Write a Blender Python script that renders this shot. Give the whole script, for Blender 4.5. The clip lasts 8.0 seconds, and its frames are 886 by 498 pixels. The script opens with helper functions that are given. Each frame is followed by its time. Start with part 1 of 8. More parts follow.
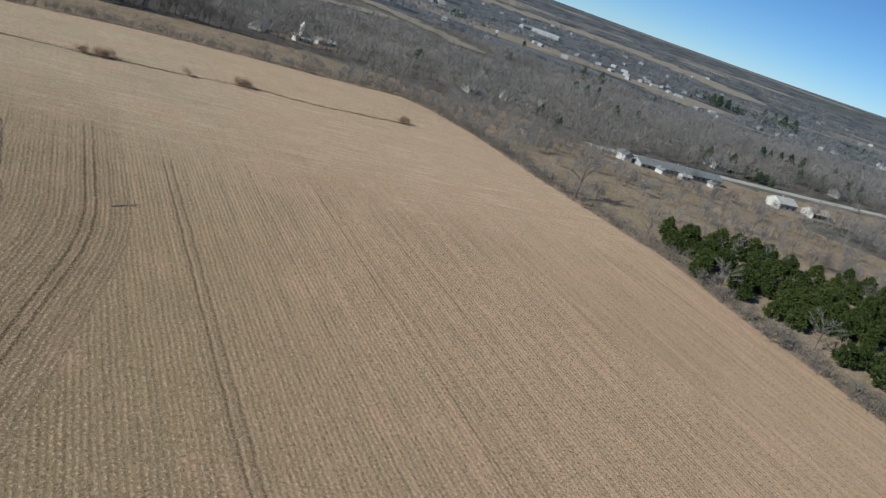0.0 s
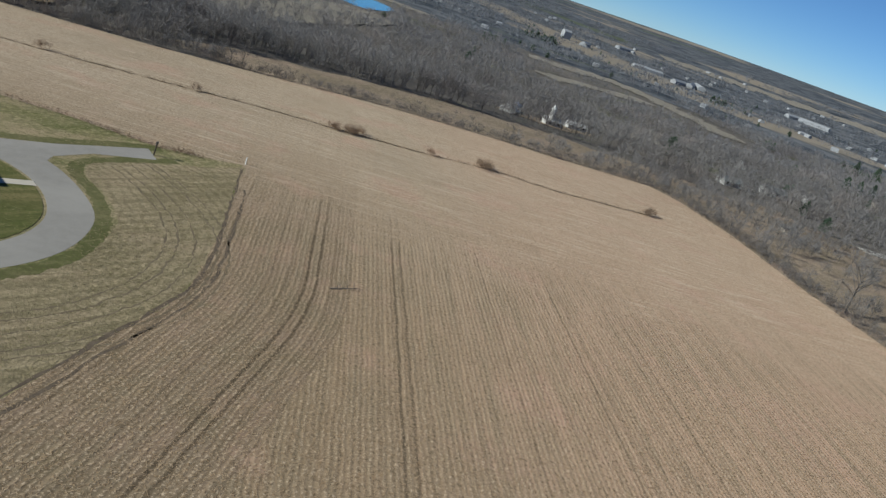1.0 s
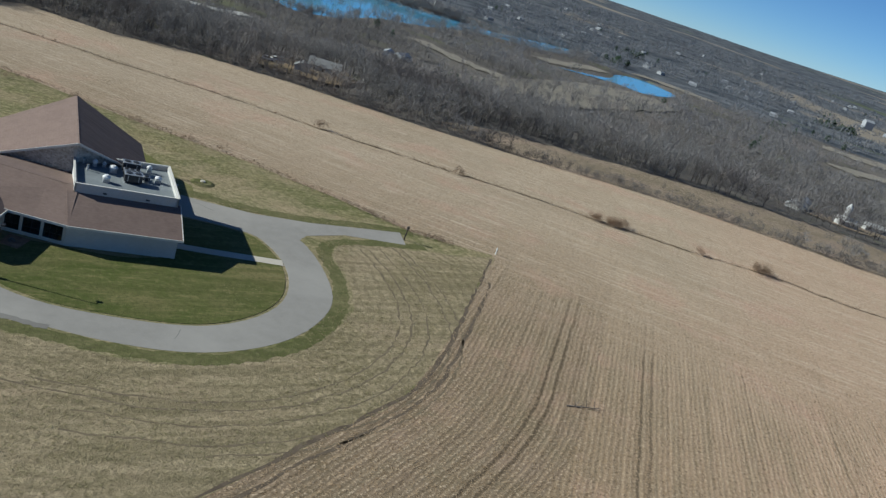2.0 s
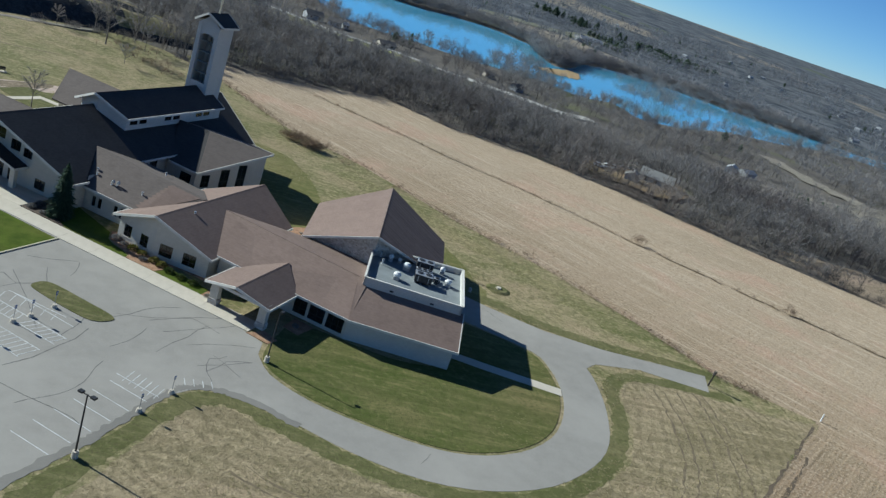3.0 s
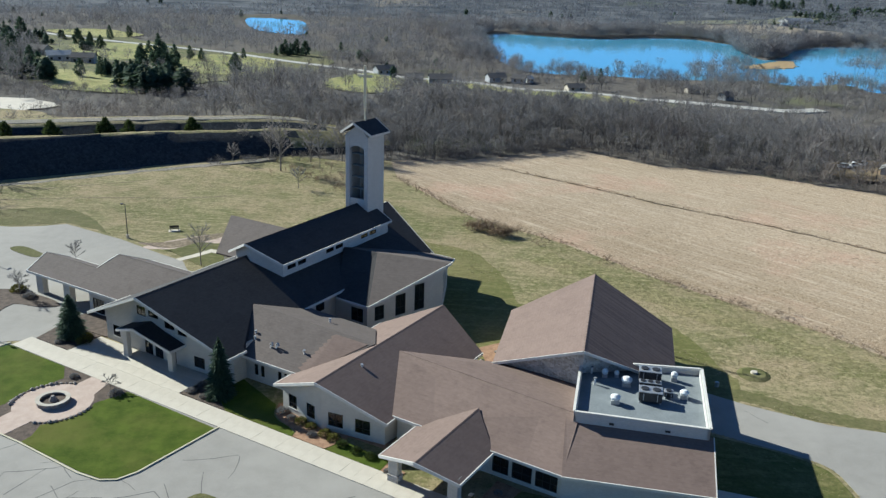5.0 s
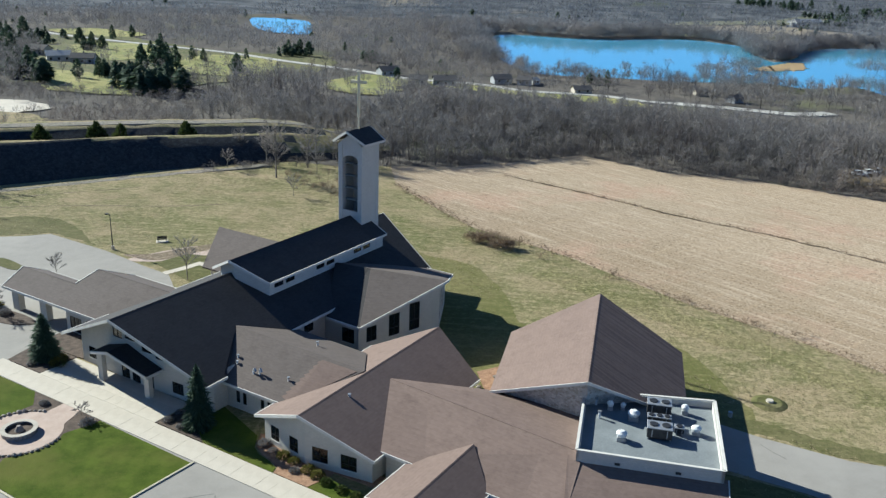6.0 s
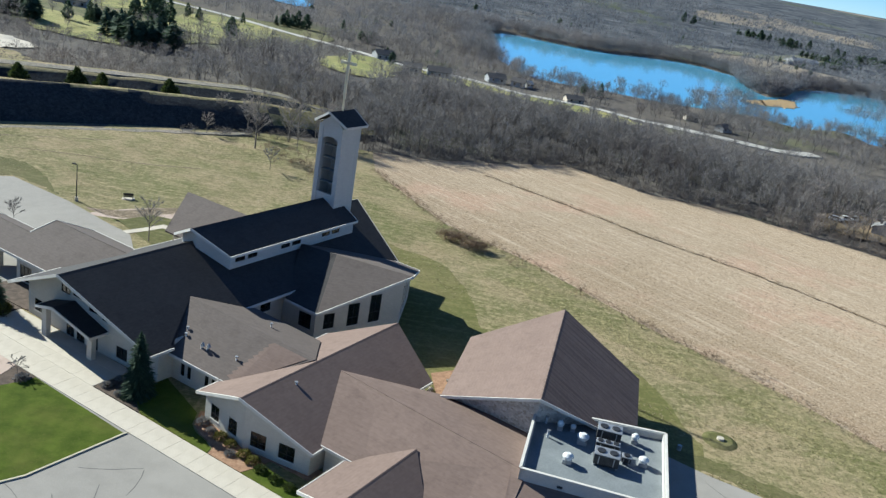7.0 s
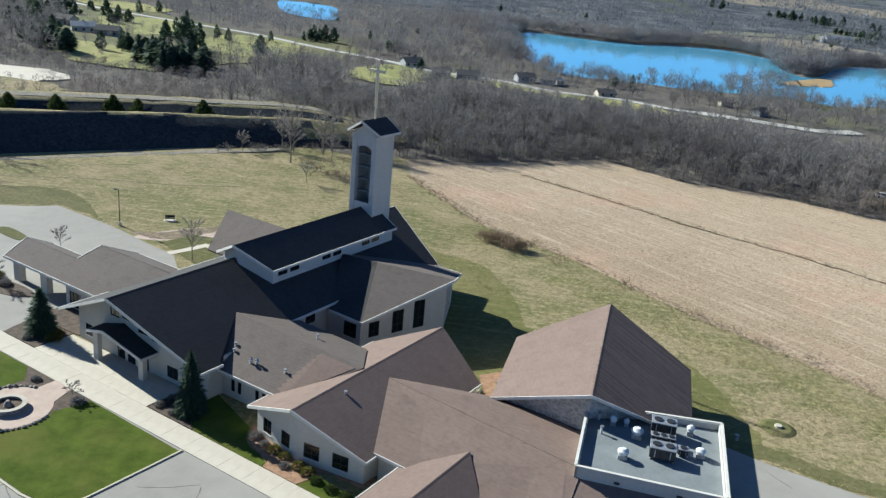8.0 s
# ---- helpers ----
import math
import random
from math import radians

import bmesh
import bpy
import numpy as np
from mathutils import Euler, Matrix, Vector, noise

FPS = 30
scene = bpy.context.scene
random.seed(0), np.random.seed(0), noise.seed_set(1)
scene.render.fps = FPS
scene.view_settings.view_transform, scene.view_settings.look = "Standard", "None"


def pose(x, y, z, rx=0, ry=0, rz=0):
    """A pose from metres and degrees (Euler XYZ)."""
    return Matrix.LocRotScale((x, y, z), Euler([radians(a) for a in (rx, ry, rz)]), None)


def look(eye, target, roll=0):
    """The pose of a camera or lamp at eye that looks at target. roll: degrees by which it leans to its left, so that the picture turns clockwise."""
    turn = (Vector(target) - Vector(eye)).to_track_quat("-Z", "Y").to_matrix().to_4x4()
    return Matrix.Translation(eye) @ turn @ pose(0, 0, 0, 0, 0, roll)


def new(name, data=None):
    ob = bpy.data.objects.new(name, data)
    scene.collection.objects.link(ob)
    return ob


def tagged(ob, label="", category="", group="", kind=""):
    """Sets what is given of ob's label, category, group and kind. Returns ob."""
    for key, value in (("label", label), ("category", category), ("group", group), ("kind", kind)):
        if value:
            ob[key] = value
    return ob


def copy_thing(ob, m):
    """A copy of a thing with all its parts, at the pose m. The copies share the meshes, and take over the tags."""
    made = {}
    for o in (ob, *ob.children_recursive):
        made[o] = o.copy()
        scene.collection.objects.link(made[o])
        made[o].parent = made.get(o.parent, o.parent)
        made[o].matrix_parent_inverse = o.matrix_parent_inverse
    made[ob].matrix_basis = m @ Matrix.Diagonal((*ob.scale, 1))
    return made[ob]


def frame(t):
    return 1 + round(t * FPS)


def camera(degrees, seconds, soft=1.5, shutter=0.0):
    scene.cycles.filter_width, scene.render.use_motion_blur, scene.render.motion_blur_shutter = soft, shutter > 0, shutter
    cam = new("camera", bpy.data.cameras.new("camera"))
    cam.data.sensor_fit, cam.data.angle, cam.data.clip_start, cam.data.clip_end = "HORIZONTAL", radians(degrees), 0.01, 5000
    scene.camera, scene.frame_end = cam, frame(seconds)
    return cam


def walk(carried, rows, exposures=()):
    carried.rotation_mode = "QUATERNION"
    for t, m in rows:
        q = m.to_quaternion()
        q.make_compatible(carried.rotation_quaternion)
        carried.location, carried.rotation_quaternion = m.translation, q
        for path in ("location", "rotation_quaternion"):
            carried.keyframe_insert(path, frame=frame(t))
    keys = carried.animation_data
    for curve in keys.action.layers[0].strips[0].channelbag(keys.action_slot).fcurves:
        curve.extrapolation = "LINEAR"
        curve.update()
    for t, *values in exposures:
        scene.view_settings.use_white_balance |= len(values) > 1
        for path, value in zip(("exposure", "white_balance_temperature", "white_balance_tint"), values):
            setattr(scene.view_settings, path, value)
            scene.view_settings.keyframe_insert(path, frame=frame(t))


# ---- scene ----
from mathutils.geometry import delaunay_2d_cdt

cam = camera(54.13, 8.0, soft=1.4)

# seconds, x, y, z, yaw to the left, pitch up, lean
PATH = [
    (0.0, -41.76, -46.29, 53.20, -74.26, -17.35, 19.43),
    (0.5, -34.48, -43.82, 52.92, -66.07, -17.43, 19.66),
    (1.0, -27.71, -40.60, 52.74, -56.96, -17.65, 19.30),
    (1.2, -25.16, -39.12, 52.70, -53.26, -17.79, 19.22),
    (2.3, -12.76, -28.97, 52.98, -31.37, -18.48, 18.18),
    (2.5, -10.84, -26.75, 53.08, -26.61, -18.65, 18.25),
    (3.0, -6.57, -20.73, 53.36, -14.58, -18.87, 19.26),
    (3.5, -3.25, -14.11, 53.59, -5.54, -18.96, 20.43),
    (3.6, -2.72, -12.73, 53.63, -2.14, -19.62, 11.03),
    (3.7, -2.23, -11.33, 53.68, -0.06, -19.69, 5.03),
    (3.8, -1.78, -9.92, 53.72, -0.08, -19.60, 3.43),
    (3.9, -1.38, -8.51, 53.77, 0.02, -19.68, 3.05),
    (4.0, -1.02, -7.10, 53.81, 0.02, -19.57, 2.74),
    (4.5, 0.30, -0.27, 54.07, 0.98, -19.17, 2.34),
    (5.0, 1.08, 5.67, 54.30, 2.01, -18.83, 1.95),
    (5.2, 1.33, 7.69, 54.35, 1.99, -18.80, 2.71),
    (6.3, 2.32, 14.75, 54.36, 2.84, -18.97, 1.60),
    (6.5, 2.43, 15.36, 54.36, 3.15, -19.12, 1.47),
    (6.7, 2.50, 15.80, 54.36, 1.80, -19.26, 5.41),
    (6.8, 2.53, 15.97, 54.36, 1.50, -19.33, 6.16),
    (6.9, 2.54, 16.12, 54.36, 0.84, -19.32, 8.63),
    (7.0, 2.55, 16.23, 54.35, 0.54, -19.25, 9.90),
    (7.1, 2.56, 16.33, 54.34, 0.12, -19.14, 11.55),
    (7.2, 2.55, 16.40, 54.33, 0.93, -19.22, 9.41),
    (7.3, 2.55, 16.46, 54.31, 2.39, -19.30, 5.81),
    (7.4, 2.54, 16.50, 54.29, 3.20, -19.33, 3.42),
    (7.5, 2.53, 16.53, 54.25, 4.07, -19.39, 1.40),
    (7.8, 2.49, 16.53, 54.11, 3.99, -19.36, 2.68),
    (8.0, 2.46, 16.47, 53.98, 3.32, -19.31, 5.46),
]


def flight_pose(x, y, z, yaw, pitch, lean):
    yaw, pitch = radians(yaw), radians(pitch)
    ahead = Vector((-math.sin(yaw) * math.cos(pitch), math.cos(yaw) * math.cos(pitch), math.sin(pitch)))
    return look((x, y, z), Vector((x, y, z)) + ahead * 50, lean)


walk(cam, [(row[0], flight_pose(*row[1:])) for row in PATH], [(0.0, 0.12, 6250, 2), (1.2, 0.14, 6250, 2), (2.5, 0.37, 5950, -1), (3.5, 0.64, 5900, -2), (4.5, 0.80, 6050, -1), (8.0, 0.95, 6120, 0)])

# ---- light ----
SUN_FROM = Vector((-0.858, 0.513, 0.0)).normalized()
SUN_UP = radians(27.6)
world = bpy.data.worlds.new("sky")
scene.world = world
world.use_nodes = True
wt = world.node_tree
sky = wt.nodes.new("ShaderNodeTexSky")
sky.sky_type, sky.sun_disc = "NISHITA", False
sky.sun_elevation, sky.sun_rotation = SUN_UP, math.atan2(SUN_FROM.x, SUN_FROM.y)
sky.air_density, sky.dust_density, sky.ozone_density, sky.altitude = 1.0, 0.0, 7.0, 5200
wt.links.new(sky.outputs[0], wt.nodes["Background"].inputs[0])
wt.nodes["Background"].inputs[1].default_value = 0.075

sun = new("sun", bpy.data.lights.new("sun", "SUN"))
sun.data.energy, sun.data.angle, sun.data.color = 5.0, radians(0.53), (1.0, 0.965, 0.91)
to_sun = SUN_FROM * math.cos(SUN_UP) + Vector((0, 0, math.sin(SUN_UP)))
sun.matrix_world = look(to_sun * 200, (0, 0, 0))


# ---- materials ----
class Nodes:
    """A small wrapper that strings nodes together."""

    def __init__(self, name, rough=0.8, metal=0.0, spec=0.3):
        self.m = bpy.data.materials.new(name)
        self.m.use_nodes = True
        self.t = self.m.node_tree
        self.b = self.t.nodes["Principled BSDF"]
        self.b.inputs["Roughness"].default_value = rough
        self.b.inputs["Metallic"].default_value = metal
        self.b.inputs["Specular IOR Level"].default_value = spec
        self.b.inputs["Diffuse Roughness"].default_value = 0.12 if rough > 0.94 and spec < 0.2 else 0.0
        self.co = self.t.nodes.new("ShaderNodeTexCoord")

    def link(self, a, b):
        self.t.links.new(a, b)
        return b

    def node(self, kind, **inputs):
        n = self.t.nodes.new(kind)
        for k, v in inputs.items():
            sock = n.inputs[int(k[1:])] if k[0] == "i" and k[1:].isdigit() else n.inputs[k.replace("_", " ")]
            if isinstance(v, bpy.types.NodeSocket):
                self.t.links.new(v, sock)
            else:
                sock.default_value = v
        return n

    def noise(self, scale, detail=4.0, rough=0.55, co=None, warp=0.0):
        n = self.node("ShaderNodeTexNoise", Vector=co or self.co.outputs["Object"], Scale=scale, Detail=detail, Roughness=rough, Distortion=warp)
        return n.outputs[0]

    def ramp(self, fac, *stops):
        r = self.node("ShaderNodeValToRGB", Fac=fac)
        while len(r.color_ramp.elements) < len(stops):
            r.color_ramp.elements.new(0.5)
        for e, (p, c) in zip(r.color_ramp.elements, stops):
            e.position, e.color = p, (*c, 1) if len(c) == 3 else c
        return r.outputs[0]

    def mix(self, fac, a, b, kind="MIX"):
        n = self.t.nodes.new("ShaderNodeMix")
        n.data_type, n.blend_type = "RGBA", kind
        for k, v in ((0, fac), (6, a), (7, b)):
            if isinstance(v, bpy.types.NodeSocket):
                self.t.links.new(v, n.inputs[k])
            else:
                n.inputs[k].default_value = (*v, 1) if k else v
        return n.outputs[2]

    def math(self, op, a, b=0.0, c=0.0):
        n = self.t.nodes.new("ShaderNodeMath")
        n.operation = op
        for sock, v in zip(n.inputs, (a, b, c)):
            if isinstance(v, bpy.types.NodeSocket):
                self.t.links.new(v, sock)
            else:
                sock.default_value = v
        return n.outputs[0]

    def xyz(self, co=None):
        n = self.node("ShaderNodeSeparateXYZ", i0=co or self.co.outputs["Object"])
        return n.outputs

    def stretch(self, sx, sy, sz, turn=0.0):
        n = self.node("ShaderNodeMapping", Vector=self.co.outputs["Object"], Scale=(sx, sy, sz), Rotation=(0, 0, turn))
        return n.outputs[0]

    def bump(self, height, strength=0.5, distance=0.05):
        n = self.node("ShaderNodeBump", Height=height, Strength=strength, Distance=distance)
        self.t.links.new(n.outputs[0], self.b.inputs["Normal"])

    def color(self, c):
        if isinstance(c, bpy.types.NodeSocket):
            self.t.links.new(c, self.b.inputs["Base Color"])
        else:
            self.b.inputs["Base Color"].default_value = (*c, 1)
        return self.m


def speckled(name, dark, light, scale=3.0, fine=30.0, rough=0.8, metal=0.0, bump=0.2, spec=0.3):
    n = Nodes(name, rough, metal, spec)
    f = n.mix(0.4, n.noise(scale), n.noise(fine, 3.0), "MIX")
    n.bump(n.noise(fine, 3.0), bump, 0.02)
    return n.color(n.ramp(f, (0.35, dark), (0.65, light)))


def stubble_material():
    """Corn stubble: rows 0.78 m apart that bend at the headland, tyre tracks, flecks of straw on grey-brown soil."""
    n = Nodes("corn_stubble", 0.95, 0, 0.1)
    x, y, z = n.xyz()
    turn = radians(43.7)
    a = n.math("ADD", n.math("MULTIPLY", x, math.cos(turn)), n.math("MULTIPLY", y, math.sin(turn)))
    b = n.math("ADD", n.math("MULTIPLY", x, -math.sin(turn)), n.math("MULTIPLY", y, math.cos(turn)))
    back = n.math("MAXIMUM", n.math("SUBTRACT", 82.0, a), 0.0)
    soon = n.math("MINIMUM", back, 32.0)
    bow = n.math("ADD", n.math("MULTIPLY", n.math("POWER", soon, 2.0), 0.0046), n.math("MULTIPLY", n.math("SUBTRACT", back, soon), 0.25))
    bent = n.math("SUBTRACT", b, bow)
    headland = n.math("GREATER_THAN", n.math("ADD", bent, n.math("MULTIPLY", n.noise(0.35, 2.0), 1.6)), -21.8)
    r = n.math("ADD", n.math("MULTIPLY", bent, headland), n.math("MULTIPLY", b, n.math("SUBTRACT", 1.0, headland)))
    row_at = n.math("ADD", r, n.math("MULTIPLY", n.noise(0.22, 3.0), 0.7))
    row = n.math("SINE", n.math("MULTIPLY", row_at, 2 * math.pi / 0.78))
    wide_row = n.math("SINE", n.math("MULTIPLY", row_at, 2 * math.pi / 2.34))
    comb = n.node("ShaderNodeCombineXYZ", i0=n.math("MULTIPLY", a, 0.05), i1=r, i2=0.0).outputs[0]
    streak = n.noise(0.55, 4.0, 0.65, comb)
    patch, patch_mid, red = n.noise(0.018, 4.0, 0.55), n.noise(0.09, 5.0, 0.62), n.noise(0.045, 4.0, 0.6, n.stretch(1, 1, 1, 1.1))
    straw, clod = n.noise(2.6, 4.0, 0.75), n.noise(1.7, 4.0, 0.7, n.stretch(1, 1, 1, 0.7))
    # the rows stand out by the near headland and drown in straw further up the field
    show = n.node("ShaderNodeMapRange", i0=n.math("ADD", a, n.math("MULTIPLY", patch_mid, 60.0)), i1=128.0, i2=165.0, i3=1.0, i4=0.03).outputs[0]
    near = n.node("ShaderNodeMapRange", i0=a, i1=70.0, i2=165.0, i3=1.0, i4=0.0).outputs[0]
    tan = n.ramp(patch, (0.35, (0.370, 0.286, 0.196)), (0.65, (0.438, 0.334, 0.230)))
    grey = n.ramp(patch_mid, (0.32, (0.330, 0.236, 0.152)), (0.68, (0.425, 0.294, 0.196)))
    base = n.mix(near, tan, grey)
    # weedier, darker olive towards the headland, more bare reddish straw away from it
    side = n.math("ADD", b, n.math("MULTIPLY", patch_mid, 24.0))
    west = n.node("ShaderNodeMapRange", i0=side, i1=-34.0, i2=4.0, i3=0.0, i4=0.62).outputs[0]
    base = n.mix(n.math("MULTIPLY", west, near), base, (0.205, 0.158, 0.084))
    east = n.node("ShaderNodeMapRange", i0=side, i1=-24.0, i2=-52.0, i3=0.0, i4=0.5).outputs[0]
    base = n.mix(east, base, (0.465, 0.304, 0.206))
    base = n.mix(n.math("MULTIPLY", n.math("MULTIPLY", headland, near), 0.75), base, n.ramp(patch_mid, (0.36, (0.190, 0.146, 0.088)), (0.64, (0.262, 0.184, 0.130))))
    base = n.mix(n.ramp(red, (0.53, (0, 0, 0)), (0.66, (0.7, 0.7, 0.7))), base, (0.460, 0.292, 0.208))
    base = n.mix(n.math("MULTIPLY", n.ramp(streak, (0.35, (0.5, 0.5, 0.5)), (0.58, (0, 0, 0))), n.math("ADD", show, 0.25)), base, (0.235, 0.185, 0.118))
    base = n.mix(n.ramp(n.noise(1.4, 3.0, 0.6, comb), (0.52, (0, 0, 0)), (0.70, (0.4, 0.4, 0.4))), base, (0.48, 0.350, 0.222))
    # beyond the headland the rows lie across
    across = n.node("ShaderNodeCombineXYZ", i0=n.math("MULTIPLY", b, 0.06), i1=a, i2=0.0).outputs[0]
    wisp, far_up = n.noise(0.9, 5.0, 0.72, across), n.math("SUBTRACT", 1.0, show)
    base = n.mix(n.math("MULTIPLY", n.ramp(wisp, (0.52, (0, 0, 0)), (0.64, (0.7, 0.7, 0.7))), far_up), base, (0.575, 0.462, 0.340))
    base = n.mix(n.math("MULTIPLY", n.ramp(wisp, (0.36, (0.5, 0.5, 0.5)), (0.48, (0, 0, 0))), far_up), base, (0.290, 0.208, 0.125))
    pale = n.math("ADD", straw, n.math("MULTIPLY", n.math("MULTIPLY", row, show), 0.034))
    base = n.mix(n.ramp(pale, (0.54, (0, 0, 0)), (0.61, (0.85, 0.85, 0.85))), base, n.mix(near, (0.610, 0.500, 0.372), (0.575, 0.440, 0.300)))
    dark = n.math("SUBTRACT", clod, n.math("MULTIPLY", n.math("MULTIPLY", n.math("ADD", row, n.math("MULTIPLY", wide_row, 0.6)), show), -0.042))
    base = n.mix(n.ramp(dark, (0.37, (0.75, 0.75, 0.75)), (0.46, (0, 0, 0))), base, (0.148, 0.106, 0.064))
    for at, wide, deep in ((-15.2, 0.28, 1.0), (-16.9, 0.28, 1.0), (-12.4, 0.16, 0.5), (-9.6, 0.2, 0.45), (-19.4, 0.16, 0.5), (-29.9, 0.22, 0.9), (-31.4, 0.22, 0.75), (-27.2, 0.14, 0.35), (-40.5, 0.14, 0.3), (-48.0, 0.2, 0.35), (-62.0, 0.22, 0.4), (-64.0, 0.2, 0.3), (-76.0, 0.2, 0.3), (-1.4, 0.2, 0.6), (0.6, 0.2, 0.5)):
        off = n.math("ABSOLUTE", n.math("SUBTRACT", row_at, at + 0.35))
        line = n.ramp(off, (wide * 0.5, (1, 1, 1)), (wide * 1.5, (0, 0, 0)))
        line = n.math("MULTIPLY", line, n.ramp(clod, (0.35, (0.95 * deep,) * 3), (0.62, (0.5 * deep,) * 3)))
        line = n.math("MULTIPLY", line, n.math("MULTIPLY", headland, show) if at > -21 else show)
        base = n.mix(line, base, (0.088, 0.064, 0.040))
    n.bump(n.math("ADD", n.math("MULTIPLY", row, show), n.math("MULTIPLY", straw, 4.0)), 0.25, 0.05)
    return n.color(base)


def dry_grass_material(name, straw, green, soil, green_at=0.5, mown=0.0, rings=None, tufts=1.0):
    n = Nodes(name, 0.95, 0, 0.1)
    big, mid = n.noise(0.03, 5.0, 0.6), n.noise(0.2, 6.0, 0.68)
    strip = n.noise(0.5, 5.0, 0.65, n.stretch(0.35, 1.6, 1, radians(28)))
    fine, tuft = n.noise(2.2, 5.0, 0.75), n.noise(0.9, 4.0, 0.7, n.stretch(1, 1, 1, 0.9))
    c = n.mix(n.ramp(big, (green_at - 0.08, (1, 1, 1)), (green_at + 0.1, (0, 0, 0))), straw, green)
    c = n.mix(n.ramp(mid, (0.38, (0.75, 0.75, 0.75)), (0.6, (0, 0, 0))), c, green)
    warm = n.noise(0.055, 4.0, 0.6, n.stretch(1, 1.5, 1, 0.4))
    c = n.mix(n.ramp(warm, (0.50, (0, 0, 0)), (0.66, (0.65, 0.65, 0.65))), c, (straw[0] * 1.2, straw[1] * 1.12, straw[2] * 1.2))
    c = n.mix(n.ramp(strip, (0.5, (0, 0, 0)), (0.68, (0.8, 0.8, 0.8))), c, tuple(v * 1.25 for v in straw))
    c = n.mix(n.ramp(tuft, (0.54, (0, 0, 0)), (0.66, (0.55, 0.55, 0.55))), c, tuple(v * 1.35 for v in straw))
    c = n.mix(n.ramp(tuft, (0.34, (0.55, 0.55, 0.55)), (0.45, (0, 0, 0))), c, tuple(v * 0.75 for v in green))
    c = n.mix(n.ramp(fine, (0.36, (0.85, 0.85, 0.85)), (0.48, (0, 0, 0))), c, soil)
    clump = n.noise(1.05, 5.0, 0.8, n.stretch(1, 1, 1, 2.1))
    coarse = n.ramp(n.noise(0.022, 4.0, 0.6, n.stretch(1, 1, 1, 0.6)), (0.38, (0.3 * tufts,) * 3), (0.54, (tufts,) * 3))
    c = n.mix(n.math("MULTIPLY", coarse, n.ramp(clump, (0.53, (0, 0, 0)), (0.60, (0.75, 0.75, 0.75)))), c, tuple(v * 1.5 for v in straw))
    c = n.mix(n.math("MULTIPLY", coarse, n.ramp(clump, (0.38, (0.6, 0.6, 0.6)), (0.46, (0, 0, 0)))), c, tuple(v * 0.62 for v in green))
    if rings:
        x, y, z = n.xyz()
        dx, dy = n.math("SUBTRACT", x, rings[0]), n.math("SUBTRACT", y, rings[1])
        far = n.math("SQRT", n.math("ADD", n.math("MULTIPLY", dx, dx), n.math("MULTIPLY", dy, dy)))
        wave = n.math("SINE", n.math("ADD", n.math("MULTIPLY", far, 2 * math.pi / 1.9), n.math("MULTIPLY", n.noise(0.06, 4.0, 0.65), 26.0)))
        worn = n.math("MULTIPLY", n.ramp(n.math("ADD", wave, n.math("MULTIPLY", tuft, 0.8)), (0.66, (0, 0, 0)), (1.05, (0.26, 0.26, 0.26))), n.ramp(n.noise(0.12, 4.0, 0.65), (0.4, (0.2, 0.2, 0.2)), (0.6, (1, 1, 1))))
        c = n.mix(worn, c, tuple(v * 1.15 for v in soil))
        c = n.mix(n.ramp(wave, (0.0, (0.22, 0.22, 0.22)), (0.4, (0, 0, 0))), c, tuple(v * 1.22 for v in straw))
    if mown:
        s = n.noise(1.0, 2.0, 0.5, n.stretch(0.03, 0.6, 1, mown))
        c = n.mix(n.ramp(s, (0.45, (0, 0, 0)), (0.6, (0.4, 0.4, 0.4))), c, tuple(v * 0.72 for v in green))
    n.bump(n.mix(0.5, fine, clump), 0.9, 0.12 + 0.2 * tufts)
    return n.color(c)


def forest_floor_material():
    n = Nodes("leaf_litter", 0.95, 0, 0.1)
    a, b = n.noise(0.02, 5.0, 0.6), n.noise(0.4, 5.0, 0.65)
    c = n.ramp(b, (0.3, (0.082, 0.074, 0.066)), (0.7, (0.165, 0.146, 0.126)))
    c = n.mix(n.ramp(a, (0.5, (0, 0, 0)), (0.68, (0.45, 0.45, 0.45))), c, (0.205, 0.180, 0.145))
    c = n.mix(n.ramp(a, (0.30, (0.6, 0.6, 0.6)), (0.42, (0, 0, 0))), c, (0.130, 0.140, 0.065))
    n.bump(b, 0.7, 0.3)
    return n.color(c)


def far_land_material():
    """Far woods, pale fields and scattered clearings; blue-grey haze is in the woods' colour."""
    n = Nodes("far_land", 0.95, 0, 0.05)
    flat = n.stretch(1.0, 0.45, 1, radians(-20))
    a, b = n.noise(0.0022, 5.0, 0.6, flat), n.noise(0.02, 5.0, 0.7)
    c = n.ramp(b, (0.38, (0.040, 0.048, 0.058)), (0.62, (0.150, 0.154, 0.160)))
    c = n.mix(n.ramp(a, (0.56, (0, 0, 0)), (0.60, (0.85, 0.85, 0.85))), c, (0.29, 0.245, 0.185))
    c = n.mix(n.ramp(a, (0.34, (0.7, 0.7, 0.7)), (0.38, (0, 0, 0))), c, (0.105, 0.120, 0.060))
    n.bump(b, 0.6, 2.0)
    return n.color(c)


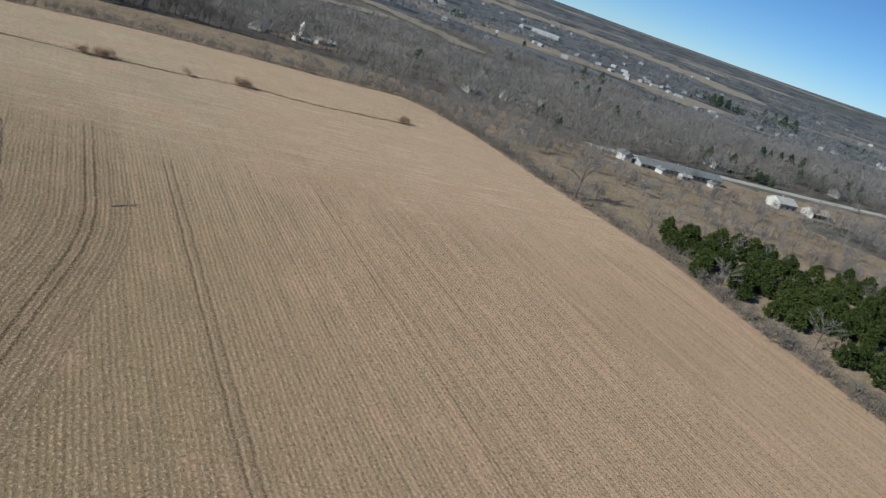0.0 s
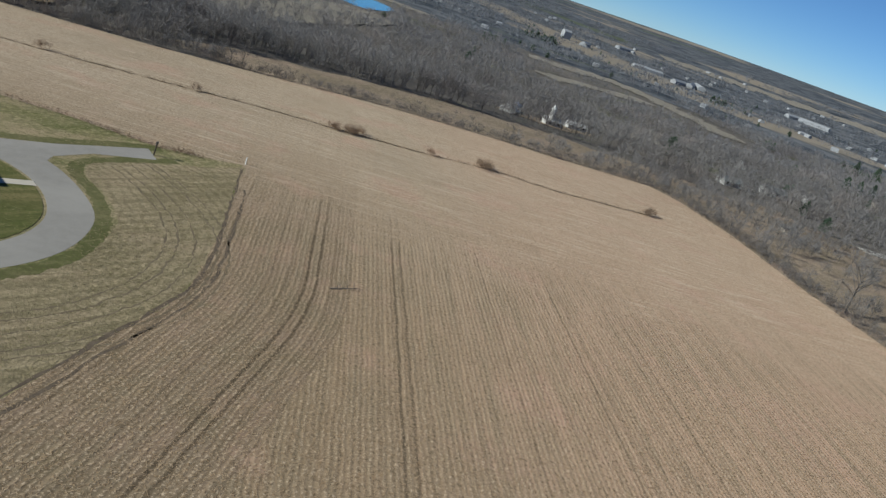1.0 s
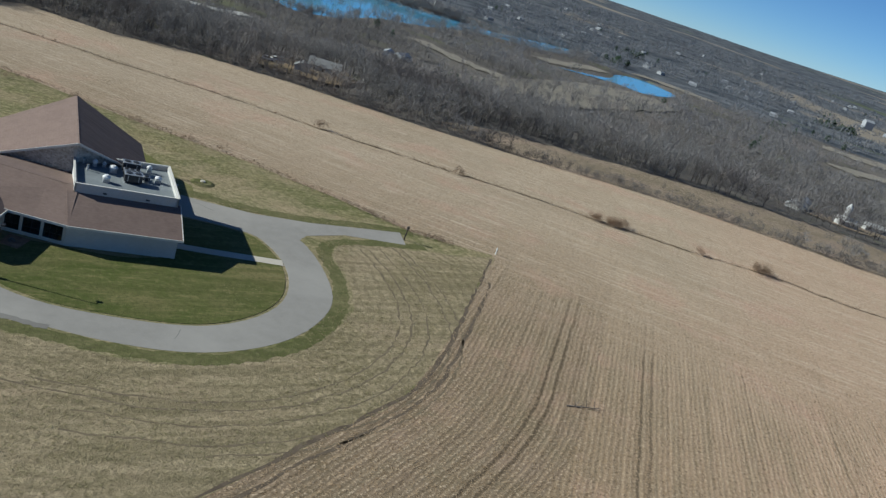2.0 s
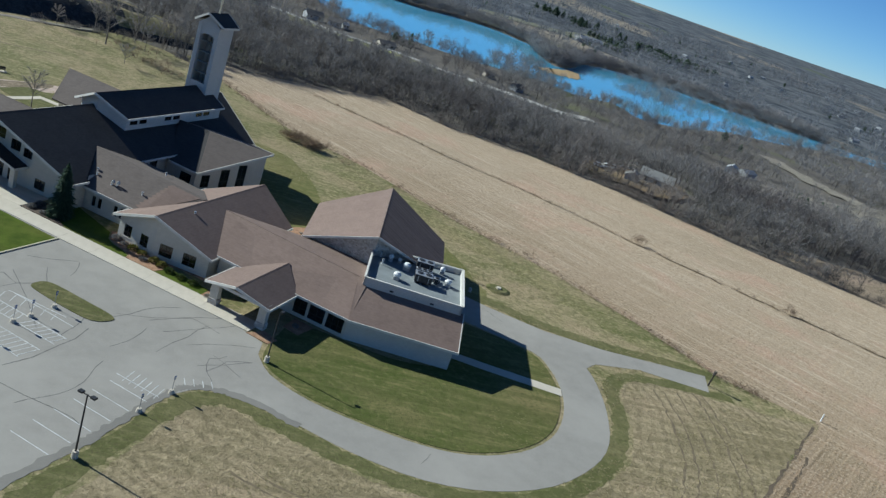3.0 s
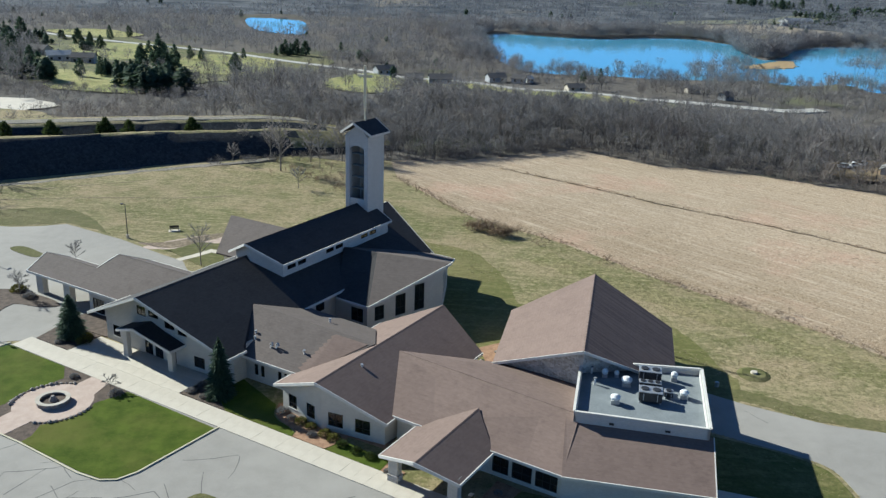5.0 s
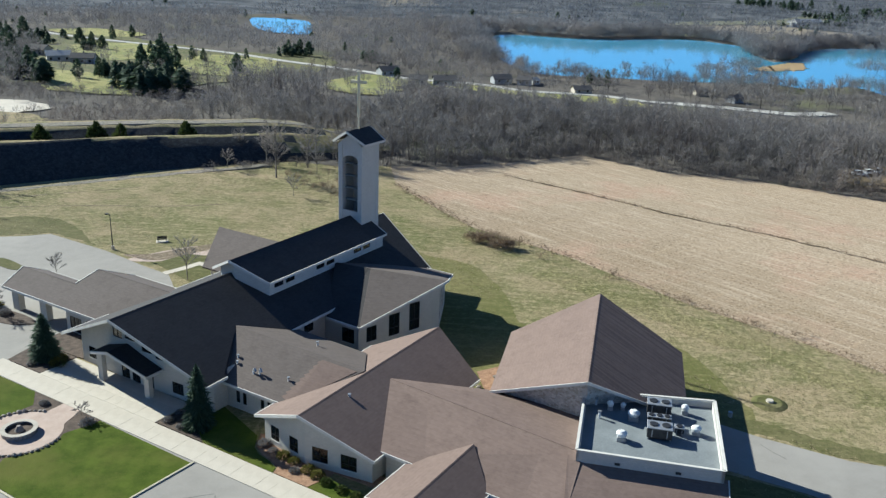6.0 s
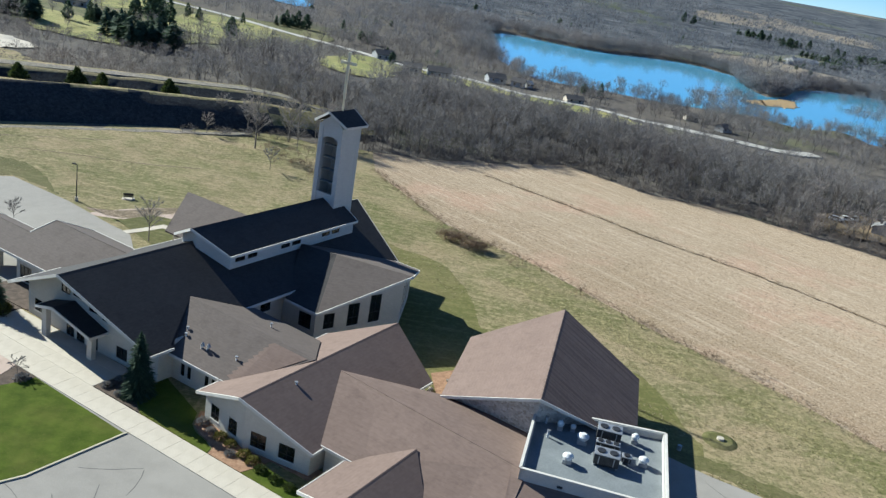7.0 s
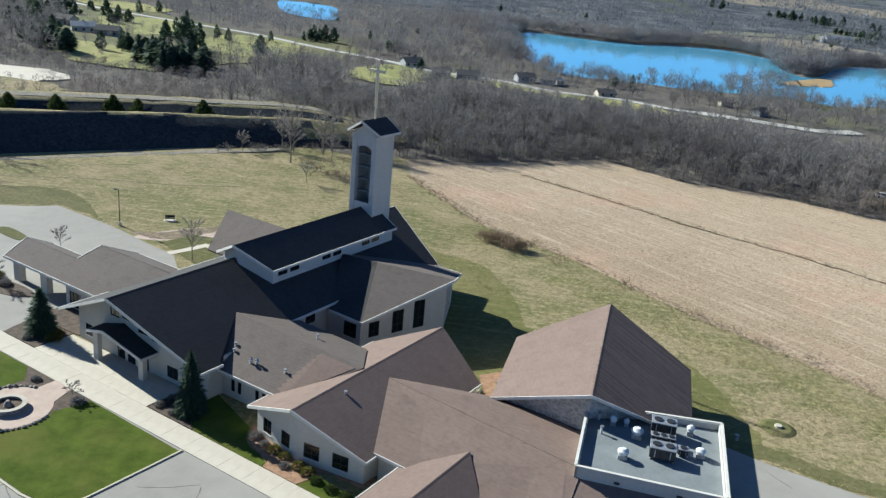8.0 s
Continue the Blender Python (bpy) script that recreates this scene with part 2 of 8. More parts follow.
def shingle_material(name, dark, light, streak=None):
    n = Nodes(name, 0.9, 0, 0.2)
    z = n.xyz()[2]
    course = n.math("FRACT", n.math("MULTIPLY", z, 6.2))
    tab = n.node("ShaderNodeTexVoronoi", Vector=n.stretch(1.2, 1.2, 5.5), Scale=1.9).outputs["Color"]
    tabs = n.node("ShaderNodeSeparateColor", i0=tab).outputs[0]
    big = n.noise(0.16, 4.0, 0.6)
    f = n.mix(0.68, tabs, big)
    c = n.ramp(f, (-0.0, dark), (1.0, light))
    c = n.mix(n.ramp(course, (0.0, (0.22, 0.22, 0.22)), (0.16, (0, 0, 0))), c, tuple(v * 0.6 for v in dark))
    c = n.mix(n.ramp(n.noise(0.6, 4.0, 0.7, n.stretch(1, 1, 0.25)), (0.52, (0, 0, 0)), (0.72, (0.4, 0.4, 0.4))), c, tuple(v * 0.72 for v in dark))
    if streak is not None:
        lines = n.noise(1.0, 3.0, 0.6, n.stretch(0.10, 2.6, 0.10, streak))
        c = n.mix(n.ramp(lines, (0.42, (0.5, 0.5, 0.5)), (0.55, (0, 0, 0))), c, tuple(v * 0.62 for v in dark))
    n.bump(n.math("ADD", n.math("MULTIPLY", course, 0.5), n.noise(9.0, 3.0)), 0.3, 0.015)
    return n.color(c)


def masonry_material(name, dark, light, w=0.4, h=0.2, joint=0.75):
    n = Nodes(name, 0.85, 0, 0.25)
    geo = n.node("ShaderNodeNewGeometry")
    x, y, z = n.xyz()
    along = n.math("ADD", x, n.math("MULTIPLY", y, 0.73))
    co = n.node("ShaderNodeCombineXYZ", i0=along, i1=z, i2=0.0).outputs[0]
    br = n.node("ShaderNodeTexBrick", Vector=co, Color1=(*light, 1), Color2=(*[(a + b) / 2 for a, b in zip(dark, light)], 1), Mortar=(*[v * joint for v in light], 1), Scale=1.0)
    br.inputs["Mortar Size"].default_value = 0.012
    br.inputs["Brick Width"].default_value, br.inputs["Row Height"].default_value = w, h
    stain = n.noise(0.5, 5.0, 0.65, n.stretch(1, 1, 0.4))
    c = n.mix(n.ramp(stain, (0.35, (0.5, 0.5, 0.5)), (0.6, (0, 0, 0))), br.outputs[0], dark)
    n.bump(n.math("ADD", n.math("MULTIPLY", br.outputs[1], -1.0), n.math("MULTIPLY", n.noise(12.0), 0.6)), 0.4, 0.02)
    return n.color(c)


def stone_material():
    n = Nodes("field_stone", 0.9, 0, 0.2)
    v = n.node("ShaderNodeTexVoronoi", Vector=n.stretch(1, 1, 1.3), Scale=3.2)
    edge = n.node("ShaderNodeTexVoronoi", Vector=n.stretch(1, 1, 1.3), Scale=3.2)
    edge.feature = "DISTANCE_TO_EDGE"
    f = n.node("ShaderNodeSeparateColor", i0=v.outputs["Color"]).outputs[0]
    c = n.ramp(f, (0.0, (0.36, 0.32, 0.27)), (0.5, (0.50, 0.46, 0.40)), (1.0, (0.62, 0.58, 0.52)))
    c = n.mix(n.ramp(edge.outputs[0], (0.0, (0.9, 0.9, 0.9)), (0.06, (0, 0, 0))), c, (0.44, 0.42, 0.39))
    n.bump(n.ramp(edge.outputs[0], (0.0, (0, 0, 0)), (0.12, (1, 1, 1))), 0.7, 0.05)
    return n.color(c)


def asphalt_material(name="old_asphalt", base=(0.305, 0.283, 0.252)):
    n = Nodes(name, 0.9, 0, 0.25)
    fine, mid, big = n.noise(14.0, 3.0), n.noise(0.5, 5.0, 0.65), n.noise(0.06, 4.0)
    c = n.ramp(fine, (0.3, tuple(v * 0.86 for v in base)), (0.7, tuple(v * 1.08 for v in base)))
    c = n.mix(n.ramp(mid, (0.35, (0.4, 0.4, 0.4)), (0.58, (0, 0, 0))), c, tuple(v * 0.76 for v in base))
    c = n.mix(n.ramp(big, (0.46, (0, 0, 0)), (0.62, (0.6, 0.6, 0.6))), c, tuple(v * 1.17 for v in base))
    n.bump(fine, 0.25, 0.01)
    return n.color(c)


def lawn_material():
    n = Nodes("mown_lawn", 0.95, 0, 0.06)
    fine, mid, big = n.noise(5.0, 4.0, 0.7), n.noise(0.45, 5.0, 0.65), n.noise(0.09, 4.0)
    c = n.ramp(mid, (0.32, (0.052, 0.080, 0.010)), (0.68, (0.100, 0.132, 0.020)))
    c = n.mix(n.ramp(big, (0.48, (0, 0, 0)), (0.68, (0.6, 0.6, 0.6))), c, (0.150, 0.142, 0.038))
    c = n.mix(n.ramp(fine, (0.55, (0, 0, 0)), (0.72, (0.5, 0.5, 0.5))), c, (0.145, 0.132, 0.040))
    n.bump(fine, 0.6, 0.08)
    return n.color(c)


def glass_material():
    n = Nodes("dark_glass", 0.04, 0, 0.5)
    n.b.inputs["Transmission Weight"].default_value = 0.7
    return n.color((0.045, 0.055, 0.060))


def water_material():
    n = Nodes("sky_blue_water", 0.04, 0, 0.5)
    n.bump(n.noise(0.25, 4.0, 0.6, n.stretch(1, 2.5, 1)), 0.10, 0.2)
    # the blue of the reflected sky is painted into the base colour
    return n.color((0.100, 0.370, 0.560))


def bark_material(name, dark, light, vary=0.55):
    n = Nodes(name, 0.95, 0, 0.1)
    n.b.inputs["Diffuse Roughness"].default_value = 0.0
    isl = n.node("ShaderNodeNewGeometry").outputs["Random Per Island"]
    big, stand = n.noise(0.06, 3.0, 0.6), n.noise(0.013, 4.0, 0.6)
    c = n.ramp(n.mix(1 - vary, isl, big), (0.15, dark), (0.85, light))
    # stands of different kinds of trees: paler poplars, redder young growth, darker oaks
    c = n.mix(n.ramp(stand, (0.54, (0, 0, 0)), (0.64, (0.75, 0.75, 0.75))), c, tuple(v * k for v, k in zip(light, (0.98, 0.90, 0.84))))
    c = n.mix(n.ramp(stand, (0.36, (0.8, 0.8, 0.8)), (0.46, (0, 0, 0))), c, tuple(v * k for v, k in zip(dark, (1.06, 0.98, 1.0))))
    # round twigs scatter light to all sides, so part of it passes through the thin slivers
    thin = n.node("ShaderNodeBsdfTranslucent", Color=c)
    both = n.node("ShaderNodeMixShader", i0=0.28, i1=n.b.outputs[0], i2=thin.outputs[0])
    n.link(both.outputs[0], n.t.nodes["Material Output"].inputs[0])
    return n.color(c)


def leaf_material(name, dark, light):
    n = Nodes(name, 0.8, 0, 0.2)
    isl = n.node("ShaderNodeNewGeometry").outputs["Random Per Island"]
    ob = n.node("ShaderNodeObjectInfo").outputs["Random"]
    c = n.ramp(n.mix(0.35, isl, ob), (0.1, dark), (0.9, light))
    # thin needles let part of the light through
    thin = n.node("ShaderNodeBsdfTranslucent", Color=c)
    both = n.node("ShaderNodeMixShader", i0=0.3, i1=n.b.outputs[0], i2=thin.outputs[0])
    n.link(both.outputs[0], n.t.nodes["Material Output"].inputs[0])
    return n.color(c)


M = {
    "stubble": stubble_material(),
    "meadow": dry_grass_material("dry_meadow", (0.326, 0.262, 0.152), (0.148, 0.154, 0.056), (0.130, 0.106, 0.058), 0.45, tufts=0.65),
    "hay": dry_grass_material("mown_dry_grass", (0.335, 0.268, 0.164), (0.218, 0.180, 0.096), (0.140, 0.110, 0.066), 0.43, 0.5, rings=(28, 86)),
    "verge": dry_grass_material("green_verge", (0.165, 0.150, 0.070), (0.108, 0.112, 0.040), (0.10, 0.088, 0.045), 0.50, tufts=0.3),
    "apron": dry_grass_material("thin_green_grass", (0.285, 0.240, 0.125), (0.142, 0.146, 0.052), (0.12, 0.10, 0.055), 0.48),
    "ring": dry_grass_material("mown_olive_grass", (0.205, 0.182, 0.080), (0.135, 0.138, 0.046), (0.115, 0.10, 0.045), 0.5, tufts=0.2),
    "scrub": dry_grass_material("brown_scrub", (0.290, 0.225, 0.160), (0.190, 0.152, 0.100), (0.135, 0.104, 0.076), 0.45),
    "litter": forest_floor_material(),
    "far": far_land_material(),
    "lawn": lawn_material(),
    "olive": dry_grass_material("olive_lawn", (0.172, 0.150, 0.064), (0.090, 0.108, 0.028), (0.085, 0.082, 0.032), 0.5, 0.5, tufts=0.25),
    "soil": speckled("bare_soil", (0.085, 0.062, 0.042), (0.165, 0.125, 0.085), 0.6, 5.0, 0.95, bump=0.6),
    "worn": speckled("worn_grass_track", (0.120, 0.092, 0.058), (0.215, 0.168, 0.105), 0.6, 5.0, 0.95, bump=0.5),
    "asphalt": asphalt_material(),
    "margin": asphalt_material("gravel_margin", (0.205, 0.190, 0.168)),
    "far_road": asphalt_material("pale_road", (0.42, 0.40, 0.36)),
    "concrete": speckled("pale_concrete", (0.465, 0.412, 0.335), (0.565, 0.508, 0.420), 0.5, 8.0, 0.85),
    "kerb": speckled("kerb_concrete", (0.42, 0.375, 0.26), (0.54, 0.49, 0.36), 1.0, 8.0, 0.85),
    "paver": speckled("pink_pavers", (0.39, 0.29, 0.235), (0.50, 0.39, 0.325), 0.8, 9.0, 0.85),
    "mulch": speckled("dark_mulch", (0.045, 0.033, 0.026), (0.135, 0.098, 0.075), 1.2, 7.0, 0.95, bump=0.6),
    "chips": speckled("red_wood_chips", (0.20, 0.105, 0.062), (0.40, 0.25, 0.155), 1.2, 7.0, 0.95, bump=0.6),
    "paint": speckled("worn_white_paint", (0.42, 0.42, 0.41), (0.70, 0.70, 0.68), 0.8, 4.0, 0.8),
    "tar": speckled("tar_crack", (0.085, 0.080, 0.075), (0.165, 0.155, 0.143), 1.0, 9.0, 0.85),
    "brown": shingle_material("brown_shingles", (0.150, 0.106, 0.088), (0.232, 0.168, 0.140)),
    "brown_streaked": shingle_material("streaked_brown_shingles", (0.150, 0.106, 0.088), (0.232, 0.168, 0.140), radians(-19)),
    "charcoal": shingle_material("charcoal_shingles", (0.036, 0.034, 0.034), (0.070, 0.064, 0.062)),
    "grey_shingle": shingle_material("grey_shingles", (0.104, 0.085, 0.075), (0.160, 0.132, 0.118)),
    "trim": speckled("cream_trim", (0.56, 0.53, 0.47), (0.68, 0.65, 0.59), 0.7, 9.0, 0.7),
    "wall": masonry_material("cream_block", (0.47, 0.43, 0.36), (0.58, 0.54, 0.46)),
    "wall_pale": masonry_material("pale_block", (0.455, 0.440, 0.405), (0.565, 0.550, 0.510)),
    "stone": stone_material(),
    "glass": glass_material(),
    "frame": speckled("bronze_frame", (0.022, 0.019, 0.017), (0.045, 0.040, 0.036), 1.0, 20.0, 0.45, 0.4),
    "membrane": speckled("grey_roof_membrane", (0.155, 0.172, 0.176), (0.235, 0.254, 0.258), 0.4, 6.0, 0.8),
    "metal": speckled("galvanised_metal", (0.32, 0.33, 0.34), (0.46, 0.47, 0.48), 1.5, 12.0, 0.45, 0.6),
    "dark_metal": speckled("dark_metal", (0.030, 0.030, 0.032), (0.070, 0.070, 0.072), 1.5, 12.0, 0.5, 0.5),
    "gold": speckled("pale_gold_metal", (0.56, 0.50, 0.36), (0.72, 0.66, 0.50), 1.0, 9.0, 0.45, 0.4),
    "post": speckled("white_post", (0.58, 0.58, 0.56), (0.76, 0.76, 0.74), 2.0, 9.0, 0.6),
    "blue_sign": speckled("blue_sign_face", (0.02, 0.06, 0.22), (0.03, 0.09, 0.30), 2.0, 9.0, 0.5),
    "water": water_material(),
    "twig": bark_material("bare_twigs", (0.122, 0.115, 0.109), (0.318, 0.303, 0.291), 0.4),
    "weed": bark_material("dry_brown_stems", (0.165, 0.120, 0.086), (0.340, 0.255, 0.180)),
    # far twigs greyer, horizon twigs bluer: distance haze put into the colours
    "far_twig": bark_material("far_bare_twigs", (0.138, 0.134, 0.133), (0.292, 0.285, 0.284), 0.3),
    "hazy_horizon_twig": bark_material("hazy_horizon_twigs", (0.126, 0.133, 0.144), (0.246, 0.256, 0.272), 0.25),
    "twig_pale": bark_material("pale_twigs", (0.21, 0.185, 0.165), (0.36, 0.325, 0.295)),
    "trunk": bark_material("grey_bark", (0.115, 0.104, 0.096), (0.236, 0.216, 0.200)),
    "pine": leaf_material("pine_needles", (0.026, 0.044, 0.012), (0.085, 0.108, 0.030)),
    "fir": leaf_material("fir_needles", (0.034, 0.062, 0.040), (0.096, 0.140, 0.086)),
    "spruce": leaf_material("spruce_needles", (0.030, 0.056, 0.034), (0.088, 0.132, 0.080)),
    "shrub": leaf_material("yellow_green_shrub", (0.075, 0.075, 0.018), (0.180, 0.165, 0.045)),
    "bark_dark": speckled("dark_bark", (0.040, 0.032, 0.026), (0.095, 0.078, 0.064), 1.5, 9.0, 0.95, bump=0.6),
    # shade on the bank's steep face is put into these near-black colours
    "bank": dry_grass_material("bank_shade_tone", (0.044, 0.048, 0.050), (0.030, 0.035, 0.040), (0.022, 0.025, 0.028), 0.5),
    "siding": speckled("white_siding", (0.38, 0.375, 0.36), (0.52, 0.515, 0.495), 0.5, 6.0, 0.7),
    "siding_tan": speckled("tan_siding", (0.36, 0.32, 0.26), (0.47, 0.42, 0.35), 0.5, 6.0, 0.75),
    "siding_grey": speckled("grey_siding", (0.25, 0.26, 0.27), (0.34, 0.35, 0.36), 0.5, 6.0, 0.75),
    "house_roof": shingle_material("house_shingles", (0.085, 0.080, 0.078), (0.150, 0.140, 0.135)),
    "slate": shingle_material("pale_grey_shingles", (0.175, 0.172, 0.165), (0.250, 0.245, 0.235)),
    "rock": speckled("edging_rock", (0.17, 0.145, 0.125), (0.36, 0.32, 0.28), 2.0, 9.0, 0.9, bump=0.6),
    "carpet": speckled("dark_carpet", (0.030, 0.028, 0.028), (0.060, 0.055, 0.052), 2.0, 12.0, 0.95),
    "straw": leaf_material("loose_straw", (0.34, 0.238, 0.140), (0.56, 0.420, 0.270)),
    "tuft": leaf_material("dry_tuft", (0.230, 0.200, 0.095), (0.470, 0.385, 0.235)),
    "wood": speckled("weathered_wood", (0.16, 0.13, 0.105), (0.30, 0.255, 0.21), 2.0, 12.0, 0.9),
    "golf": dry_grass_material("fairway_grass", (0.370, 0.335, 0.140), (0.200, 0.226, 0.078), (0.15, 0.125, 0.06), 0.5),
    "far_meadow": dry_grass_material("muted_far_meadow", (0.205, 0.190, 0.140), (0.135, 0.150, 0.098), (0.13, 0.125, 0.10), 0.5),
    "rough": dry_grass_material("olive_rough", (0.190, 0.172, 0.090), (0.105, 0.118, 0.048), (0.09, 0.085, 0.045), 0.52),
    "pale_field": dry_grass_material("pale_far_field", (0.252, 0.224, 0.180), (0.196, 0.180, 0.144), (0.165, 0.146, 0.115), 0.4),
    "reeds": dry_grass_material("orange_reeds", (0.380, 0.275, 0.150), (0.300, 0.215, 0.115), (0.22, 0.15, 0.08), 0.4),
    "fence_grass": dry_grass_material("matted_brown_grass", (0.225, 0.165, 0.105), (0.150, 0.120, 0.070), (0.09, 0.066, 0.045), 0.5),
}


# ---- building helpers ----
def link_mesh(name, bm, material, smooth=False):
    me = bpy.data.meshes.new(name)
    bm.to_mesh(me)
    bm.free()
    me.materials.append(M[material] if isinstance(material, str) else material)
    if smooth:
        me.polygons.foreach_set("use_smooth", [True] * len(me.polygons))
    return new(name, me)


def part(name, bm, material, parent, label="", smooth=False, kind=""):
    """One mesh object under a thing or a part, in that parent's own frame."""
    ob = link_mesh(name, bm, material, smooth)
    ob.parent = parent
    return tagged(ob, label=label, kind=kind)


def thing(name, m, label, category, group="", kind=""):
    ob = new(name)
    ob.matrix_basis = m
    ob.empty_display_size = 0.3
    return tagged(ob, label, category, group, kind)


def prism(bm, low, high):
    """A closed solid between two rings with the same count of corners."""
    a = [bm.verts.new(p) for p in low]
    b = [bm.verts.new(p) for p in high]
    n = len(a)
    fs = [bm.faces.new(a[::-1]), bm.faces.new(b)]
    for i in range(n):
        fs.append(bm.faces.new((a[i], a[(i + 1) % n], b[(i + 1) % n], b[i])))
    bmesh.ops.recalc_face_normals(bm, faces=fs)
    return fs


def box(bm, x0, x1, y0, y1, z0, z1, bevel=0.0):
    fs = prism(bm, [(x0, y0, z0), (x1, y0, z0), (x1, y1, z0), (x0, y1, z0)], [(x0, y0, z1), (x1, y0, z1), (x1, y1, z1), (x0, y1, z1)])
    if bevel:
        es = list({e for f in fs for e in f.edges})
        bmesh.ops.bevel(bm, geom=es, offset=bevel, segments=1, affect="EDGES", profile=0.7)


def slab(bm, ring, down):
    prism(bm, [(x, y, z - down) for x, y, z in ring], ring)


def plate(bm, ring, z0, z1):
    prism(bm, [(x, y, z0) for x, y in ring], [(x, y, z1) for x, y in ring])


def bar(bm, a, b, wide, high, up=(0, 0, 1)):
    """A beam of a square section from a to b."""
    a, b, up = Vector(a), Vector(b), Vector(up)
    d = (b - a).normalized()
    s = d.cross(up)
    s = s.normalized() if s.length > 1e-4 else Vector((1, 0, 0))
    t = s.cross(d)
    s, t = s * wide / 2, t * high / 2
    prism(bm, [a - s - t, a + s - t, a + s + t, a - s + t], [b - s - t, b + s - t, b + s + t, b - s + t])


def tube(bm, a, b, ra, rb, sides=8):
    a, b = Vector(a), Vector(b)
    d = (b - a).normalized()
    s = d.cross((0, 0, 1)) if abs(d.z) < 0.95 else d.cross((1, 0, 0))
    s.normalize()
    t = d.cross(s)
    ring = lambda c, r: [c + (s * math.cos(k * 2 * math.pi / sides) + t * math.sin(k * 2 * math.pi / sides)) * r for k in range(sides)]
    prism(bm, ring(a, ra), ring(b, rb))


def smooth_ring(points, per=6, closed=True):
    """A ring through the points, rounded (Catmull-Rom)."""
    n, out = len(points), []
    last = n if closed else n - 1
    for i in range(last):
        p = [Vector((*points[(i + k) % n if closed else min(max(i + k, 0), n - 1)], 0)) for k in (-1, 0, 1, 2)]
        for j in range(per):
            t = j / per
            q = 0.5 * (2 * p[1] + (p[2] - p[0]) * t + (2 * p[0] - 5 * p[1] + 4 * p[2] - p[3]) * t * t + (3 * p[1] - p[0] - 3 * p[2] + p[3]) * t ** 3)
            out.append((q.x, q.y))
    if not closed:
        out.append(tuple(points[-1]))
    return out


def inside(x, y, ring):
    hit = False
    for (x0, y0), (x1, y1) in zip(ring, ring[1:] + ring[:1]):
        if (y0 > y) != (y1 > y) and x < (x1 - x0) * (y - y0) / (y1 - y0) + x0:
            hit = not hit
    return hit


def step(v, a, b):
    t = min(max((v - a) / (b - a), 0), 1)
    return t * t * (3 - 2 * t)


# ---- ground ----
LAKE_Z = -20.2
# the church stands square to this frame: u along its front, v away from the car park
CHURCH = Matrix.Translation((-28.6, 95.3, 0)) @ Matrix.Rotation(radians(-28.5), 4, "Z")


def site(u, v):
    p = CHURCH @ Vector((u, v, 0))
    return p.x, p.y


def land(x, y):
    """Height of the ground."""
    q = 0.8 * y + 0.35 * x
    h = -4.0 * step(q, 150, 235) - 15.0 * step(q, 245, 420) - 6.0 * step(x, 240, 430) * (1 - step(q, 245, 420))
    d = math.hypot(x, y)
    h += 0.8 * math.sin(x * 0.013 + 1) * math.sin(y * 0.017) * step(d, 160, 400)
    far = 74.0 * step(d, 1000, 4700)
    h = h + far + step(d, 900, 1600) * 7 * math.sin(x * 0.0023 + 0.4) * math.sin(y * 0.0019 + 1.1)
    return h


FIELD_EDGE = [(-23, 246), (-7, 252), (11, 266), (33, 283), (46, 272), (56, 263), (76, 261), (96, 249), (112, 239), (128, 224), (147, 207), (173, 189), (198, 173), (219, 158), (240, 135), (256, 114), (275, 98), (290, 86), (282, 70), (260, 40), (236, 15), (220, -5), (208, -21), (194, -40), (178, -53), (162, -66), (150, -79), (135, -92), (108, -128), (60, -220)]
FIELD_NEAR = [(-160, -260), (-170, -90), (-60, 2), (-20, 16), (14, 29.5), (26, 35.2), (46, 44.8), (68, 65), (84, 82), (94, 93), (86, 97), (79, 102), (69, 117), (56, 133), (37, 151), (19, 172), (1, 187), (-10, 205), (-19, 222)]
MEADOW = [(-400, -300), (-160, -261), (-170, -90), (-60, 2), (-20, 16), (14, 29.5), (26, 35.2), (46, 44.8), (68, 65), (84, 82), (94, 93), (86, 97), (79, 102), (69, 117), (56, 133), (37, 151), (19, 172), (1, 187), (-10, 205), (-19, 222), (-23, 246), (-31, 236), (-48, 243), (-66, 231), (-83, 220), (-100, 210), (-109, 202), (-135, 187), (-170, 168), (-400, 110)]
SCRUB = FIELD_EDGE[11:] + [(260, -220), (420, -90), (405, 20), (398, 104), (372, 126), (357, 153), (322, 168), (270, 192), (236, 205), (190, 225), (160, 222)]
LAKE = smooth_ring([(0, 840), (3, 801), (7, 732), (15, 666), (30, 613), (49, 598), (68, 598), (88, 597), (106, 592), (126, 590), (145, 592), (165, 593), (187, 598), (201, 580), (218, 584), (236, 596), (248, 580), (248, 561), (264, 565), (293, 580), (319, 607), (367, 648), (439, 688), (490, 725), (547, 754), (612, 752), (674, 768), (761, 830), (781, 871), (691, 853), (634, 830), (568, 838), (508, 851), (459, 874), (420, 892), (381, 898), (345, 887), (312, 863), (285, 826), (260, 771), (234, 738), (232, 781), (242, 830), (244, 864), (230, 890), (213, 916), (188, 922), (157, 908), (126, 888), (97, 881), (69, 887), (42, 898), (20, 903), (8, 879)], 4)
POND = smooth_ring([(560, 625), (631, 611), (643, 583), (738, 625), (776, 688), (762, 715), (708, 695), (644, 641)], 3)
FAR_POND = smooth_ring([(-256, 976), (-221, 980), (-189, 952), (-161, 822), (-180, 809), (-219, 851)], 3)
WATERS = (LAKE, POND, FAR_POND)


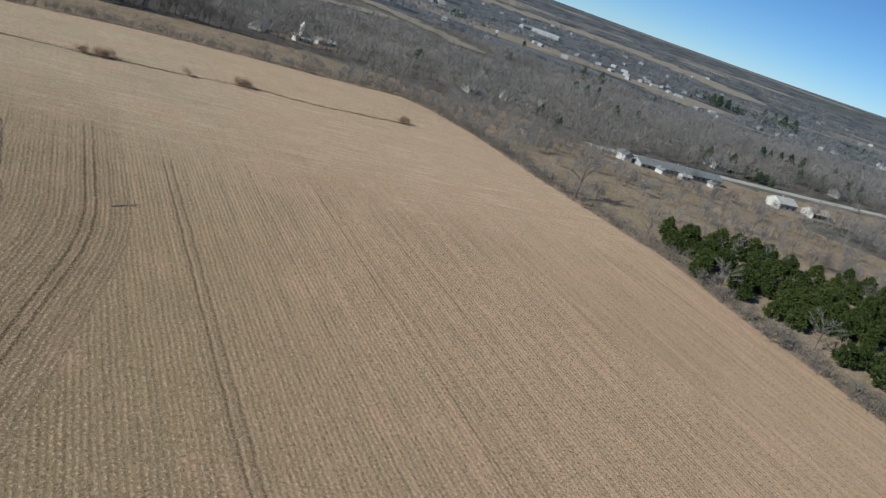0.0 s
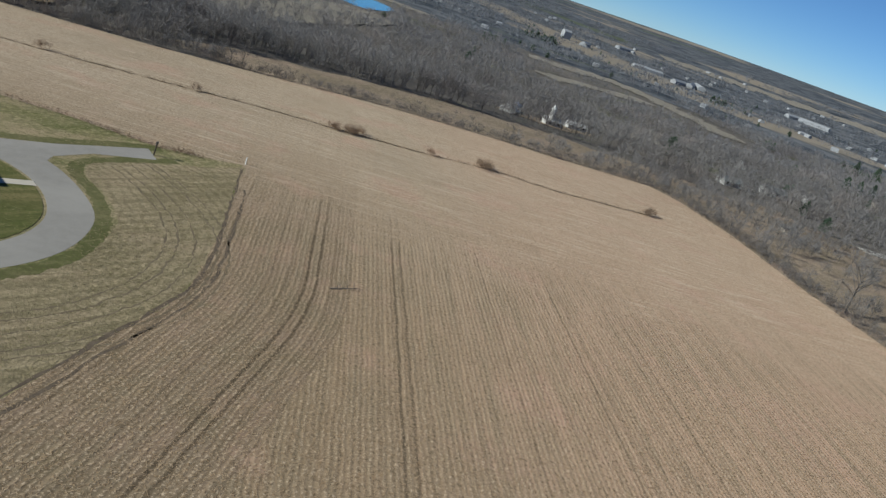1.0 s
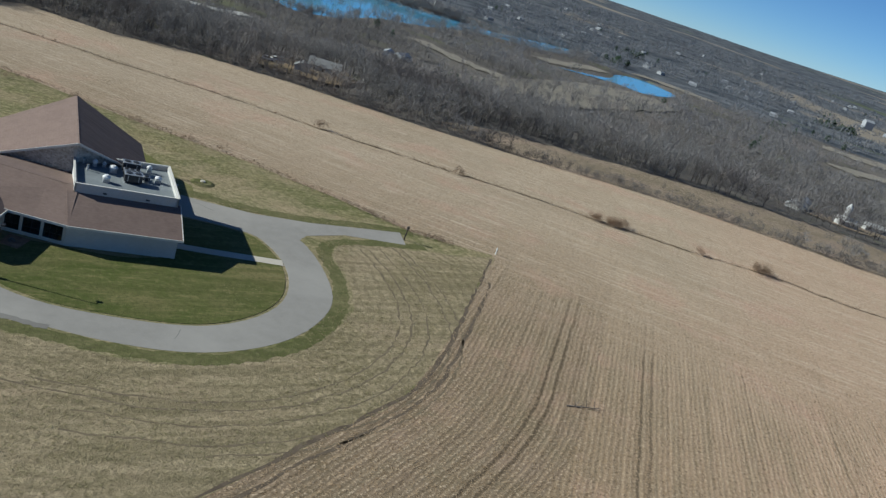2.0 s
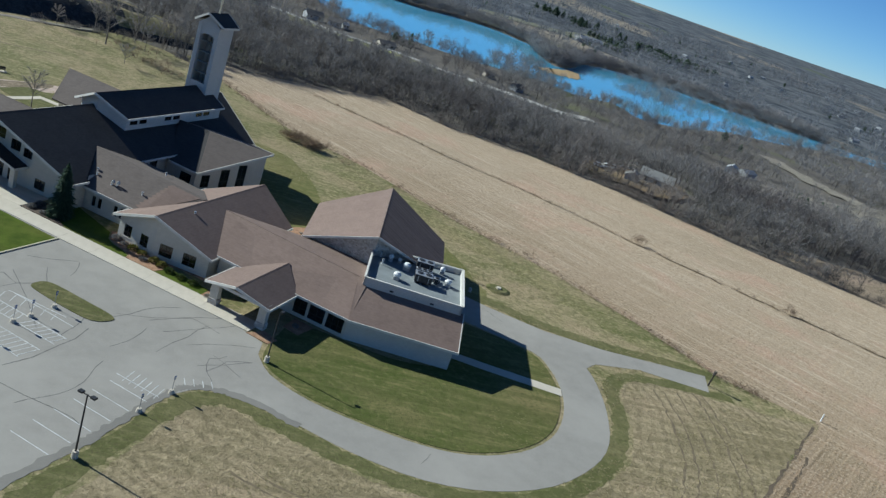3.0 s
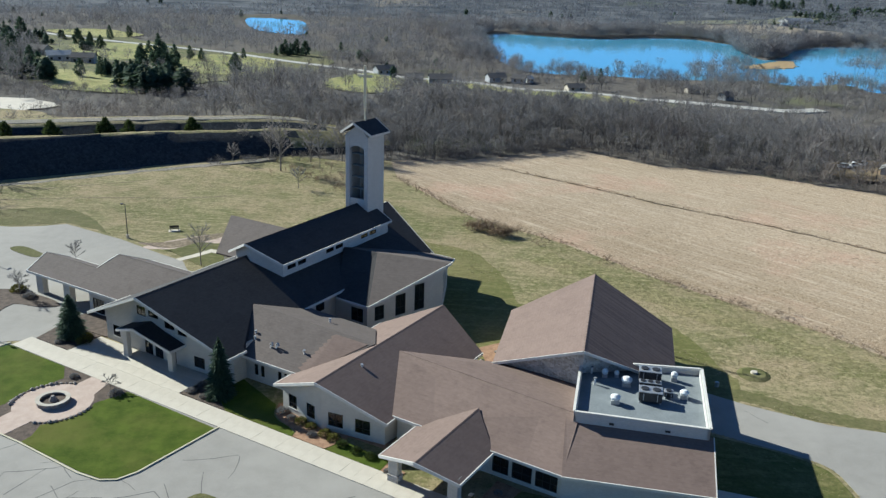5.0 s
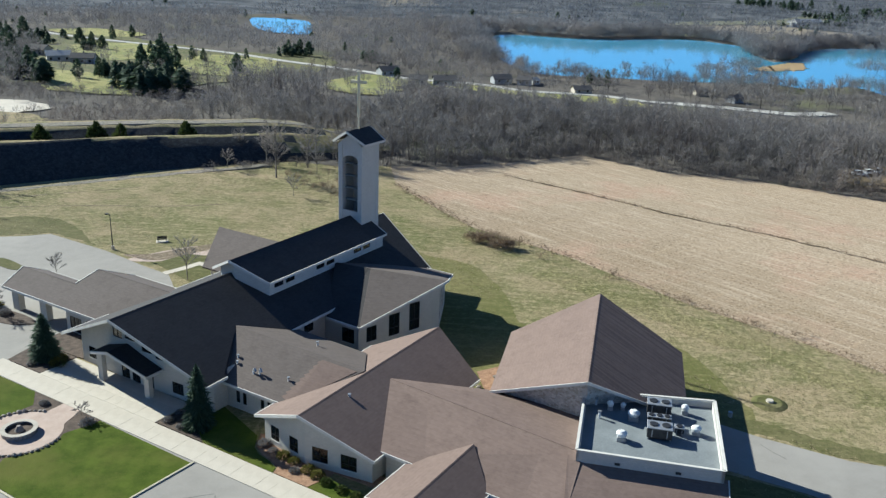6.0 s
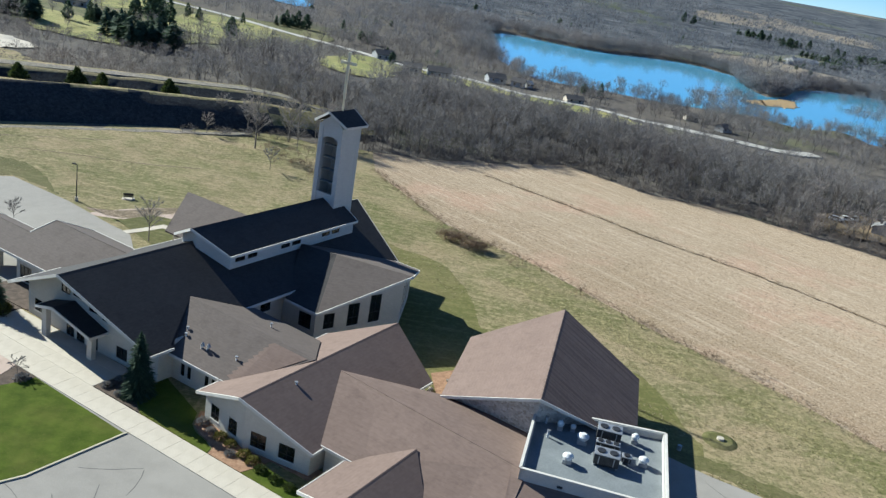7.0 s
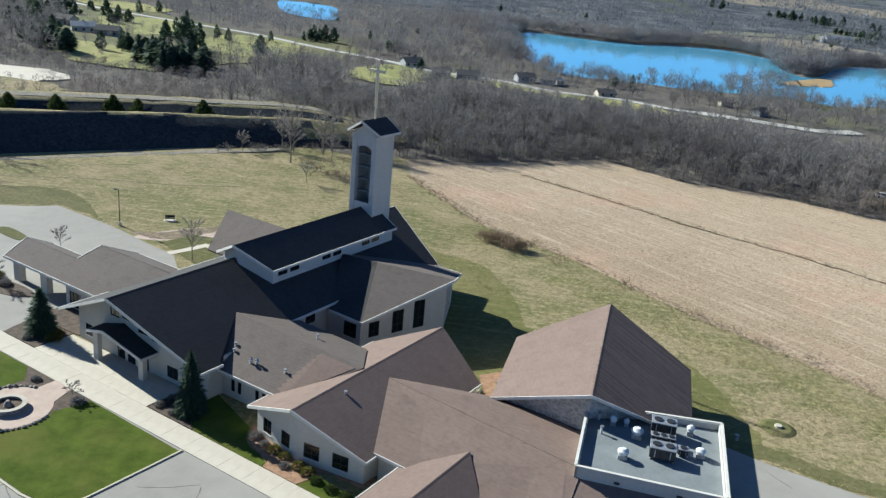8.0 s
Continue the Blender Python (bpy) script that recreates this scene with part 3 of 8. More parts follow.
def build_ground():
    pts, ring_edges = [], []

    def add_ring(ring):
        k = len(pts)
        pts.extend(ring)
        ring_edges.extend((k + i, k + (i + 1) % len(ring)) for i in range(len(ring)))

    rings = [FIELD_NEAR + FIELD_EDGE] + [LAKE, POND, FAR_POND]
    for ring in rings:
        add_ring(ring)
    shore = set()
    for ring in WATERS:
        shore.update((round(x, 2), round(y, 2)) for x, y in ring)
        turn = 1 if sum(a[0] * b[1] - a[1] * b[0] for a, b in zip(ring, ring[1:] + ring[:1])) > 0 else -1
        for a, b in zip(ring, ring[1:] + ring[:1]):
            d = math.hypot(b[0] - a[0], b[1] - a[1])
            if d > 0.01:
                p = ((a[0] + b[0]) / 2 + turn * (b[1] - a[1]) / d * 5, (a[1] + b[1]) / 2 - turn * (b[0] - a[0]) / d * 5)
                if not inside(*p, ring):
                    pts.append(p)
    rng = random.Random(3)
    for x in range(-120, 340, 9):
        for y in range(-100, 300, 9):
            pts.append((x + rng.uniform(-2, 2), y + rng.uniform(-2, 2)))
    for x in range(-700, 1000, 34):
        for y in range(-500, 1100, 34):
            if not (-125 < x < 345 and -105 < y < 305):
                pts.append((x + rng.uniform(-8, 8), y + rng.uniform(-8, 8)))
    for k in range(26):
        r = 1000 * 1.065 ** k
        for j in range(96):
            ang = (j + 0.5 * (k % 2)) * 2 * math.pi / 96
            p = (r * math.cos(ang), r * math.sin(ang))
            if not (-700 < p[0] < 1000 and -500 < p[1] < 1100):
                pts.append(p)
    vs, _, fs, *_ = delaunay_2d_cdt([Vector(p) for p in pts], ring_edges, [], 0, 0.01)
    me = bpy.data.meshes.new("ground")

    def high(x, y):
        if (round(x, 2), round(y, 2)) in shore:
            return LAKE_Z - 0.2
        return LAKE_Z - 1.2 if any(inside(x, y, w) for w in WATERS) else max(land(x, y), -60)

    me.from_pydata([(v.x, v.y, high(v.x, v.y)) for v in vs], [], [list(f) for f in fs])
    names = ("meadow", "stubble", "scrub", "litter", "far")
    for name in names:
        me.materials.append(M[name])
    field, meadow, scrub = rings[0], MEADOW, SCRUB
    for p in me.polygons:
        c = p.center
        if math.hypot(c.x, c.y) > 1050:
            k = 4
        elif inside(c.x, c.y, field):
            k = 1
        elif inside(c.x, c.y, meadow):
            k = 0
        elif inside(c.x, c.y, scrub):
            k = 2
        else:
            k = 3
        p.material_index = k
        p.use_smooth = True
    me.update()
    if sum(p.normal.z for p in me.polygons) < 0:
        me.flip_normals()
    return tagged(new("ground", me), "rolling spring farmland with a tan corn stubble field and dry grass", "ground", kind="structure")


build_ground()

bm = bmesh.new()
for ring in WATERS:
    vs = [bm.verts.new((x, y, LAKE_Z + (0.6 if ring is not LAKE else 0.0))) for x, y in ring]
    f = bm.faces.new(vs)
    f.normal_update()
    if f.normal.z < 0:
        f.normal_flip()
water = tagged(link_mesh("water", bm, "water"), "calm lake and ponds in bare woods, sky blue painted in", "lake", kind="structure")

# ---- paved and planted surfaces ----
def flat(name, ring, z0, z1, material, label, category, kind="structure"):
    bm = bmesh.new()
    plate(bm, ring, z0, z1)
    return tagged(link_mesh(name, bm, material), label, category, kind=kind)


def along(points, wide, z0, z1, bm):
    """A ribbon of even width along a line, as one solid."""
    n = len(points)
    left, right = [], []
    for i, p in enumerate(points):
        a, b = Vector(points[max(i - 1, 0)]), Vector(points[min(i + 1, n - 1)])
        d = (b - a).normalized()
        s = Vector((-d.y, d.x)) * wide / 2
        left.append((p[0] + s.x, p[1] + s.y))
        right.append((p[0] - s.x, p[1] - s.y))
    plate(bm, right + left[::-1], z0, z1)


def ragged(ring, amp, gap, seed, closed=True):
    """The same line with a worn, uneven edge."""
    g = random.Random(seed)
    out = []
    for (x0, y0), (x1, y1) in zip(ring, ring[1:] + ring[:1] if closed else ring[1:]):
        k = max(1, int(math.hypot(x1 - x0, y1 - y0) / gap))
        for i in range(k):
            t = (i + g.uniform(-0.3, 0.3)) / k if i else 0
            wave = noise.noise(Vector((x0 + (x1 - x0) * t, y0 + (y1 - y0) * t, seed * 3.1)) * 0.25) * amp
            out.append((x0 + (x1 - x0) * t + g.uniform(-amp, amp) * 0.5 + wave, y0 + (y1 - y0) * t + g.uniform(-amp, amp) * 0.5 + wave))
    return out


def ribbon(points, wide, amp, seed):
    """Ring round a line, with uneven edges."""
    n, left, right = len(points), [], []
    g = random.Random(seed)
    for i, p in enumerate(points):
        a, b = Vector(points[max(i - 1, 0)]), Vector(points[min(i + 1, n - 1)])
        d = (b - a).normalized()
        w0, w1 = wide / 2 + g.uniform(-amp, amp), wide / 2 + g.uniform(-amp, amp)
        left.append((p[0] - d.y * w0, p[1] + d.x * w0))
        right.append((p[0] + d.y * w1, p[1] - d.x * w1))
    return right + left[::-1]


# car park in front of the church, with the drive that rounds the lawn
LOT = [site(u, v) for u, v in ((-130, -8), (-43, -8), (-41, 0.4), (30, 0.3), (34, -0.6))]
LOT += smooth_ring([(0.6, 75.5), (2.3, 71.2), (7, 67.3), (13.6, 64.5), (20.3, 62.7), (26.4, 62.6), (33.2, 65.2), (38.8, 70.0), (42.4, 76.4), (44.2, 83.6), (44.0, 90.2), (42.2, 94.4), (34.2, 98.6)], 3, False)
LOT += [(30.5, 100.5), (33, 110.5), (37.6, 107.6), (46.6, 103.4), (57, 101.4), (68, 101.0), (76, 100.6), (74, 94.6), (62, 96.9), (53.5, 95.2)]
LOT += smooth_ring([(51.2, 93.0), (51.4, 88.6), (50.4, 80.6), (47.8, 71.8), (43.4, 65.4), (36.4, 59.6), (28.2, 56.4), (20, 56.0), (12.2, 58.4), (6.2, 61.6), (0.2, 65.0), (-3.6, 65.8), (-7.6, 63.2), (-10.6, 58.8), (-14.6, 51.0), (-19.4, 43.6), (-30, 25)], 3, False)
LOT += [(-75, 10), (-160, 60)]
flat("pavement", LOT, -0.3, 0.02, "asphalt", "grey weathered asphalt car park and curving drive", "pavement")
WEST_LOT = [site(u, v) for u, v in ((-140, -7.9), (-43, -7.9), (-41.2, 0.4), (-38, 3.4), (-36, 8.4), (-33.2, 12), (-33.2, 27), (-36, 31.4), (-46.6, 38.6), (-52, 38.8), (-65, 40.3), (-81.6, 40.4), (-84.4, 36.4), (-88.4, 32.8), (-110, 24), (-140, 20))]
flat("pavement_west", WEST_LOT, -0.3, 0.026, "asphalt", "grey asphalt side car park beside the church", "pavement")

# crumbled grey margin along the edge of the asphalt
bm = bmesh.new()
plate(bm, ribbon(smooth_ring([(-30, 25.6), (-19.6, 44.0), (-15.0, 51.2), (-12.4, 55.8), (-8.4, 62.9), (-6.6, 64.8), (-3.6, 65.5), (0.2, 64.7), (6.0, 61.5)], 12, False), 1.0, 0.22, 66), -0.25, 0.026)
tagged(link_mesh("asphalt_margin", bm, "margin"), "crumbled dark grey gravel margin along the asphalt", "margin", kind="structure")

# verge of greener grass round the drive
bm = bmesh.new()
plate(bm, ribbon(smooth_ring([(78, 94.0), (66, 94.2), (57, 92.6), (53.4, 87), (52.0, 79), (49.0, 71.4), (44, 64.0), (36.6, 58.0), (28, 54.8), (20, 54.4), (11.6, 57.0), (5, 60.4), (-1, 63.6), (-4.6, 63.4), (-8.4, 59), (-13.0, 50.6), (-17.8, 42)], 12, False), 2.5, 0.3, 61), -0.2, 0.010)
tagged(link_mesh("verge", bm, "verge"), "strip of green grass along the drive", "grass", kind="structure")
bm = bmesh.new()
plate(bm, ribbon(smooth_ring([(26, 113.0), (38, 109.9), (47, 105.4), (58, 102.9), (68, 102.6), (79, 100.6)], 12, False), 3.2, 0.35, 62), -0.2, 0.010)
tagged(link_mesh("verge_north", bm, "verge"), "strip of green grass north of the drive", "grass", kind="structure")
flat("verge_west", ragged(smooth_ring([site(u, v) for u, v in ((-103, 30), (-99, 41), (-92, 46.6), (-82, 46.6), (-73, 42.6), (-69, 41.4), (-80, 41.2), (-85.4, 37.6), (-89, 33.6))], 3), 0.5, 0.8, 9), -0.2, 0.012, "verge", "fresh green grass beside the west car park", "grass")
flat("gravel_strip", ragged(smooth_ring([(-61, 157.5), (-58, 161.5), (-52, 166.5), (-47, 169), (-44.6, 166.4), (-48, 162), (-54, 158)], 3), 0.3, 0.6, 19), -0.2, 0.011, "paver", "thin pinkish gravel strip in the grass", "gravel")
bm = bmesh.new()
plate(bm, ribbon(smooth_ring([(-169.5, 162.6), (-134.5, 181.6), (-108.5, 196.6), (-82.5, 214.6), (-65.5, 225.6), (-53.5, 234.4)], 8, False), 2.2, 0.6, 67), -2.0, 0.03)
tagged(link_mesh("dry_edge", bm, "pale_field"), "pale dry grass along the foot of the bank", "grass", kind="structure")
bm = bmesh.new()
for k, pts in enumerate(([(-110, 182), (-86, 189), (-66, 192), (-54, 196)], [(-120, 182), (-96, 196), (-78, 206)])):
    plate(bm, ribbon(smooth_ring(pts, 12, False), 0.3, 0.16, 68 + k), -0.4, 0.02 + 0.003 * k)
tagged(link_mesh("meadow_track", bm, "worn"), "faint worn tracks across the meadow", "track", kind="structure")
flat("grass_apron", ragged(smooth_ring([(-12, 171), (-7, 168), (1, 164), (5, 157), (8, 147), (9.5, 139), (16, 134), (27, 134), (33, 132), (35, 127), (36.4, 122), (37.2, 117), (38.4, 113.6), (34, 106), (10, 104), (-6, 128), (-16, 150)], 4), 0.35, 0.7, 5), -0.2, 0.006, "ring", "short mown olive grass round the back of the church", "grass")
flat("grass_band", ribbon(smooth_ring([(70, 105.6), (62, 114), (50, 128), (33, 144), (14, 163)], 12, False), 6.0, 1.1, 34), -0.2, 0.008, "apron", "greener grass along the field edge behind the church", "grass")
flat("hay_patch", ragged(smooth_ring([(94, 92), (86, 91), (62, 93.2), (55.2, 87.4), (53.4, 77.4), (49.6, 68.4), (43.4, 61.6), (35.6, 56.8), (27, 53.8), (18, 53.4), (8, 56.6), (-3, 62.4), (-8, 57), (-14, 44), (-20, 33), (-26, 15), (14, 30), (30, 37.4), (46, 45.2), (68, 65.4), (84, 82.4)], 3), 0.5, 0.7, 7), -0.2, 0.004, "hay", "mown dry grass between drive and field", "grass")

CURVE = [(60, 91), (53, 88.6), (51.6, 80.4), (48.8, 71.4), (44.2, 64.6), (37, 58.6), (28.4, 55.2), (20, 54.8), (11.8, 57.4), (5.8, 60.6), (-2, 64.6)]
for k, (off, wide) in enumerate(((9.5, 0.3), (11.3, 0.3), (14.0, 0.25), (17.5, 0.35), (19.4, 0.3))):
    pts = []
    for x, y in CURVE[1:-1 - k // 2]:
        d = Vector((x - 26, y - 82)).normalized()
        pts.append((x + d.x * off, y + d.y * off))
    bm = bmesh.new()
    plate(bm, ribbon(ragged(smooth_ring(pts, 4, False), 0.35, 0.9, 40 + k, False), wide * 0.8, wide * 0.36, 50 + k), -0.1, 0.012)
    tagged(link_mesh("wheel_track", bm, "worn"), "dark wheel track curving through the dry grass", "track", kind="structure")
bm = bmesh.new()
plate(bm, ribbon(ragged(smooth_ring([(-20, 16.4), (-2, 23), (14, 29.8), (26, 35.5), (46, 45.1), (58, 55), (68, 65.2), (84, 82.2), (93, 92)], 5, False), 0.3, 1.6, 71, False), 0.55, 0.24, 72), -0.1, 0.014)
tagged(link_mesh("field_furrow", bm, "soil"), "dark furrow at the edge of the stubble", "track", kind="structure")
bm = bmesh.new()
plate(bm, ribbon(ragged(smooth_ring([(-19, 14.6), (-1, 21.2), (15, 28.0), (27, 33.7), (47, 43.3), (59.2, 53.6), (69.4, 64), (85, 80.6)], 5, False), 0.3, 1.6, 73, False), 0.42, 0.22, 74), -0.1, 0.012)
tagged(link_mesh("field_furrow_outer", bm, "soil"), "second dark wheel furrow beside the stubble edge", "track", kind="structure")

LAWNS = {
    "lawn_main": smooth_ring([(1.2, 75.3), (2.9, 71.5), (7.4, 67.7), (13.8, 65.0), (20.4, 63.15), (26.3, 63.05), (32.95, 65.65), (38.35, 70.25), (41.85, 76.5), (43.6, 83.4), (43.4, 90.0), (41.6, 94.0), (33.9, 98.1), (29, 98), (26, 84), (18, 82), (6, 86), (3, 82)], 3),
    "lawn_fountain_east": [site(u, v) for u, v in ((0.3, -0.2), (-0.1, -11.4), (-0.8, -13.4), (-2.2, -14.4), (-5.2, -14.8), (-15.6, -14.6), (-15.7, -13.2), (-17.0, -11.1), (-15.9, -9.5), (-15.2, -7.4), (-15.4, -5.4), (-16.2, -4.2), (-15.5, -1.6), (-15.2, 0.1))],
    "lawn_fountain_west": [site(u, v) for u, v in ((-27.7, 0.1), (-24.9, -2.1), (-25.1, -4.2), (-25.6, -6.2), (-25.6, -8.4), (-24.9, -10.4), (-25.6, -13.3), (-26.2, -14.6), (-40.2, -13.6), (-40.6, -8.6), (-39.8, 0.1))],
    "lawn_corner": [site(u, v) for u, v in ((-19.2, -22.4), (-6.7, -23.0), (-6.7, -24.2), (-7.0, -30.8), (-9.0, -44), (-60, -46), (-60, -24))],
    "lawn_front_strip": [site(u, v) for u, v in ((-1.6, 3.6), (8.9, 3.5), (8.6, 4.4), (7.2, 5.0), (5.2, 5.4), (3.8, 6.2), (2.4, 8.2), (-5.8, 11), (-5.6, 6.0))],
    "lawn_porch_strip": [site(u, v) for u, v in ((13, 3.5), (21.6, 3.5), (21.4, 5.6), (13.2, 6.2))],
    "lawn_west": [site(u, v) for u, v in ((-53, 41.2), (-42, 38.5), (-34, 37), (-34, 48), (-47, 50), (-52, 48))],
}
for name, ring in LAWNS.items():
    raised = 0.08 if "fountain" in name or "corner" in name else 0.05
    flat(name, ring, -0.2, raised, "olive" if name == "lawn_main" else "verge" if name == "lawn_west" else "lawn", "short green lawn with yellowed patches", "lawn")

# kerbs round the fountain lawns
bm = bmesh.new()
along([site(u, v) for u, v in ((0.5, 0.1), (0.1, -11.4), (-0.6, -13.6), (-2.1, -14.7), (-5.2, -15.1), (-15.6, -14.8), (-22, -15.0), (-31.4, -14.8), (-40.4, -14.0), (-41, -8.6), (-40.2, 0.6))], 0.22, -0.2, 0.14, bm)
tagged(link_mesh("kerb", bm, "kerb"), "cream concrete kerb round the fountain lawns", "kerb", kind="structure")
bm = bmesh.new()
along([site(u, v) for u, v in ((-60, -23.8), (-19.2, -22.2), (-6.6, -22.8), (-6.5, -24.2), (-6.8, -30.8), (-8.8, -44))], 0.2, -0.2, 0.13, bm)
tagged(link_mesh("kerb_corner", bm, "kerb"), "concrete kerb round the corner lawn", "kerb", kind="structure")

# concrete walks in slabs
walk_bed = flat("front_walk", [site(*p) for p in ((-39.5, 0.22), (31.2, 0.22), (31.2, 3.38), (-9.6, 3.38), (-9.6, 8.9), (-31.6, 9.0), (-31.6, 3.42), (-39.5, 3.38))], -0.2, 0.085, "concrete", "pale concrete walk in slabs along the church front", "walk")
SLABS = {}


def paving_slab(u0, u1, v0, v1, z):
    w, d = round(u1 - u0, 2), round(v1 - v0, 2)
    if (w, d) not in SLABS:
        bm = bmesh.new()
        x, y, c = w / 2 - 0.004, d / 2 - 0.004, 0.006
        prism(bm, [(-x, -y, -0.06), (x, -y, -0.06), (x, y, -0.06), (-x, y, -0.06)], [(-x, -y, -c), (x, -y, -c), (x, y, -c), (-x, y, -c)])
        prism(bm, [(-x, -y, -c), (x, -y, -c), (x, y, -c), (-x, y, -c)], [(-x + c, -y + c, 0), (x - c, -y + c, 0), (x - c, y - c, 0), (-x + c, y - c, 0)])
        SLABS[w, d] = bpy.data.meshes.new("slab")
        bm.to_mesh(SLABS[w, d])
        bm.free()
        SLABS[w, d].materials.append(M["concrete"])
    ob = new("slab", SLABS[w, d])
    ob.parent = walk_bed
    ob.matrix_basis = CHURCH @ pose((u0 + u1) / 2, (v0 + v1) / 2, z)


for k in range(39):
    paving_slab(-39.5 + 1.8 * k, -37.7 + 1.8 * k, 0.2, 3.4, 0.10 + 0.004 * math.sin(k * 3.7))
for i in range(12):
    for j in range(3):
        paving_slab(-31.6 + 1.83 * i, -29.77 + 1.83 * i, 3.42 + 1.86 * j, 5.28 + 1.86 * j, 0.102 + 0.003 * math.sin(i * 2.3 + j))
bm = bmesh.new()
along([(27.2, 87.2), (33, 85.6), (44, 83.0)], 2.1, -0.2, 0.07, bm)
tagged(link_mesh("side_walk", bm, "concrete"), "narrow concrete path from the side door to the drive", "walk", kind="structure")
bm = bmesh.new()
along([site(-47.6, 38.4), site(-46.9, 42), site(-46.4, 46.2)], 1.5, -0.2, 0.07, bm)
along([site(-46.5, 45.6), site(-37, 46.4)], 1.5, -0.2, 0.075, bm)
tagged(link_mesh("west_walk", bm, "concrete"), "concrete path on the west side of the church", "walk", kind="structure")
flat("gravel_patch", smooth_ring([site(u, v) for u, v in ((-61, 40.8), (-58.8, 42.6), (-56.7, 45), (-55, 49.8), (-52.6, 55), (-50.8, 52.5), (-52.1, 47.6), (-53.4, 42.7), (-57.5, 40.9))], 3), -0.2, 0.012, "scrub", "bare pinkish gravel path in the grass", "path")

# fountain court
FC = site(-20.4, -6.9)
bm = bmesh.new()
plate(bm, [(FC[0] + 4.75 * math.cos(k * math.pi / 18), FC[1] + 4.75 * math.sin(k * math.pi / 18)) for k in range(36)], -0.2, 0.11)
tagged(link_mesh("fountain_court", bm, "paver"), "round court of pink pavers", "paving", kind="structure")
flat("court_path_south", [site(u, v) for u, v in ((-22.6, -10.6), (-22.3, -14.8), (-18.5, -14.8), (-18.6, -10.8))], -0.2, 0.106, "paver", "pink paver path to the car park", "paving")
flat("court_path_north", [site(u, v) for u, v in ((-22.1, -2.8), (-17.9, -3.0), (-19.0, 0.18), (-22.2, 0.18))], -0.2, 0.106, "paver", "pink paver path to the church walk", "paving")
BEDS = {
    "bed_court": [site(u, v) for u, v in ((-27.7, 0.16), (-15.2, 0.16), (-15.5, -14.7), (-26.3, -14.7), (-25.8, -6.0))],
    "bed_spruce_west": [site(u, v) for u, v in ((-38.6, 3.5), (-31.7, 3.5), (-31.7, 9.2), (-36.2, 9.0), (-39.8, 8.4))],
    "bed_lobby": [site(u, v) for u, v in ((-40.4, 9.1), (-31.8, 9.3), (-30.5, 9.5), (-30.5, 14.2), (-40.4, 14.2))],
    "bed_spruce_east": [site(u, v) for u, v in ((-9.4, 3.5), (-1.8, 3.5), (-5.6, 6.0), (-5.8, 8.0), (-9.2, 7.6))],
}
for name, ring in BEDS.items():
    flat(name, ring, -0.2, 0.07 if name == "bed_court" else 0.13, "mulch", "dark mulch planting bed", "bed")
CHIP_BEDS = {
    "bed_wing": [site(u, v) for u, v in ((2.4, 8.7), (4.0, 6.4), (5.6, 5.5), (7.4, 5.1), (8.8, 4.5), (9.1, 3.5), (13.8, 3.5), (14.2, 4.8), (14.6, 7.2), (19.6, 7.4), (19.8, 9.6), (4, 9.6))],
    "bed_porch": [site(u, v) for u, v in ((21.7, 2.4), (24, 1.4), (24.2, 4.6), (21.6, 5.6))],
    "bed_porch_corner": [site(u, v) for u, v in ((31.2, -0.2), (34.6, -0.4), (35.0, 1.4), (32.6, 2.2))],
    "bed_side_door": [site(u, v) for u, v in ((33.4, 5.4), (36, 5.0), (36.4, 8.8), (33.4, 9.0))],
    "bed_back_court": [site(u, v) for u, v in ((20.5, 31.5), (24, 28), (23.4, 41), (18.4, 43), (15.4, 37.5))],
}
for name, ring in CHIP_BEDS.items():
    flat(name, ring, -0.2, 0.09, "chips", "red-brown wood chip bed along the wall", "bed")

# islands in the car park
ISLANDS = {
    "island_front": smooth_ring([(-27.4, 80.2), (-26.4, 81.9), (-24.6, 81.6), (-20.6, 79.2), (-17.4, 77.2), (-17.0, 75.9), (-19.2, 74.9), (-22.6, 76.6), (-25.6, 78.6)], 4),
    "island_west": smooth_ring([(-74, 117), (-70, 120.4), (-70.6, 123.4), (-76, 122.6), (-80, 119)], 4),
    "island_canopy": smooth_ring([(-76, 133.6), (-73.2, 134.2), (-66.4, 131.6), (-63, 128.8), (-66, 127.8), (-70.4, 128.6), (-71.2, 124.4), (-73.4, 127.6)], 3),
    "island_far": smooth_ring([(-84.2, 153.6), (-82.4, 155.2), (-77, 151.6), (-78, 149.8)], 4),
}
for name, ring in ISLANDS.items():
    flat(name, ring, -0.2, 0.09, "verge" if name != "island_canopy" else "mulch", "worn grass island with a low kerb", "island")

# painted stall lines
LINES = bmesh.new()


def stripe(a, b, wide=0.11):
    bar(LINES, (*a, 0.024), (*b, 0.024), wide * 0.8, 0.010)


row_d = Vector((math.cos(radians(60.5)), math.sin(radians(60.5)), 0))
stall_d = Vector((math.cos(radians(-32.0)), math.sin(radians(-32.0)), 0))
left0 = Vector((-49.4, 71.6, 0))
for k in range(-6, 3):
    a = left0 + row_d * (2.65 * k)
    stripe((a.x, a.y), (a.x + stall_d.x * 5.5, a.y + stall_d.y * 5.5))
for k in range(6):
    a = left0 + row_d * (5.3 + 0.55 * k) + stall_d * 0.2
    b = left0 + row_d * (5.3 + 0.55 * k) + stall_d * 4.6 + row_d * 0.9
    if k < 5:
        stripe((a.x, a.y), (b.x, b.y), 0.09)
mid0 = Vector((-28.6, 67.0, 0))
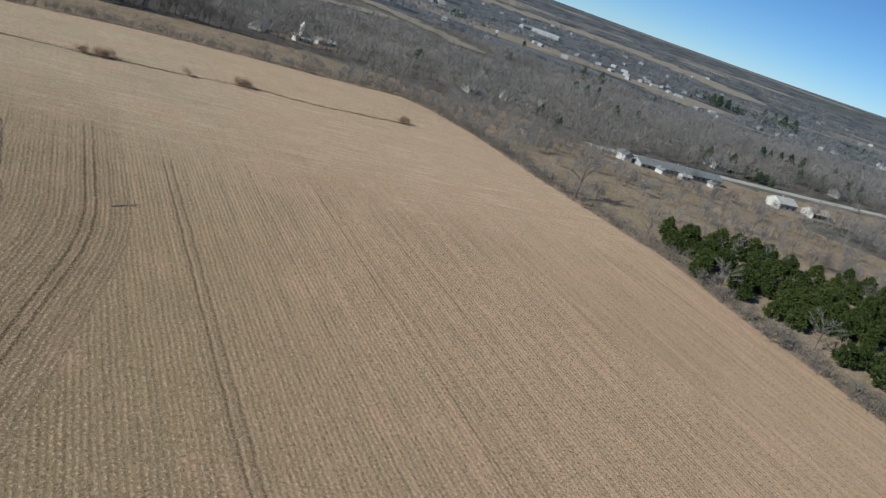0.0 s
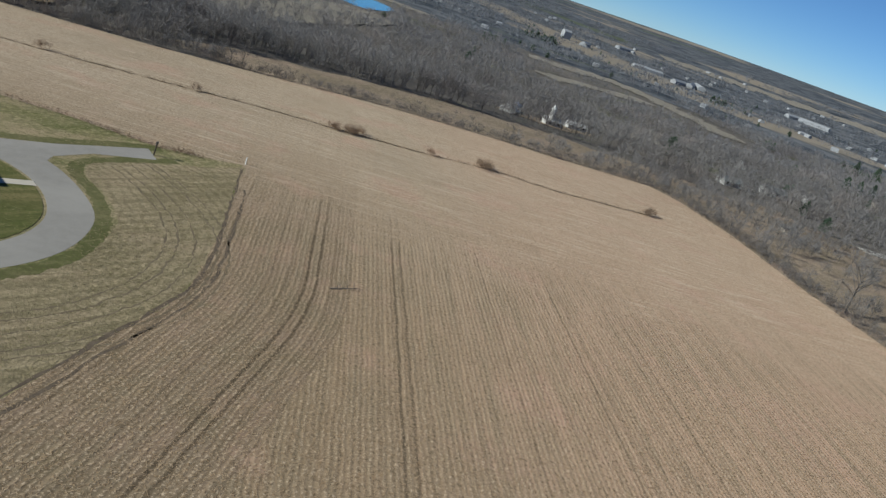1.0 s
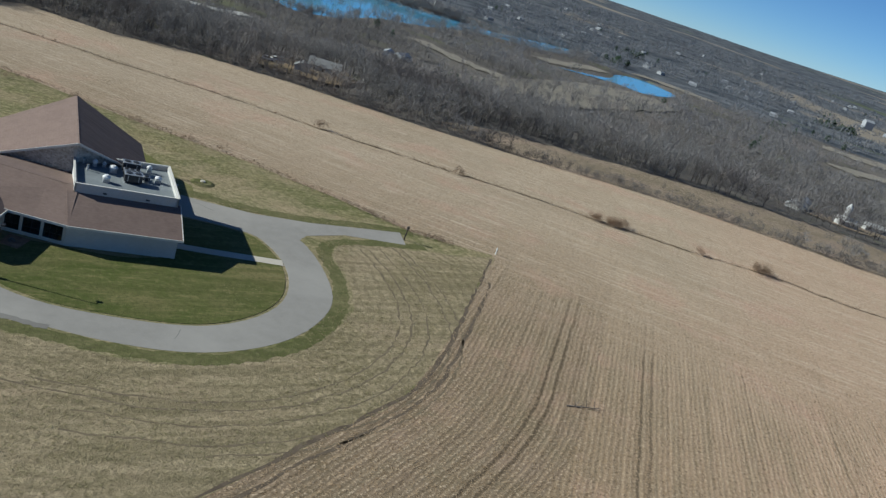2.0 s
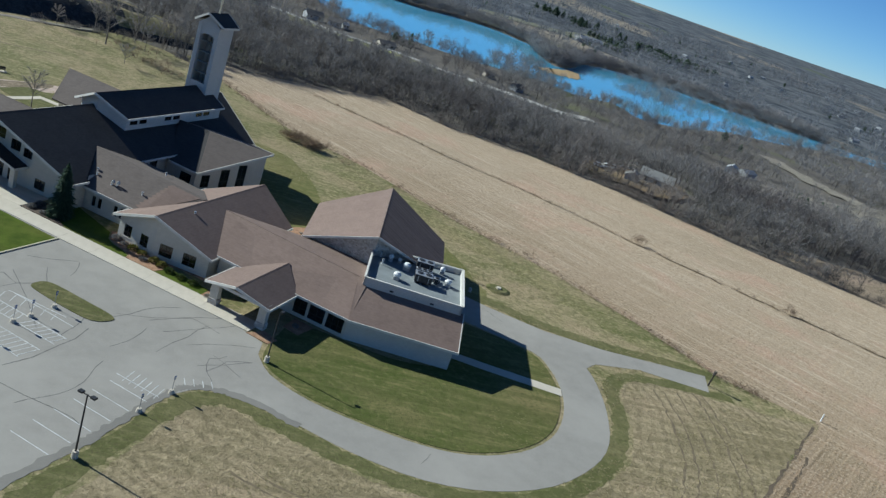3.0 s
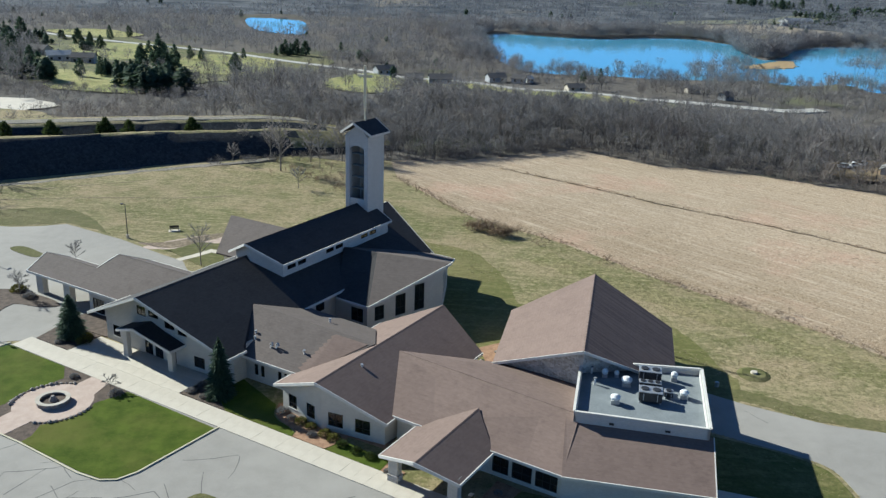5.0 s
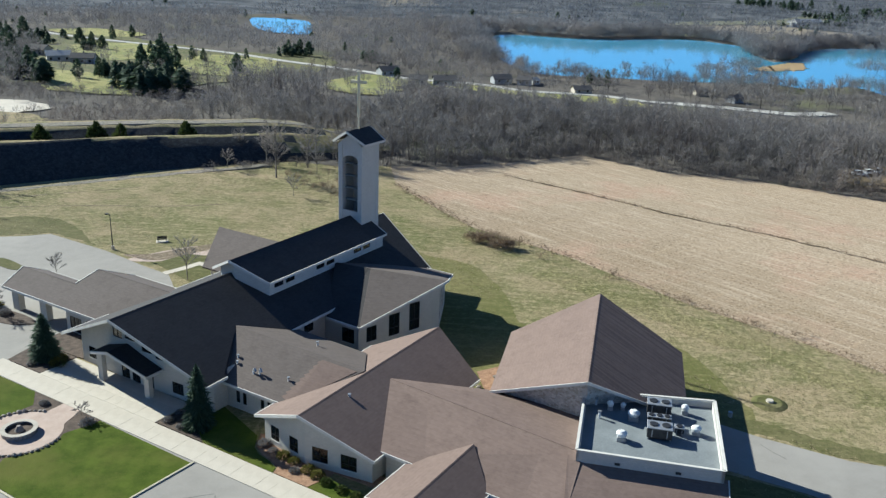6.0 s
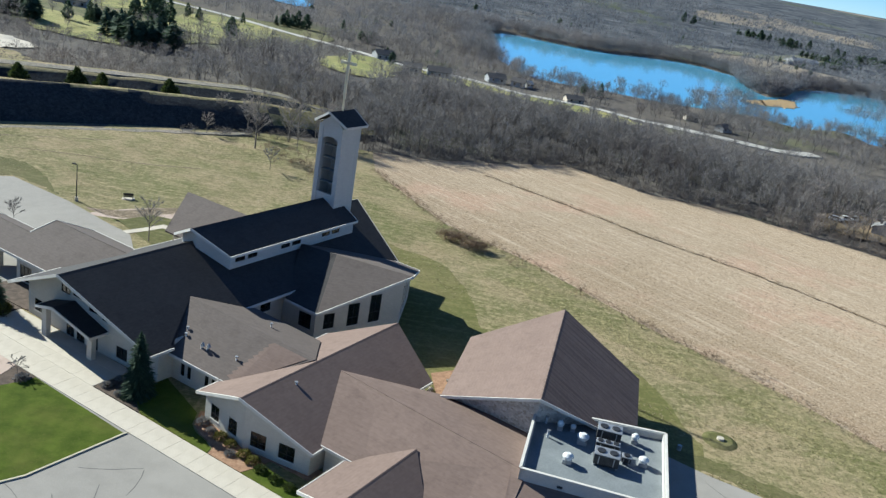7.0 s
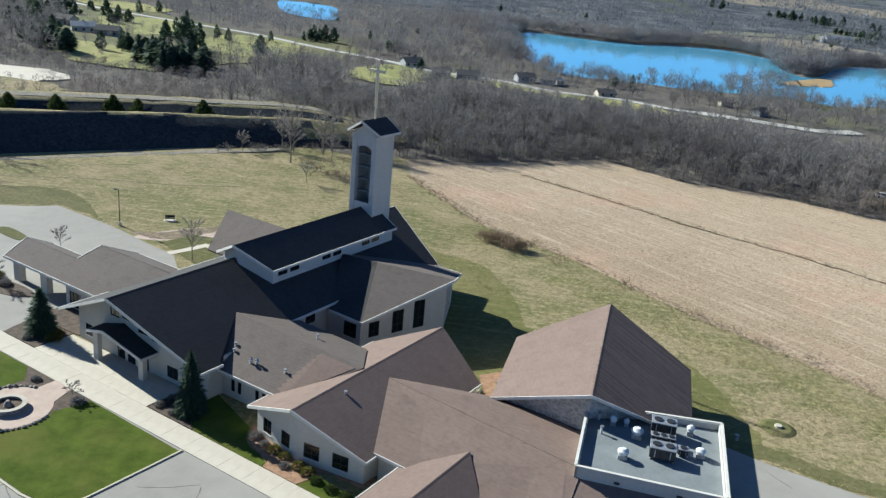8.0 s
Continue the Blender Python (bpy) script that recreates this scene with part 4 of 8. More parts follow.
for k, long in ((-4, 10.6), (-3, 10.6), (-2, 10.6), (-1, 10.6), (0, 10.6), (1.0, 11), (1.75, 11), (2.45, 11), (3.4, 9.5)):
    a = mid0 + row_d * (2.65 * k) - stall_d * 5.3
    b = a + stall_d * long
    stripe((a.x, a.y), (b.x, b.y))
for k0, k1 in ((0, 1.0), (1.75, 2.45)):
    for side in (-1, 1):
        for j in range(7):
            s0 = 0.35 + j * 0.78
            a = mid0 + row_d * (2.65 * k0) + stall_d * side * s0
            b = mid0 + row_d * (2.65 * k1) + stall_d * side * (s0 + 0.5)
            stripe((a.x, a.y), (b.x, b.y), 0.09)
near0 = Vector((-8.6, 62.6, 0))
for k in range(1, 7):
    a = near0 - row_d * (2.65 * k) - stall_d * 5.4
    b = near0 - row_d * (2.65 * k) - stall_d * (0.4 + 0.05 * k)
    stripe((a.x, a.y), (b.x, b.y))
stripe((-14.2, 64.8), (-9.2, 61.8))
for j in range(6):
    a = near0 - stall_d * (5.0 - j * 0.85) + row_d * 0.7
    stripe((a.x, a.y), (a.x - row_d.x * 2.4 + stall_d.x * 0.4, a.y - row_d.y * 2.4 + stall_d.y * 0.4), 0.09)
for j in range(4):
    stripe((-7.2 + 1.0 * j, 66.6 + 0.1 * j), (-6.9 + 1.0 * j, 65.2 + 0.1 * j), 0.09)
stripe((-29.2, 77.9), (-21.8, 74.4))
for j in range(6):
    stripe((-29.4 + 1.28 * j, 77.6 - 0.6 * j), (-29.6 + 1.28 * j, 76.0 - 0.6 * j), 0.09)
for k in range(7):
    a = Vector((-96, 131, 0)) + Vector((0.84, -0.54, 0)) * 2.6 * k
    stripe((a.x, a.y), (a.x + 3.0, a.y + 4.6))
tagged(link_mesh("stall_lines", LINES, "paint"), "worn white stall lines painted on the asphalt", "markings", kind="structure")

# tar-filled cracks
rng = random.Random(11)
bm = bmesh.new()


def crack(x, y, turn, long):
    p, left = Vector((x, y, 0)), long
    while left > 0:
        d = rng.uniform(0.7, 1.9)
        turn += rng.uniform(-0.2, 0.2)
        q = p + Vector((math.cos(turn), math.sin(turn), 0)) * d
        bar(bm, (p.x, p.y, 0.022), (q.x, q.y, 0.022), rng.uniform(0.04, 0.09), 0.010)
        if rng.random() < 0.07 and long > 6:
            crack(q.x, q.y, turn + rng.choice((-1, 1)) * rng.uniform(0.6, 1.4), rng.uniform(2, 5))
        p, left = q, left - d


for x, y, a, n in ((-52, 66, 0.5, 20), (-36, 52, 0.6, 18), (-30, 88, 0.1, 6), (-42, 82, -0.9, 16), (-45, 86, 0.3, 9), (-24, 85, 1.3, 4), (-20, 76, -1.5, 5), (-17, 78, 0.3, 9), (-13, 78, 0.5, 11), (-11, 76, 0.55, 11), (-8, 74, 0.4, 8), (-16, 70, 0.7, 6), (-1, 69, 2.2, 5), (0, 73, 3.6, 6), (-34, 72, -0.8, 7), (-56, 88, 0.7, 8), (20, 59, 1.0, 2), (37, 106, -1.1, 3), (-70, 110, -0.5, 12), (-22, 56, 0.8, 12), (-64, 94, -0.6, 10)):
    crack(x, y, a, n)
for line in ([(-44, 78), (-40, 83), (-36, 84.2), (-33, 82)], [(-46, 80), (-44, 85), (-42, 86), (-39, 87.2)], [(-49, 82), (-48, 84), (-44, 85)], [(-52, 87), (-49, 90)], [(-36, 78), (-36, 80), (-31, 82), (-29, 80), (-26, 82), (-27, 86)], [(-29, 80), (-33, 75.5), (-37, 71)], [(-17.1, 76.9), (-13.9, 80.6), (-10, 83)], [(-30.4, 83.4), (-24, 70.5)], [(-25, 62), (-21, 68), (-19, 73)], [(-24.2, 58.9), (-18.1, 56.2), (-15, 54)], [(-11, 71), (-8, 76), (-6, 80)], [(-4, 66), (-5, 69), (-5, 72), (-3, 73.4)], [(-5, 69), (-3, 72), (0, 73)]):
    for (x0, y0), (x1, y1) in zip(line, line[1:]):
        mx, my = (x0 + x1) / 2 + rng.uniform(-0.4, 0.4), (y0 + y1) / 2 + rng.uniform(-0.4, 0.4)
        bar(bm, (x0, y0, 0.0225), (mx, my, 0.0225), rng.uniform(0.05, 0.11), 0.010)
        bar(bm, (mx, my, 0.0225), (x1, y1, 0.0225), rng.uniform(0.05, 0.11), 0.010)
tagged(link_mesh("asphalt_cracks", bm, "tar"), "dark tar lines along cracks in the asphalt", "cracks", kind="stuff")


# ---- church ----
church = thing("church", CHURCH, "sprawling cream church with prow gables, brown and charcoal shingle roofs", "church")
WING = Matrix.Translation((40.7, 8.9, 0)) @ Matrix.Rotation(radians(19.0), 4, "Z")
HERE = Matrix.Identity(4)


def put(bm, m):
    if m is not HERE:
        bmesh.ops.transform(bm, matrix=m, verts=bm.verts)
    return bm


def trims(name, lines, parent, m=HERE, high=0.34, wide=0.12):
    bm = bmesh.new()
    for a, b in lines:
        bar(bm, (a[0], a[1], a[2] - high / 2 + 0.05), (b[0], b[1], b[2] - high / 2 + 0.05), wide, high)
    return part(name, put(bm, m), "trim", parent, "cream fascia board")


class Gable:
    """A gable roof whose ridge juts beyond its eaves at both ends."""

    def __init__(self, u, left, right, front, front_eave, back, back_eave, ridge, eave_l, eave_r):
        self.u, self.l, self.r, self.zr, self.zl, self.ze = u, left, right, ridge, eave_l, eave_r
        self.rf, self.rb = (u, front, ridge), (u, back, ridge)
        self.lf, self.lb = (left, front_eave, eave_l), (left, back_eave, eave_l)
        self.ef, self.eb = (right, front_eave, eave_r), (right, back_eave, eave_r)

    def z(self, u):
        if u < self.u:
            return self.zl + (self.zr - self.zl) * (u - self.l) / (self.u - self.l)
        return self.ze + (self.zr - self.ze) * (self.r - u) / (self.r - self.u)

    def roof(self, material, m=HERE, label="", back_trim=True, right_trim=True, left_trim=True, notch=(), left_material=""):
        roof = None
        for ring, skin in (([self.rf, self.lf, self.lb, self.rb], left_material or material), ([self.rf, self.rb, self.eb, *notch, self.ef], material)):
            bm = bmesh.new()
            slab(bm, ring, 0.24)
            slope = part("roof_slope", put(bm, m), skin, church, label)
            roof = roof or slope
        bm = bmesh.new()
        sl, sr = (self.zr - self.zl) / (self.u - self.l), (self.zr - self.ze) / (self.r - self.u)
        cap = [(-0.17, 0.012 - 0.17 * sl), (0, 0.014), (0.17, 0.012 - 0.17 * sr), (0, -0.05)]
        prism(bm, [(self.u + x, self.rf[1] + 0.1, self.zr + z) for x, z in cap], [(self.u + x, self.rb[1] - 0.1, self.zr + z) for x, z in cap])
        part("ridge_cap", put(bm, m), material, roof)
        lines = [(self.rf, self.lf), (self.rf, self.ef)]
        lines += [(self.lf, self.lb)] if left_trim else []
        lines += [(self.ef, self.eb)] if right_trim else []
        lines += [(self.lb, self.rb), (self.rb, self.eb)] if back_trim else []
        for line in lines:
            trims("fascia", [line], roof, m)
        return roof


def wall_run(p, q, top_p, top_q, material, m=HERE, holes=(), thick=0.3, base=-0.3, name="wall"):
    """A straight wall from p to q whose top slopes from top_p to top_q, with openings (from, to, sill, head) along it."""
    p, q = Vector((*p, 0)), Vector((*q, 0))
    long = (q - p).length
    d = (q - p) / long
    nrm = Vector((d.y, -d.x, 0))
    cuts = sorted({0.0, long, *(s for h in holes for s in h[:2])})
    bm = bmesh.new()
    top = lambda s: top_p + (top_q - top_p) * s / long

    def block(s0, s1, zl0, zl1, zh0, zh1):
        a, b = p + d * s0, p + d * s1
        low = [(*(a).xy, zl0), (*(b).xy, zl1), (*(b - nrm * thick).xy, zl1), (*(a - nrm * thick).xy, zl0)]
        high = [(*(a).xy, zh0), (*(b).xy, zh1), (*(b - nrm * thick).xy, zh1), (*(a - nrm * thick).xy, zh0)]
        prism(bm, low, high)

    for s0, s1 in zip(cuts, cuts[1:]):
        mid = (s0 + s1) / 2
        here = sorted([h for h in holes if h[0] <= mid <= h[1]], key=lambda h: h[2])
        z = base
        for h in here:
            if h[2] > z:
                block(s0, s1, z, z, h[2], h[2])
            z = h[3]
        block(s0, s1, z, z, max(top(s0), z + 0.05), max(top(s1), z + 0.05))
    bmesh.ops.remove_doubles(bm, verts=bm.verts, dist=0.001)
    wall = part(name, put(bm, m), material, church)
    for s0, s1, z0, z1, *kind in holes:
        window_in(wall, p + d * s0, d, nrm, s1 - s0, z0, z1, m, *(kind or ["window"]))
    return wall


def lattice(bm, xs, zs, y0, y1):
    """A frame with bars as one solid: every second gap between the cuts is left open."""
    v = {(i, k, s): bm.verts.new((x, y, z)) for i, x in enumerate(xs) for k, z in enumerate(zs) for s, y in enumerate((y0, y1))}
    solid = lambda i, k: 0 <= i < len(xs) - 1 and 0 <= k < len(zs) - 1 and (i % 2 == 0 or k % 2 == 0)
    for i in range(len(xs) - 1):
        for k in range(len(zs) - 1):
            if not solid(i, k):
                continue
            bm.faces.new((v[i, k, 0], v[i + 1, k, 0], v[i + 1, k + 1, 0], v[i, k + 1, 0]))
            bm.faces.new((v[i, k, 1], v[i, k + 1, 1], v[i + 1, k + 1, 1], v[i + 1, k, 1]))
            for di, dk, a, b in ((-1, 0, (i, k), (i, k + 1)), (1, 0, (i + 1, k + 1), (i + 1, k)), (0, -1, (i + 1, k), (i, k)), (0, 1, (i, k + 1), (i + 1, k + 1))):
                if not solid(i + di, k + dk):
                    bm.faces.new((v[*a, 0], v[*b, 0], v[*b, 1], v[*a, 1]))
    bmesh.ops.recalc_face_normals(bm, faces=bm.faces)


def window_in(wall, at, d, nrm, wide, z0, z1, m, kind="window"):
    """A framed window (or door) that fills an opening."""
    turn = Matrix(((d.x, -nrm.x, 0, at.x), (d.y, -nrm.y, 0, at.y), (0, 0, 1, 0), (0, 0, 0, 1)))
    bm = bmesh.new()
    f = 0.075
    bars = max(1, round(wide / 1.0))
    xs = [0, f] + [wide * k / bars + s for k in range(1, bars) for s in (-0.03, 0.03)] + [wide - f, wide]
    zs = [z0, z0 + f, z1 - f, z1]
    if z1 - z0 > 1.6:
        zz = z0 + (z1 - z0) * (0.36 if kind == "window" else 0.78)
        zs[2:2] = [zz - 0.03, zz + 0.03]
    lattice(bm, xs, zs, 0.03, 0.15)
    win = part("door" if kind == "door" else "window", put(bm, m @ turn), "frame", wall, "dark bronze frame")
    bm = bmesh.new()
    box(bm, f * 0.9, wide - f * 0.9, 0.085, 0.105, z0 + f * 0.9, z1 - f * 0.9)
    pane = part("pane", put(bm, m @ turn), "glass", win, "dark reflecting glass")
    pane.visible_shadow = False
    if kind == "window":
        bm = bmesh.new()
        box(bm, -0.06, wide + 0.06, -0.06, 0.12, z0 - 0.09, z0 - 0.002)
        part("sill", put(bm, m @ turn), "trim", win, "cream sill")


def gable_walls(g, material, m=HERE, inset=0.9, front_holes_l=(), front_holes_r=(), right_holes=(), left_holes=(), front_material=None):
    """Walls under a prow gable, inset from its eaves."""
    i = inset
    lo, hi = g.l + i, g.r - i
    fl, fr, fa = (lo, g.lf[1] + i), (hi, g.ef[1] + i), (g.u, g.rf[1] + i * 1.5)
    bl, br, ba = (lo, g.lb[1] - i), (hi, g.eb[1] - i), (g.u, g.rb[1] - i * 1.5)
    t = 0.2
    zl, zr, za = g.z(lo) - t, g.z(hi) - t, g.zr - t
    fm = front_material or material
    wall_run(fl, fa, zl, za, fm, m, front_holes_l, name="front_wall")
    wall_run(fa, fr, za, zr, fm, m, front_holes_r, name="front_wall")
    wall_run(fr, br, zr, zr, material, m, right_holes, name="side_wall")
    wall_run(br, ba, zr, za, material, m, name="back_wall")
    wall_run(ba, bl, za, zl, material, m, name="back_wall")
    wall_run(bl, fl, zl, zl, material, m, left_holes, name="side_wall")


# floors inside, seen dimly through the glass
for i, (ring, m) in enumerate((([(-30.3, 9.5), (-18.1, 9.1), (-5.9, 9.5), (-5.9, 56.2), (-30.3, 56.2)], HERE), ([(-5.7, 11.7), (4.4, 11.7), (4.4, 25), (-5.7, 25)], HERE),
                               ([(4.6, 9.4), (18.9, 9.4), (18.9, 29), (4.6, 29)], HERE), ([(19.4, 10.0), (40.2, 10.0), (38, 28), (19.4, 28)], HERE),
                               ([(0.2, 1.1), (14.8, 1.1), (14.8, 22), (0.2, 22)], WING), ([(-9.6, 23.4), (11.2, 23.4), (11.2, 38.8), (-9.6, 38.8)], WING),
                               ([(-5.6, 34.1), (-1.6, 34.1), (1.8, 48.3), (-2.8, 56.6), (-5.6, 56.6)], HERE), ([(-40.4, 14.5), (-30.6, 14.5), (-30.6, 27.4), (-40.4, 27.4)], HERE))):
    bm = bmesh.new()
    plate(bm, ring, -0.1, 0.16 + 0.004 * i)
    part("interior_floor", put(bm, m), "carpet", church, "dark carpeted floor")

# sanctuary
nave = Gable(-18.1, -31.6, -4.6, 4.6, 7.2, 62.4, 57.4, 10.8, 4.6, 4.6)
# the lower slope is cut back along the valley with the link roof and set back behind it
NOTCH = [(u, v, nave.z(u)) for u, v in ((-4.6, 48.5), (-6.25, 48.5), (-6.25, 23.2), (-10.3, 18.2), (-5.15, 10.7), (-4.6, 10.7))]
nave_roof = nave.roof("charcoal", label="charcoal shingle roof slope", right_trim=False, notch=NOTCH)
for line in ((nave.ef, NOTCH[5]), (NOTCH[2], NOTCH[1]), (NOTCH[0], nave.eb)):
    trims("fascia", [line], nave_roof)
zw = nave.z(-30.5) - 0.2
wall_run((-30.5, 9.4), (-18.1, 9.0), zw, 10.6, "wall", holes=((1.4, 2.9, 0.9, 2.6), (8.2, 9.8, 0.1, 2.6, "door"), (10.3, 11.9, 0.1, 2.6, "door"), (7.0, 8.8, 5.6, 7.0), (9.4, 11.4, 5.9, 7.6)), name="front_wall")
wall_run((-18.1, 9.0), (-5.7, 9.4), 10.6, zw, "wall", holes=((0.4, 2.0, 0.1, 2.6, "door"), (0.2, 2.0, 5.0, 6.6), (2.6, 4.2, 4.6, 6.0), (5.3, 7.2, 0.6, 2.2)), name="front_wall")
wall_run((-5.7, 9.4), (-5.7, 18.6), zw, zw, "wall", name="side_wall")
wall_run((-7.1, 18.3), (-7.1, 48.2), nave.z(-7.1) - 0.2, nave.z(-7.1) - 0.2, "wall", holes=((9.6, 11.6, 3.2, 4.8),), name="side_wall")
wall_run((-5.7, 48.2), (-5.7, 56.3), zw, zw, "wall", name="side_wall")
wall_run((-5.7, 56.3), (-18.1, 60.6), zw, 10.6, "wall", name="back_wall")
wall_run((-18.1, 60.6), (-30.5, 56.3), 10.6, zw, "wall", name="back_wall")
wall_run((-30.5, 56.3), (-30.5, 9.4), zw, zw, "wall", name="side_wall")
wall_run((-10.2, 18.05), (-5.15, 10.75), nave.z(-10.2) - 0.12, nave.z(-5.15) - 0.12, "charcoal", base=3.6, thick=0.12, name="valley_flashing")
# raised monitor roof with a band of windows
monitor = Gable(-16.95, -22.4, -11.5, 23.8, 26.0, 54.2, 54.0, 13.2, 10.4, 10.4)
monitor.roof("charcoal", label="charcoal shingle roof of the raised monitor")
wall_run((-12.3, 26.8), (-12.3, 54), 10.55, 10.55, "wall_pale", holes=[(s, s + 1.9, 8.95, 9.85) for s in (1.0, 3.4, 10.2, 12.6, 19.4, 21.8)], base=6.0, name="monitor_wall")
wall_run((-21.6, 54), (-21.6, 26.8), 10.55, 10.55, "wall_pale", base=6.0, name="monitor_wall")
wall_run((-21.6, 26.8), (-16.95, 24.9), 10.55, 12.95, "wall_pale", base=6.0, name="monitor_wall")
wall_run((-16.95, 24.9), (-12.3, 26.8), 12.95, 10.55, "wall_pale", base=6.0, name="monitor_wall")
wall_run((-12.3, 53.8), (-21.6, 53.8), 10.5, 10.5, "wall_pale", base=6.0, name="monitor_wall")


# side arm with a tall glazed prow gable
ARM_TOP, ARM_LOW, ARM_TIP, ARM_IN = (-6.9, 43.25, 8.55), (-0.15, 31.4, 4.7), (4.6, 47.1, 8.0), (-6.2, 31.7, 4.7)
arm = None
for ring in ([ARM_TOP, ARM_LOW, ARM_TIP], [ARM_TOP, ARM_IN, ARM_LOW], [(-12.4, 41.6, 8.8), ARM_IN, ARM_TOP], [(-12.4, 41.6, 8.8), ARM_TOP, (-8.5, 57.0, 4.9)], [ARM_TOP, ARM_TIP, (-0.4, 57.0, 4.9), (-8.5, 57.0, 4.9)]):
    bm = bmesh.new()
    slab(bm, ring, 0.2)
    # inner facets take the nave's charcoal, darker than the arm's grey
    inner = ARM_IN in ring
    arm = part("roof_slope", bm, "charcoal" if inner else "grey_shingle", church, "inner facets of the arm roof, charcoal to match the nave" if inner else "grey shingle roof of the side arm")
for line in ((ARM_LOW, ARM_TIP), (ARM_TIP, (-0.4, 57.0, 4.9)), (ARM_IN, ARM_LOW), ((-0.4, 57.0, 4.9), (-8.5, 57.0, 4.9))):
    trims("fascia", [line], arm)
wall_run((-0.9, 32.2), (3.5, 46.6), 4.6, 7.5, "wall", holes=((1.4, 3.2, 1.6, 3.9), (5.4, 7.4, 1.4, 4.8), (9.2, 11.2, 1.3, 5.6)), name="arm_wall")
wall_run((3.5, 46.6), (-1.2, 56.0), 7.5, 4.9, "wall", holes=((0.8, 1.7, 1.2, 5.9), (3.2, 4.2, 1.2, 5.4), (5.8, 6.8, 1.2, 4.5)), name="arm_wall")
wall_run((-7.0, 32.4), (-0.9, 32.4), 4.6, 4.6, "wall", holes=((3.0, 5.2, 1.4, 3.6),), name="arm_wall")
for ring in ([(-40.4, 45, 8.3), (-36.0, 36.6, 4.4), (-26, 36.6, 4.4), (-26, 45, 8.3)], [(-40.4, 45, 8.3), (-26, 45, 8.3), (-26, 53.4, 4.4), (-36.0, 53.4, 4.4)]):
    bm = bmesh.new()
    slab(bm, ring, 0.24)
    part("roof_slope", bm, "grey_shingle", church, "grey shingle roof of the west arm")
wall_run((-35.2, 37.6), (-30.4, 37.6), 4.3, 4.3, "wall", name="arm_wall")
wall_run((-36.6, 45), (-35.2, 37.6), 7.6, 4.3, "wall", name="arm_wall")
wall_run((-35.2, 52.4), (-36.6, 45), 4.3, 7.6, "wall", name="arm_wall")

# entry porch on the sanctuary front
entry = Gable(-20.6, -24.7, -14.2, 5.8, 6.4, 9.3, 9.3, 5.3, 4.0, 3.4)
entry.roof("charcoal", label="small charcoal porch roof", back_trim=False)
for pu, pv, top in ((-23.5, 7.1, 4.1), (-15.0, 7.3, 3.4)):
    bm = bmesh.new()
    box(bm, pu - 0.45, pu + 0.45, pv - 0.35, pv + 0.35, 0, top, 0.04)
    part("pier", bm, "wall", church, "cream block pier")

# link roof between sanctuary and classroom wing
bm = bmesh.new()
slab(bm, [(-10.3, 18.2, 7.24), (-5.3, 10.6, 3.72), (4.6, 10.6, 3.7), (10.5, 18.2, 6.74)], 0.22)
link_front = part("roof_slope", bm, "grey_shingle", church, "grey shingle link roof")
bm = bmesh.new()
slab(bm, [(-10.3, 18.2, 7.24), (10.5, 18.2, 6.74), (5.2, 25.8, 4.6), (-7.0, 25.8, 5.0)], 0.22)
part("roof_slope", bm, "grey_shingle", church, "grey shingle link roof, back slope")
trims("fascia", [((-5.4, 10.6, 3.7), (4.4, 10.6, 3.7))], link_front)
bm = bmesh.new()
ring = [(9.7, 17.7, 6.62), (4.9, 11.0, 3.9)]
for k in range(9):
    t = 0.08 + k * 0.1
    v = 10.9 + 6.9 * t
    z = 3.72 + 0.454 * (v - 10.6)
    u0 = 3.2 + 1.2 * t
    ring += [(u0, v, z), (u0 + 0.5, v + 0.5, z + 0.227)]
slab(bm, ring, 0.03)
part("roof_patch", bm, "brown", link_front, "newer brown shingles with a stepped edge")
wall_run((-5.8, 11.6), (4.6, 11.6), 3.7, 3.7, "wall", holes=((1.6, 2.2, 0.9, 2.5), (2.7, 3.3, 0.9, 2.5), (5.6, 6.2, 0.9, 2.5), (6.7, 7.3, 0.9, 2.5)), name="link_wall")

# classroom wing
school = Gable(10.8, 3.0, 19.9, 5.6, 7.2, 34.6, 30.0, 6.7, 3.5, 3.4)
school.roof("brown", label="brown shingle roof of the classroom wing", back_trim=False)
gable_walls(school, "wall", inset=0.8, front_holes_l=((1.1, 2.6, 0.8, 2.6), (4.4, 5.9, 0.8, 2.6)), front_holes_r=((0.9, 2.9, 0.8, 2.6), (4.5, 6.5, 0.8, 2.6)))

# long brown wing and its bend
bm = bmesh.new()
slab(bm, [(13.15, 19.85, 5.88), (19.45, 9.0, 3.59), (40.7, 9.0, 3.3), (39.0, 17.4, 6.1)], 0.24)
long_front = part("roof_slope", bm, "brown", church, "long brown shingle roof slope")
bm = bmesh.new()
slab(bm, [(13.15, 19.85, 5.88), (39.0, 17.4, 6.1), (37.0, 30.0, 3.9), (24.0, 28.0, 3.9)], 0.24)
part("roof_slope", bm, "brown", church, "brown shingle back slope")
bm = bmesh.new()
bar(bm, (13.3, 19.83, 5.87), (38.9, 17.4, 6.09), 0.16, 0.04)
part("ridge_cap", bm, "brown", long_front)
trims("fascia", [((19.45, 9.0, 3.56), (40.7, 9.0, 3.3))], long_front)
bm = bmesh.new()
slab(bm, [(0, 0, 3.3), (15.6, 0.2, 3.3), (15.6, 8.0, 5.75), (-0.4, 8.2, 5.85)], 0.24)
bend = part("roof_slope", put(bm, WING), "brown", church, "brown shingle roof of the bent end wing")
trims("fascia", [((0, 0, 3.3), (15.6, 0.2, 3.3))], bend, WING)
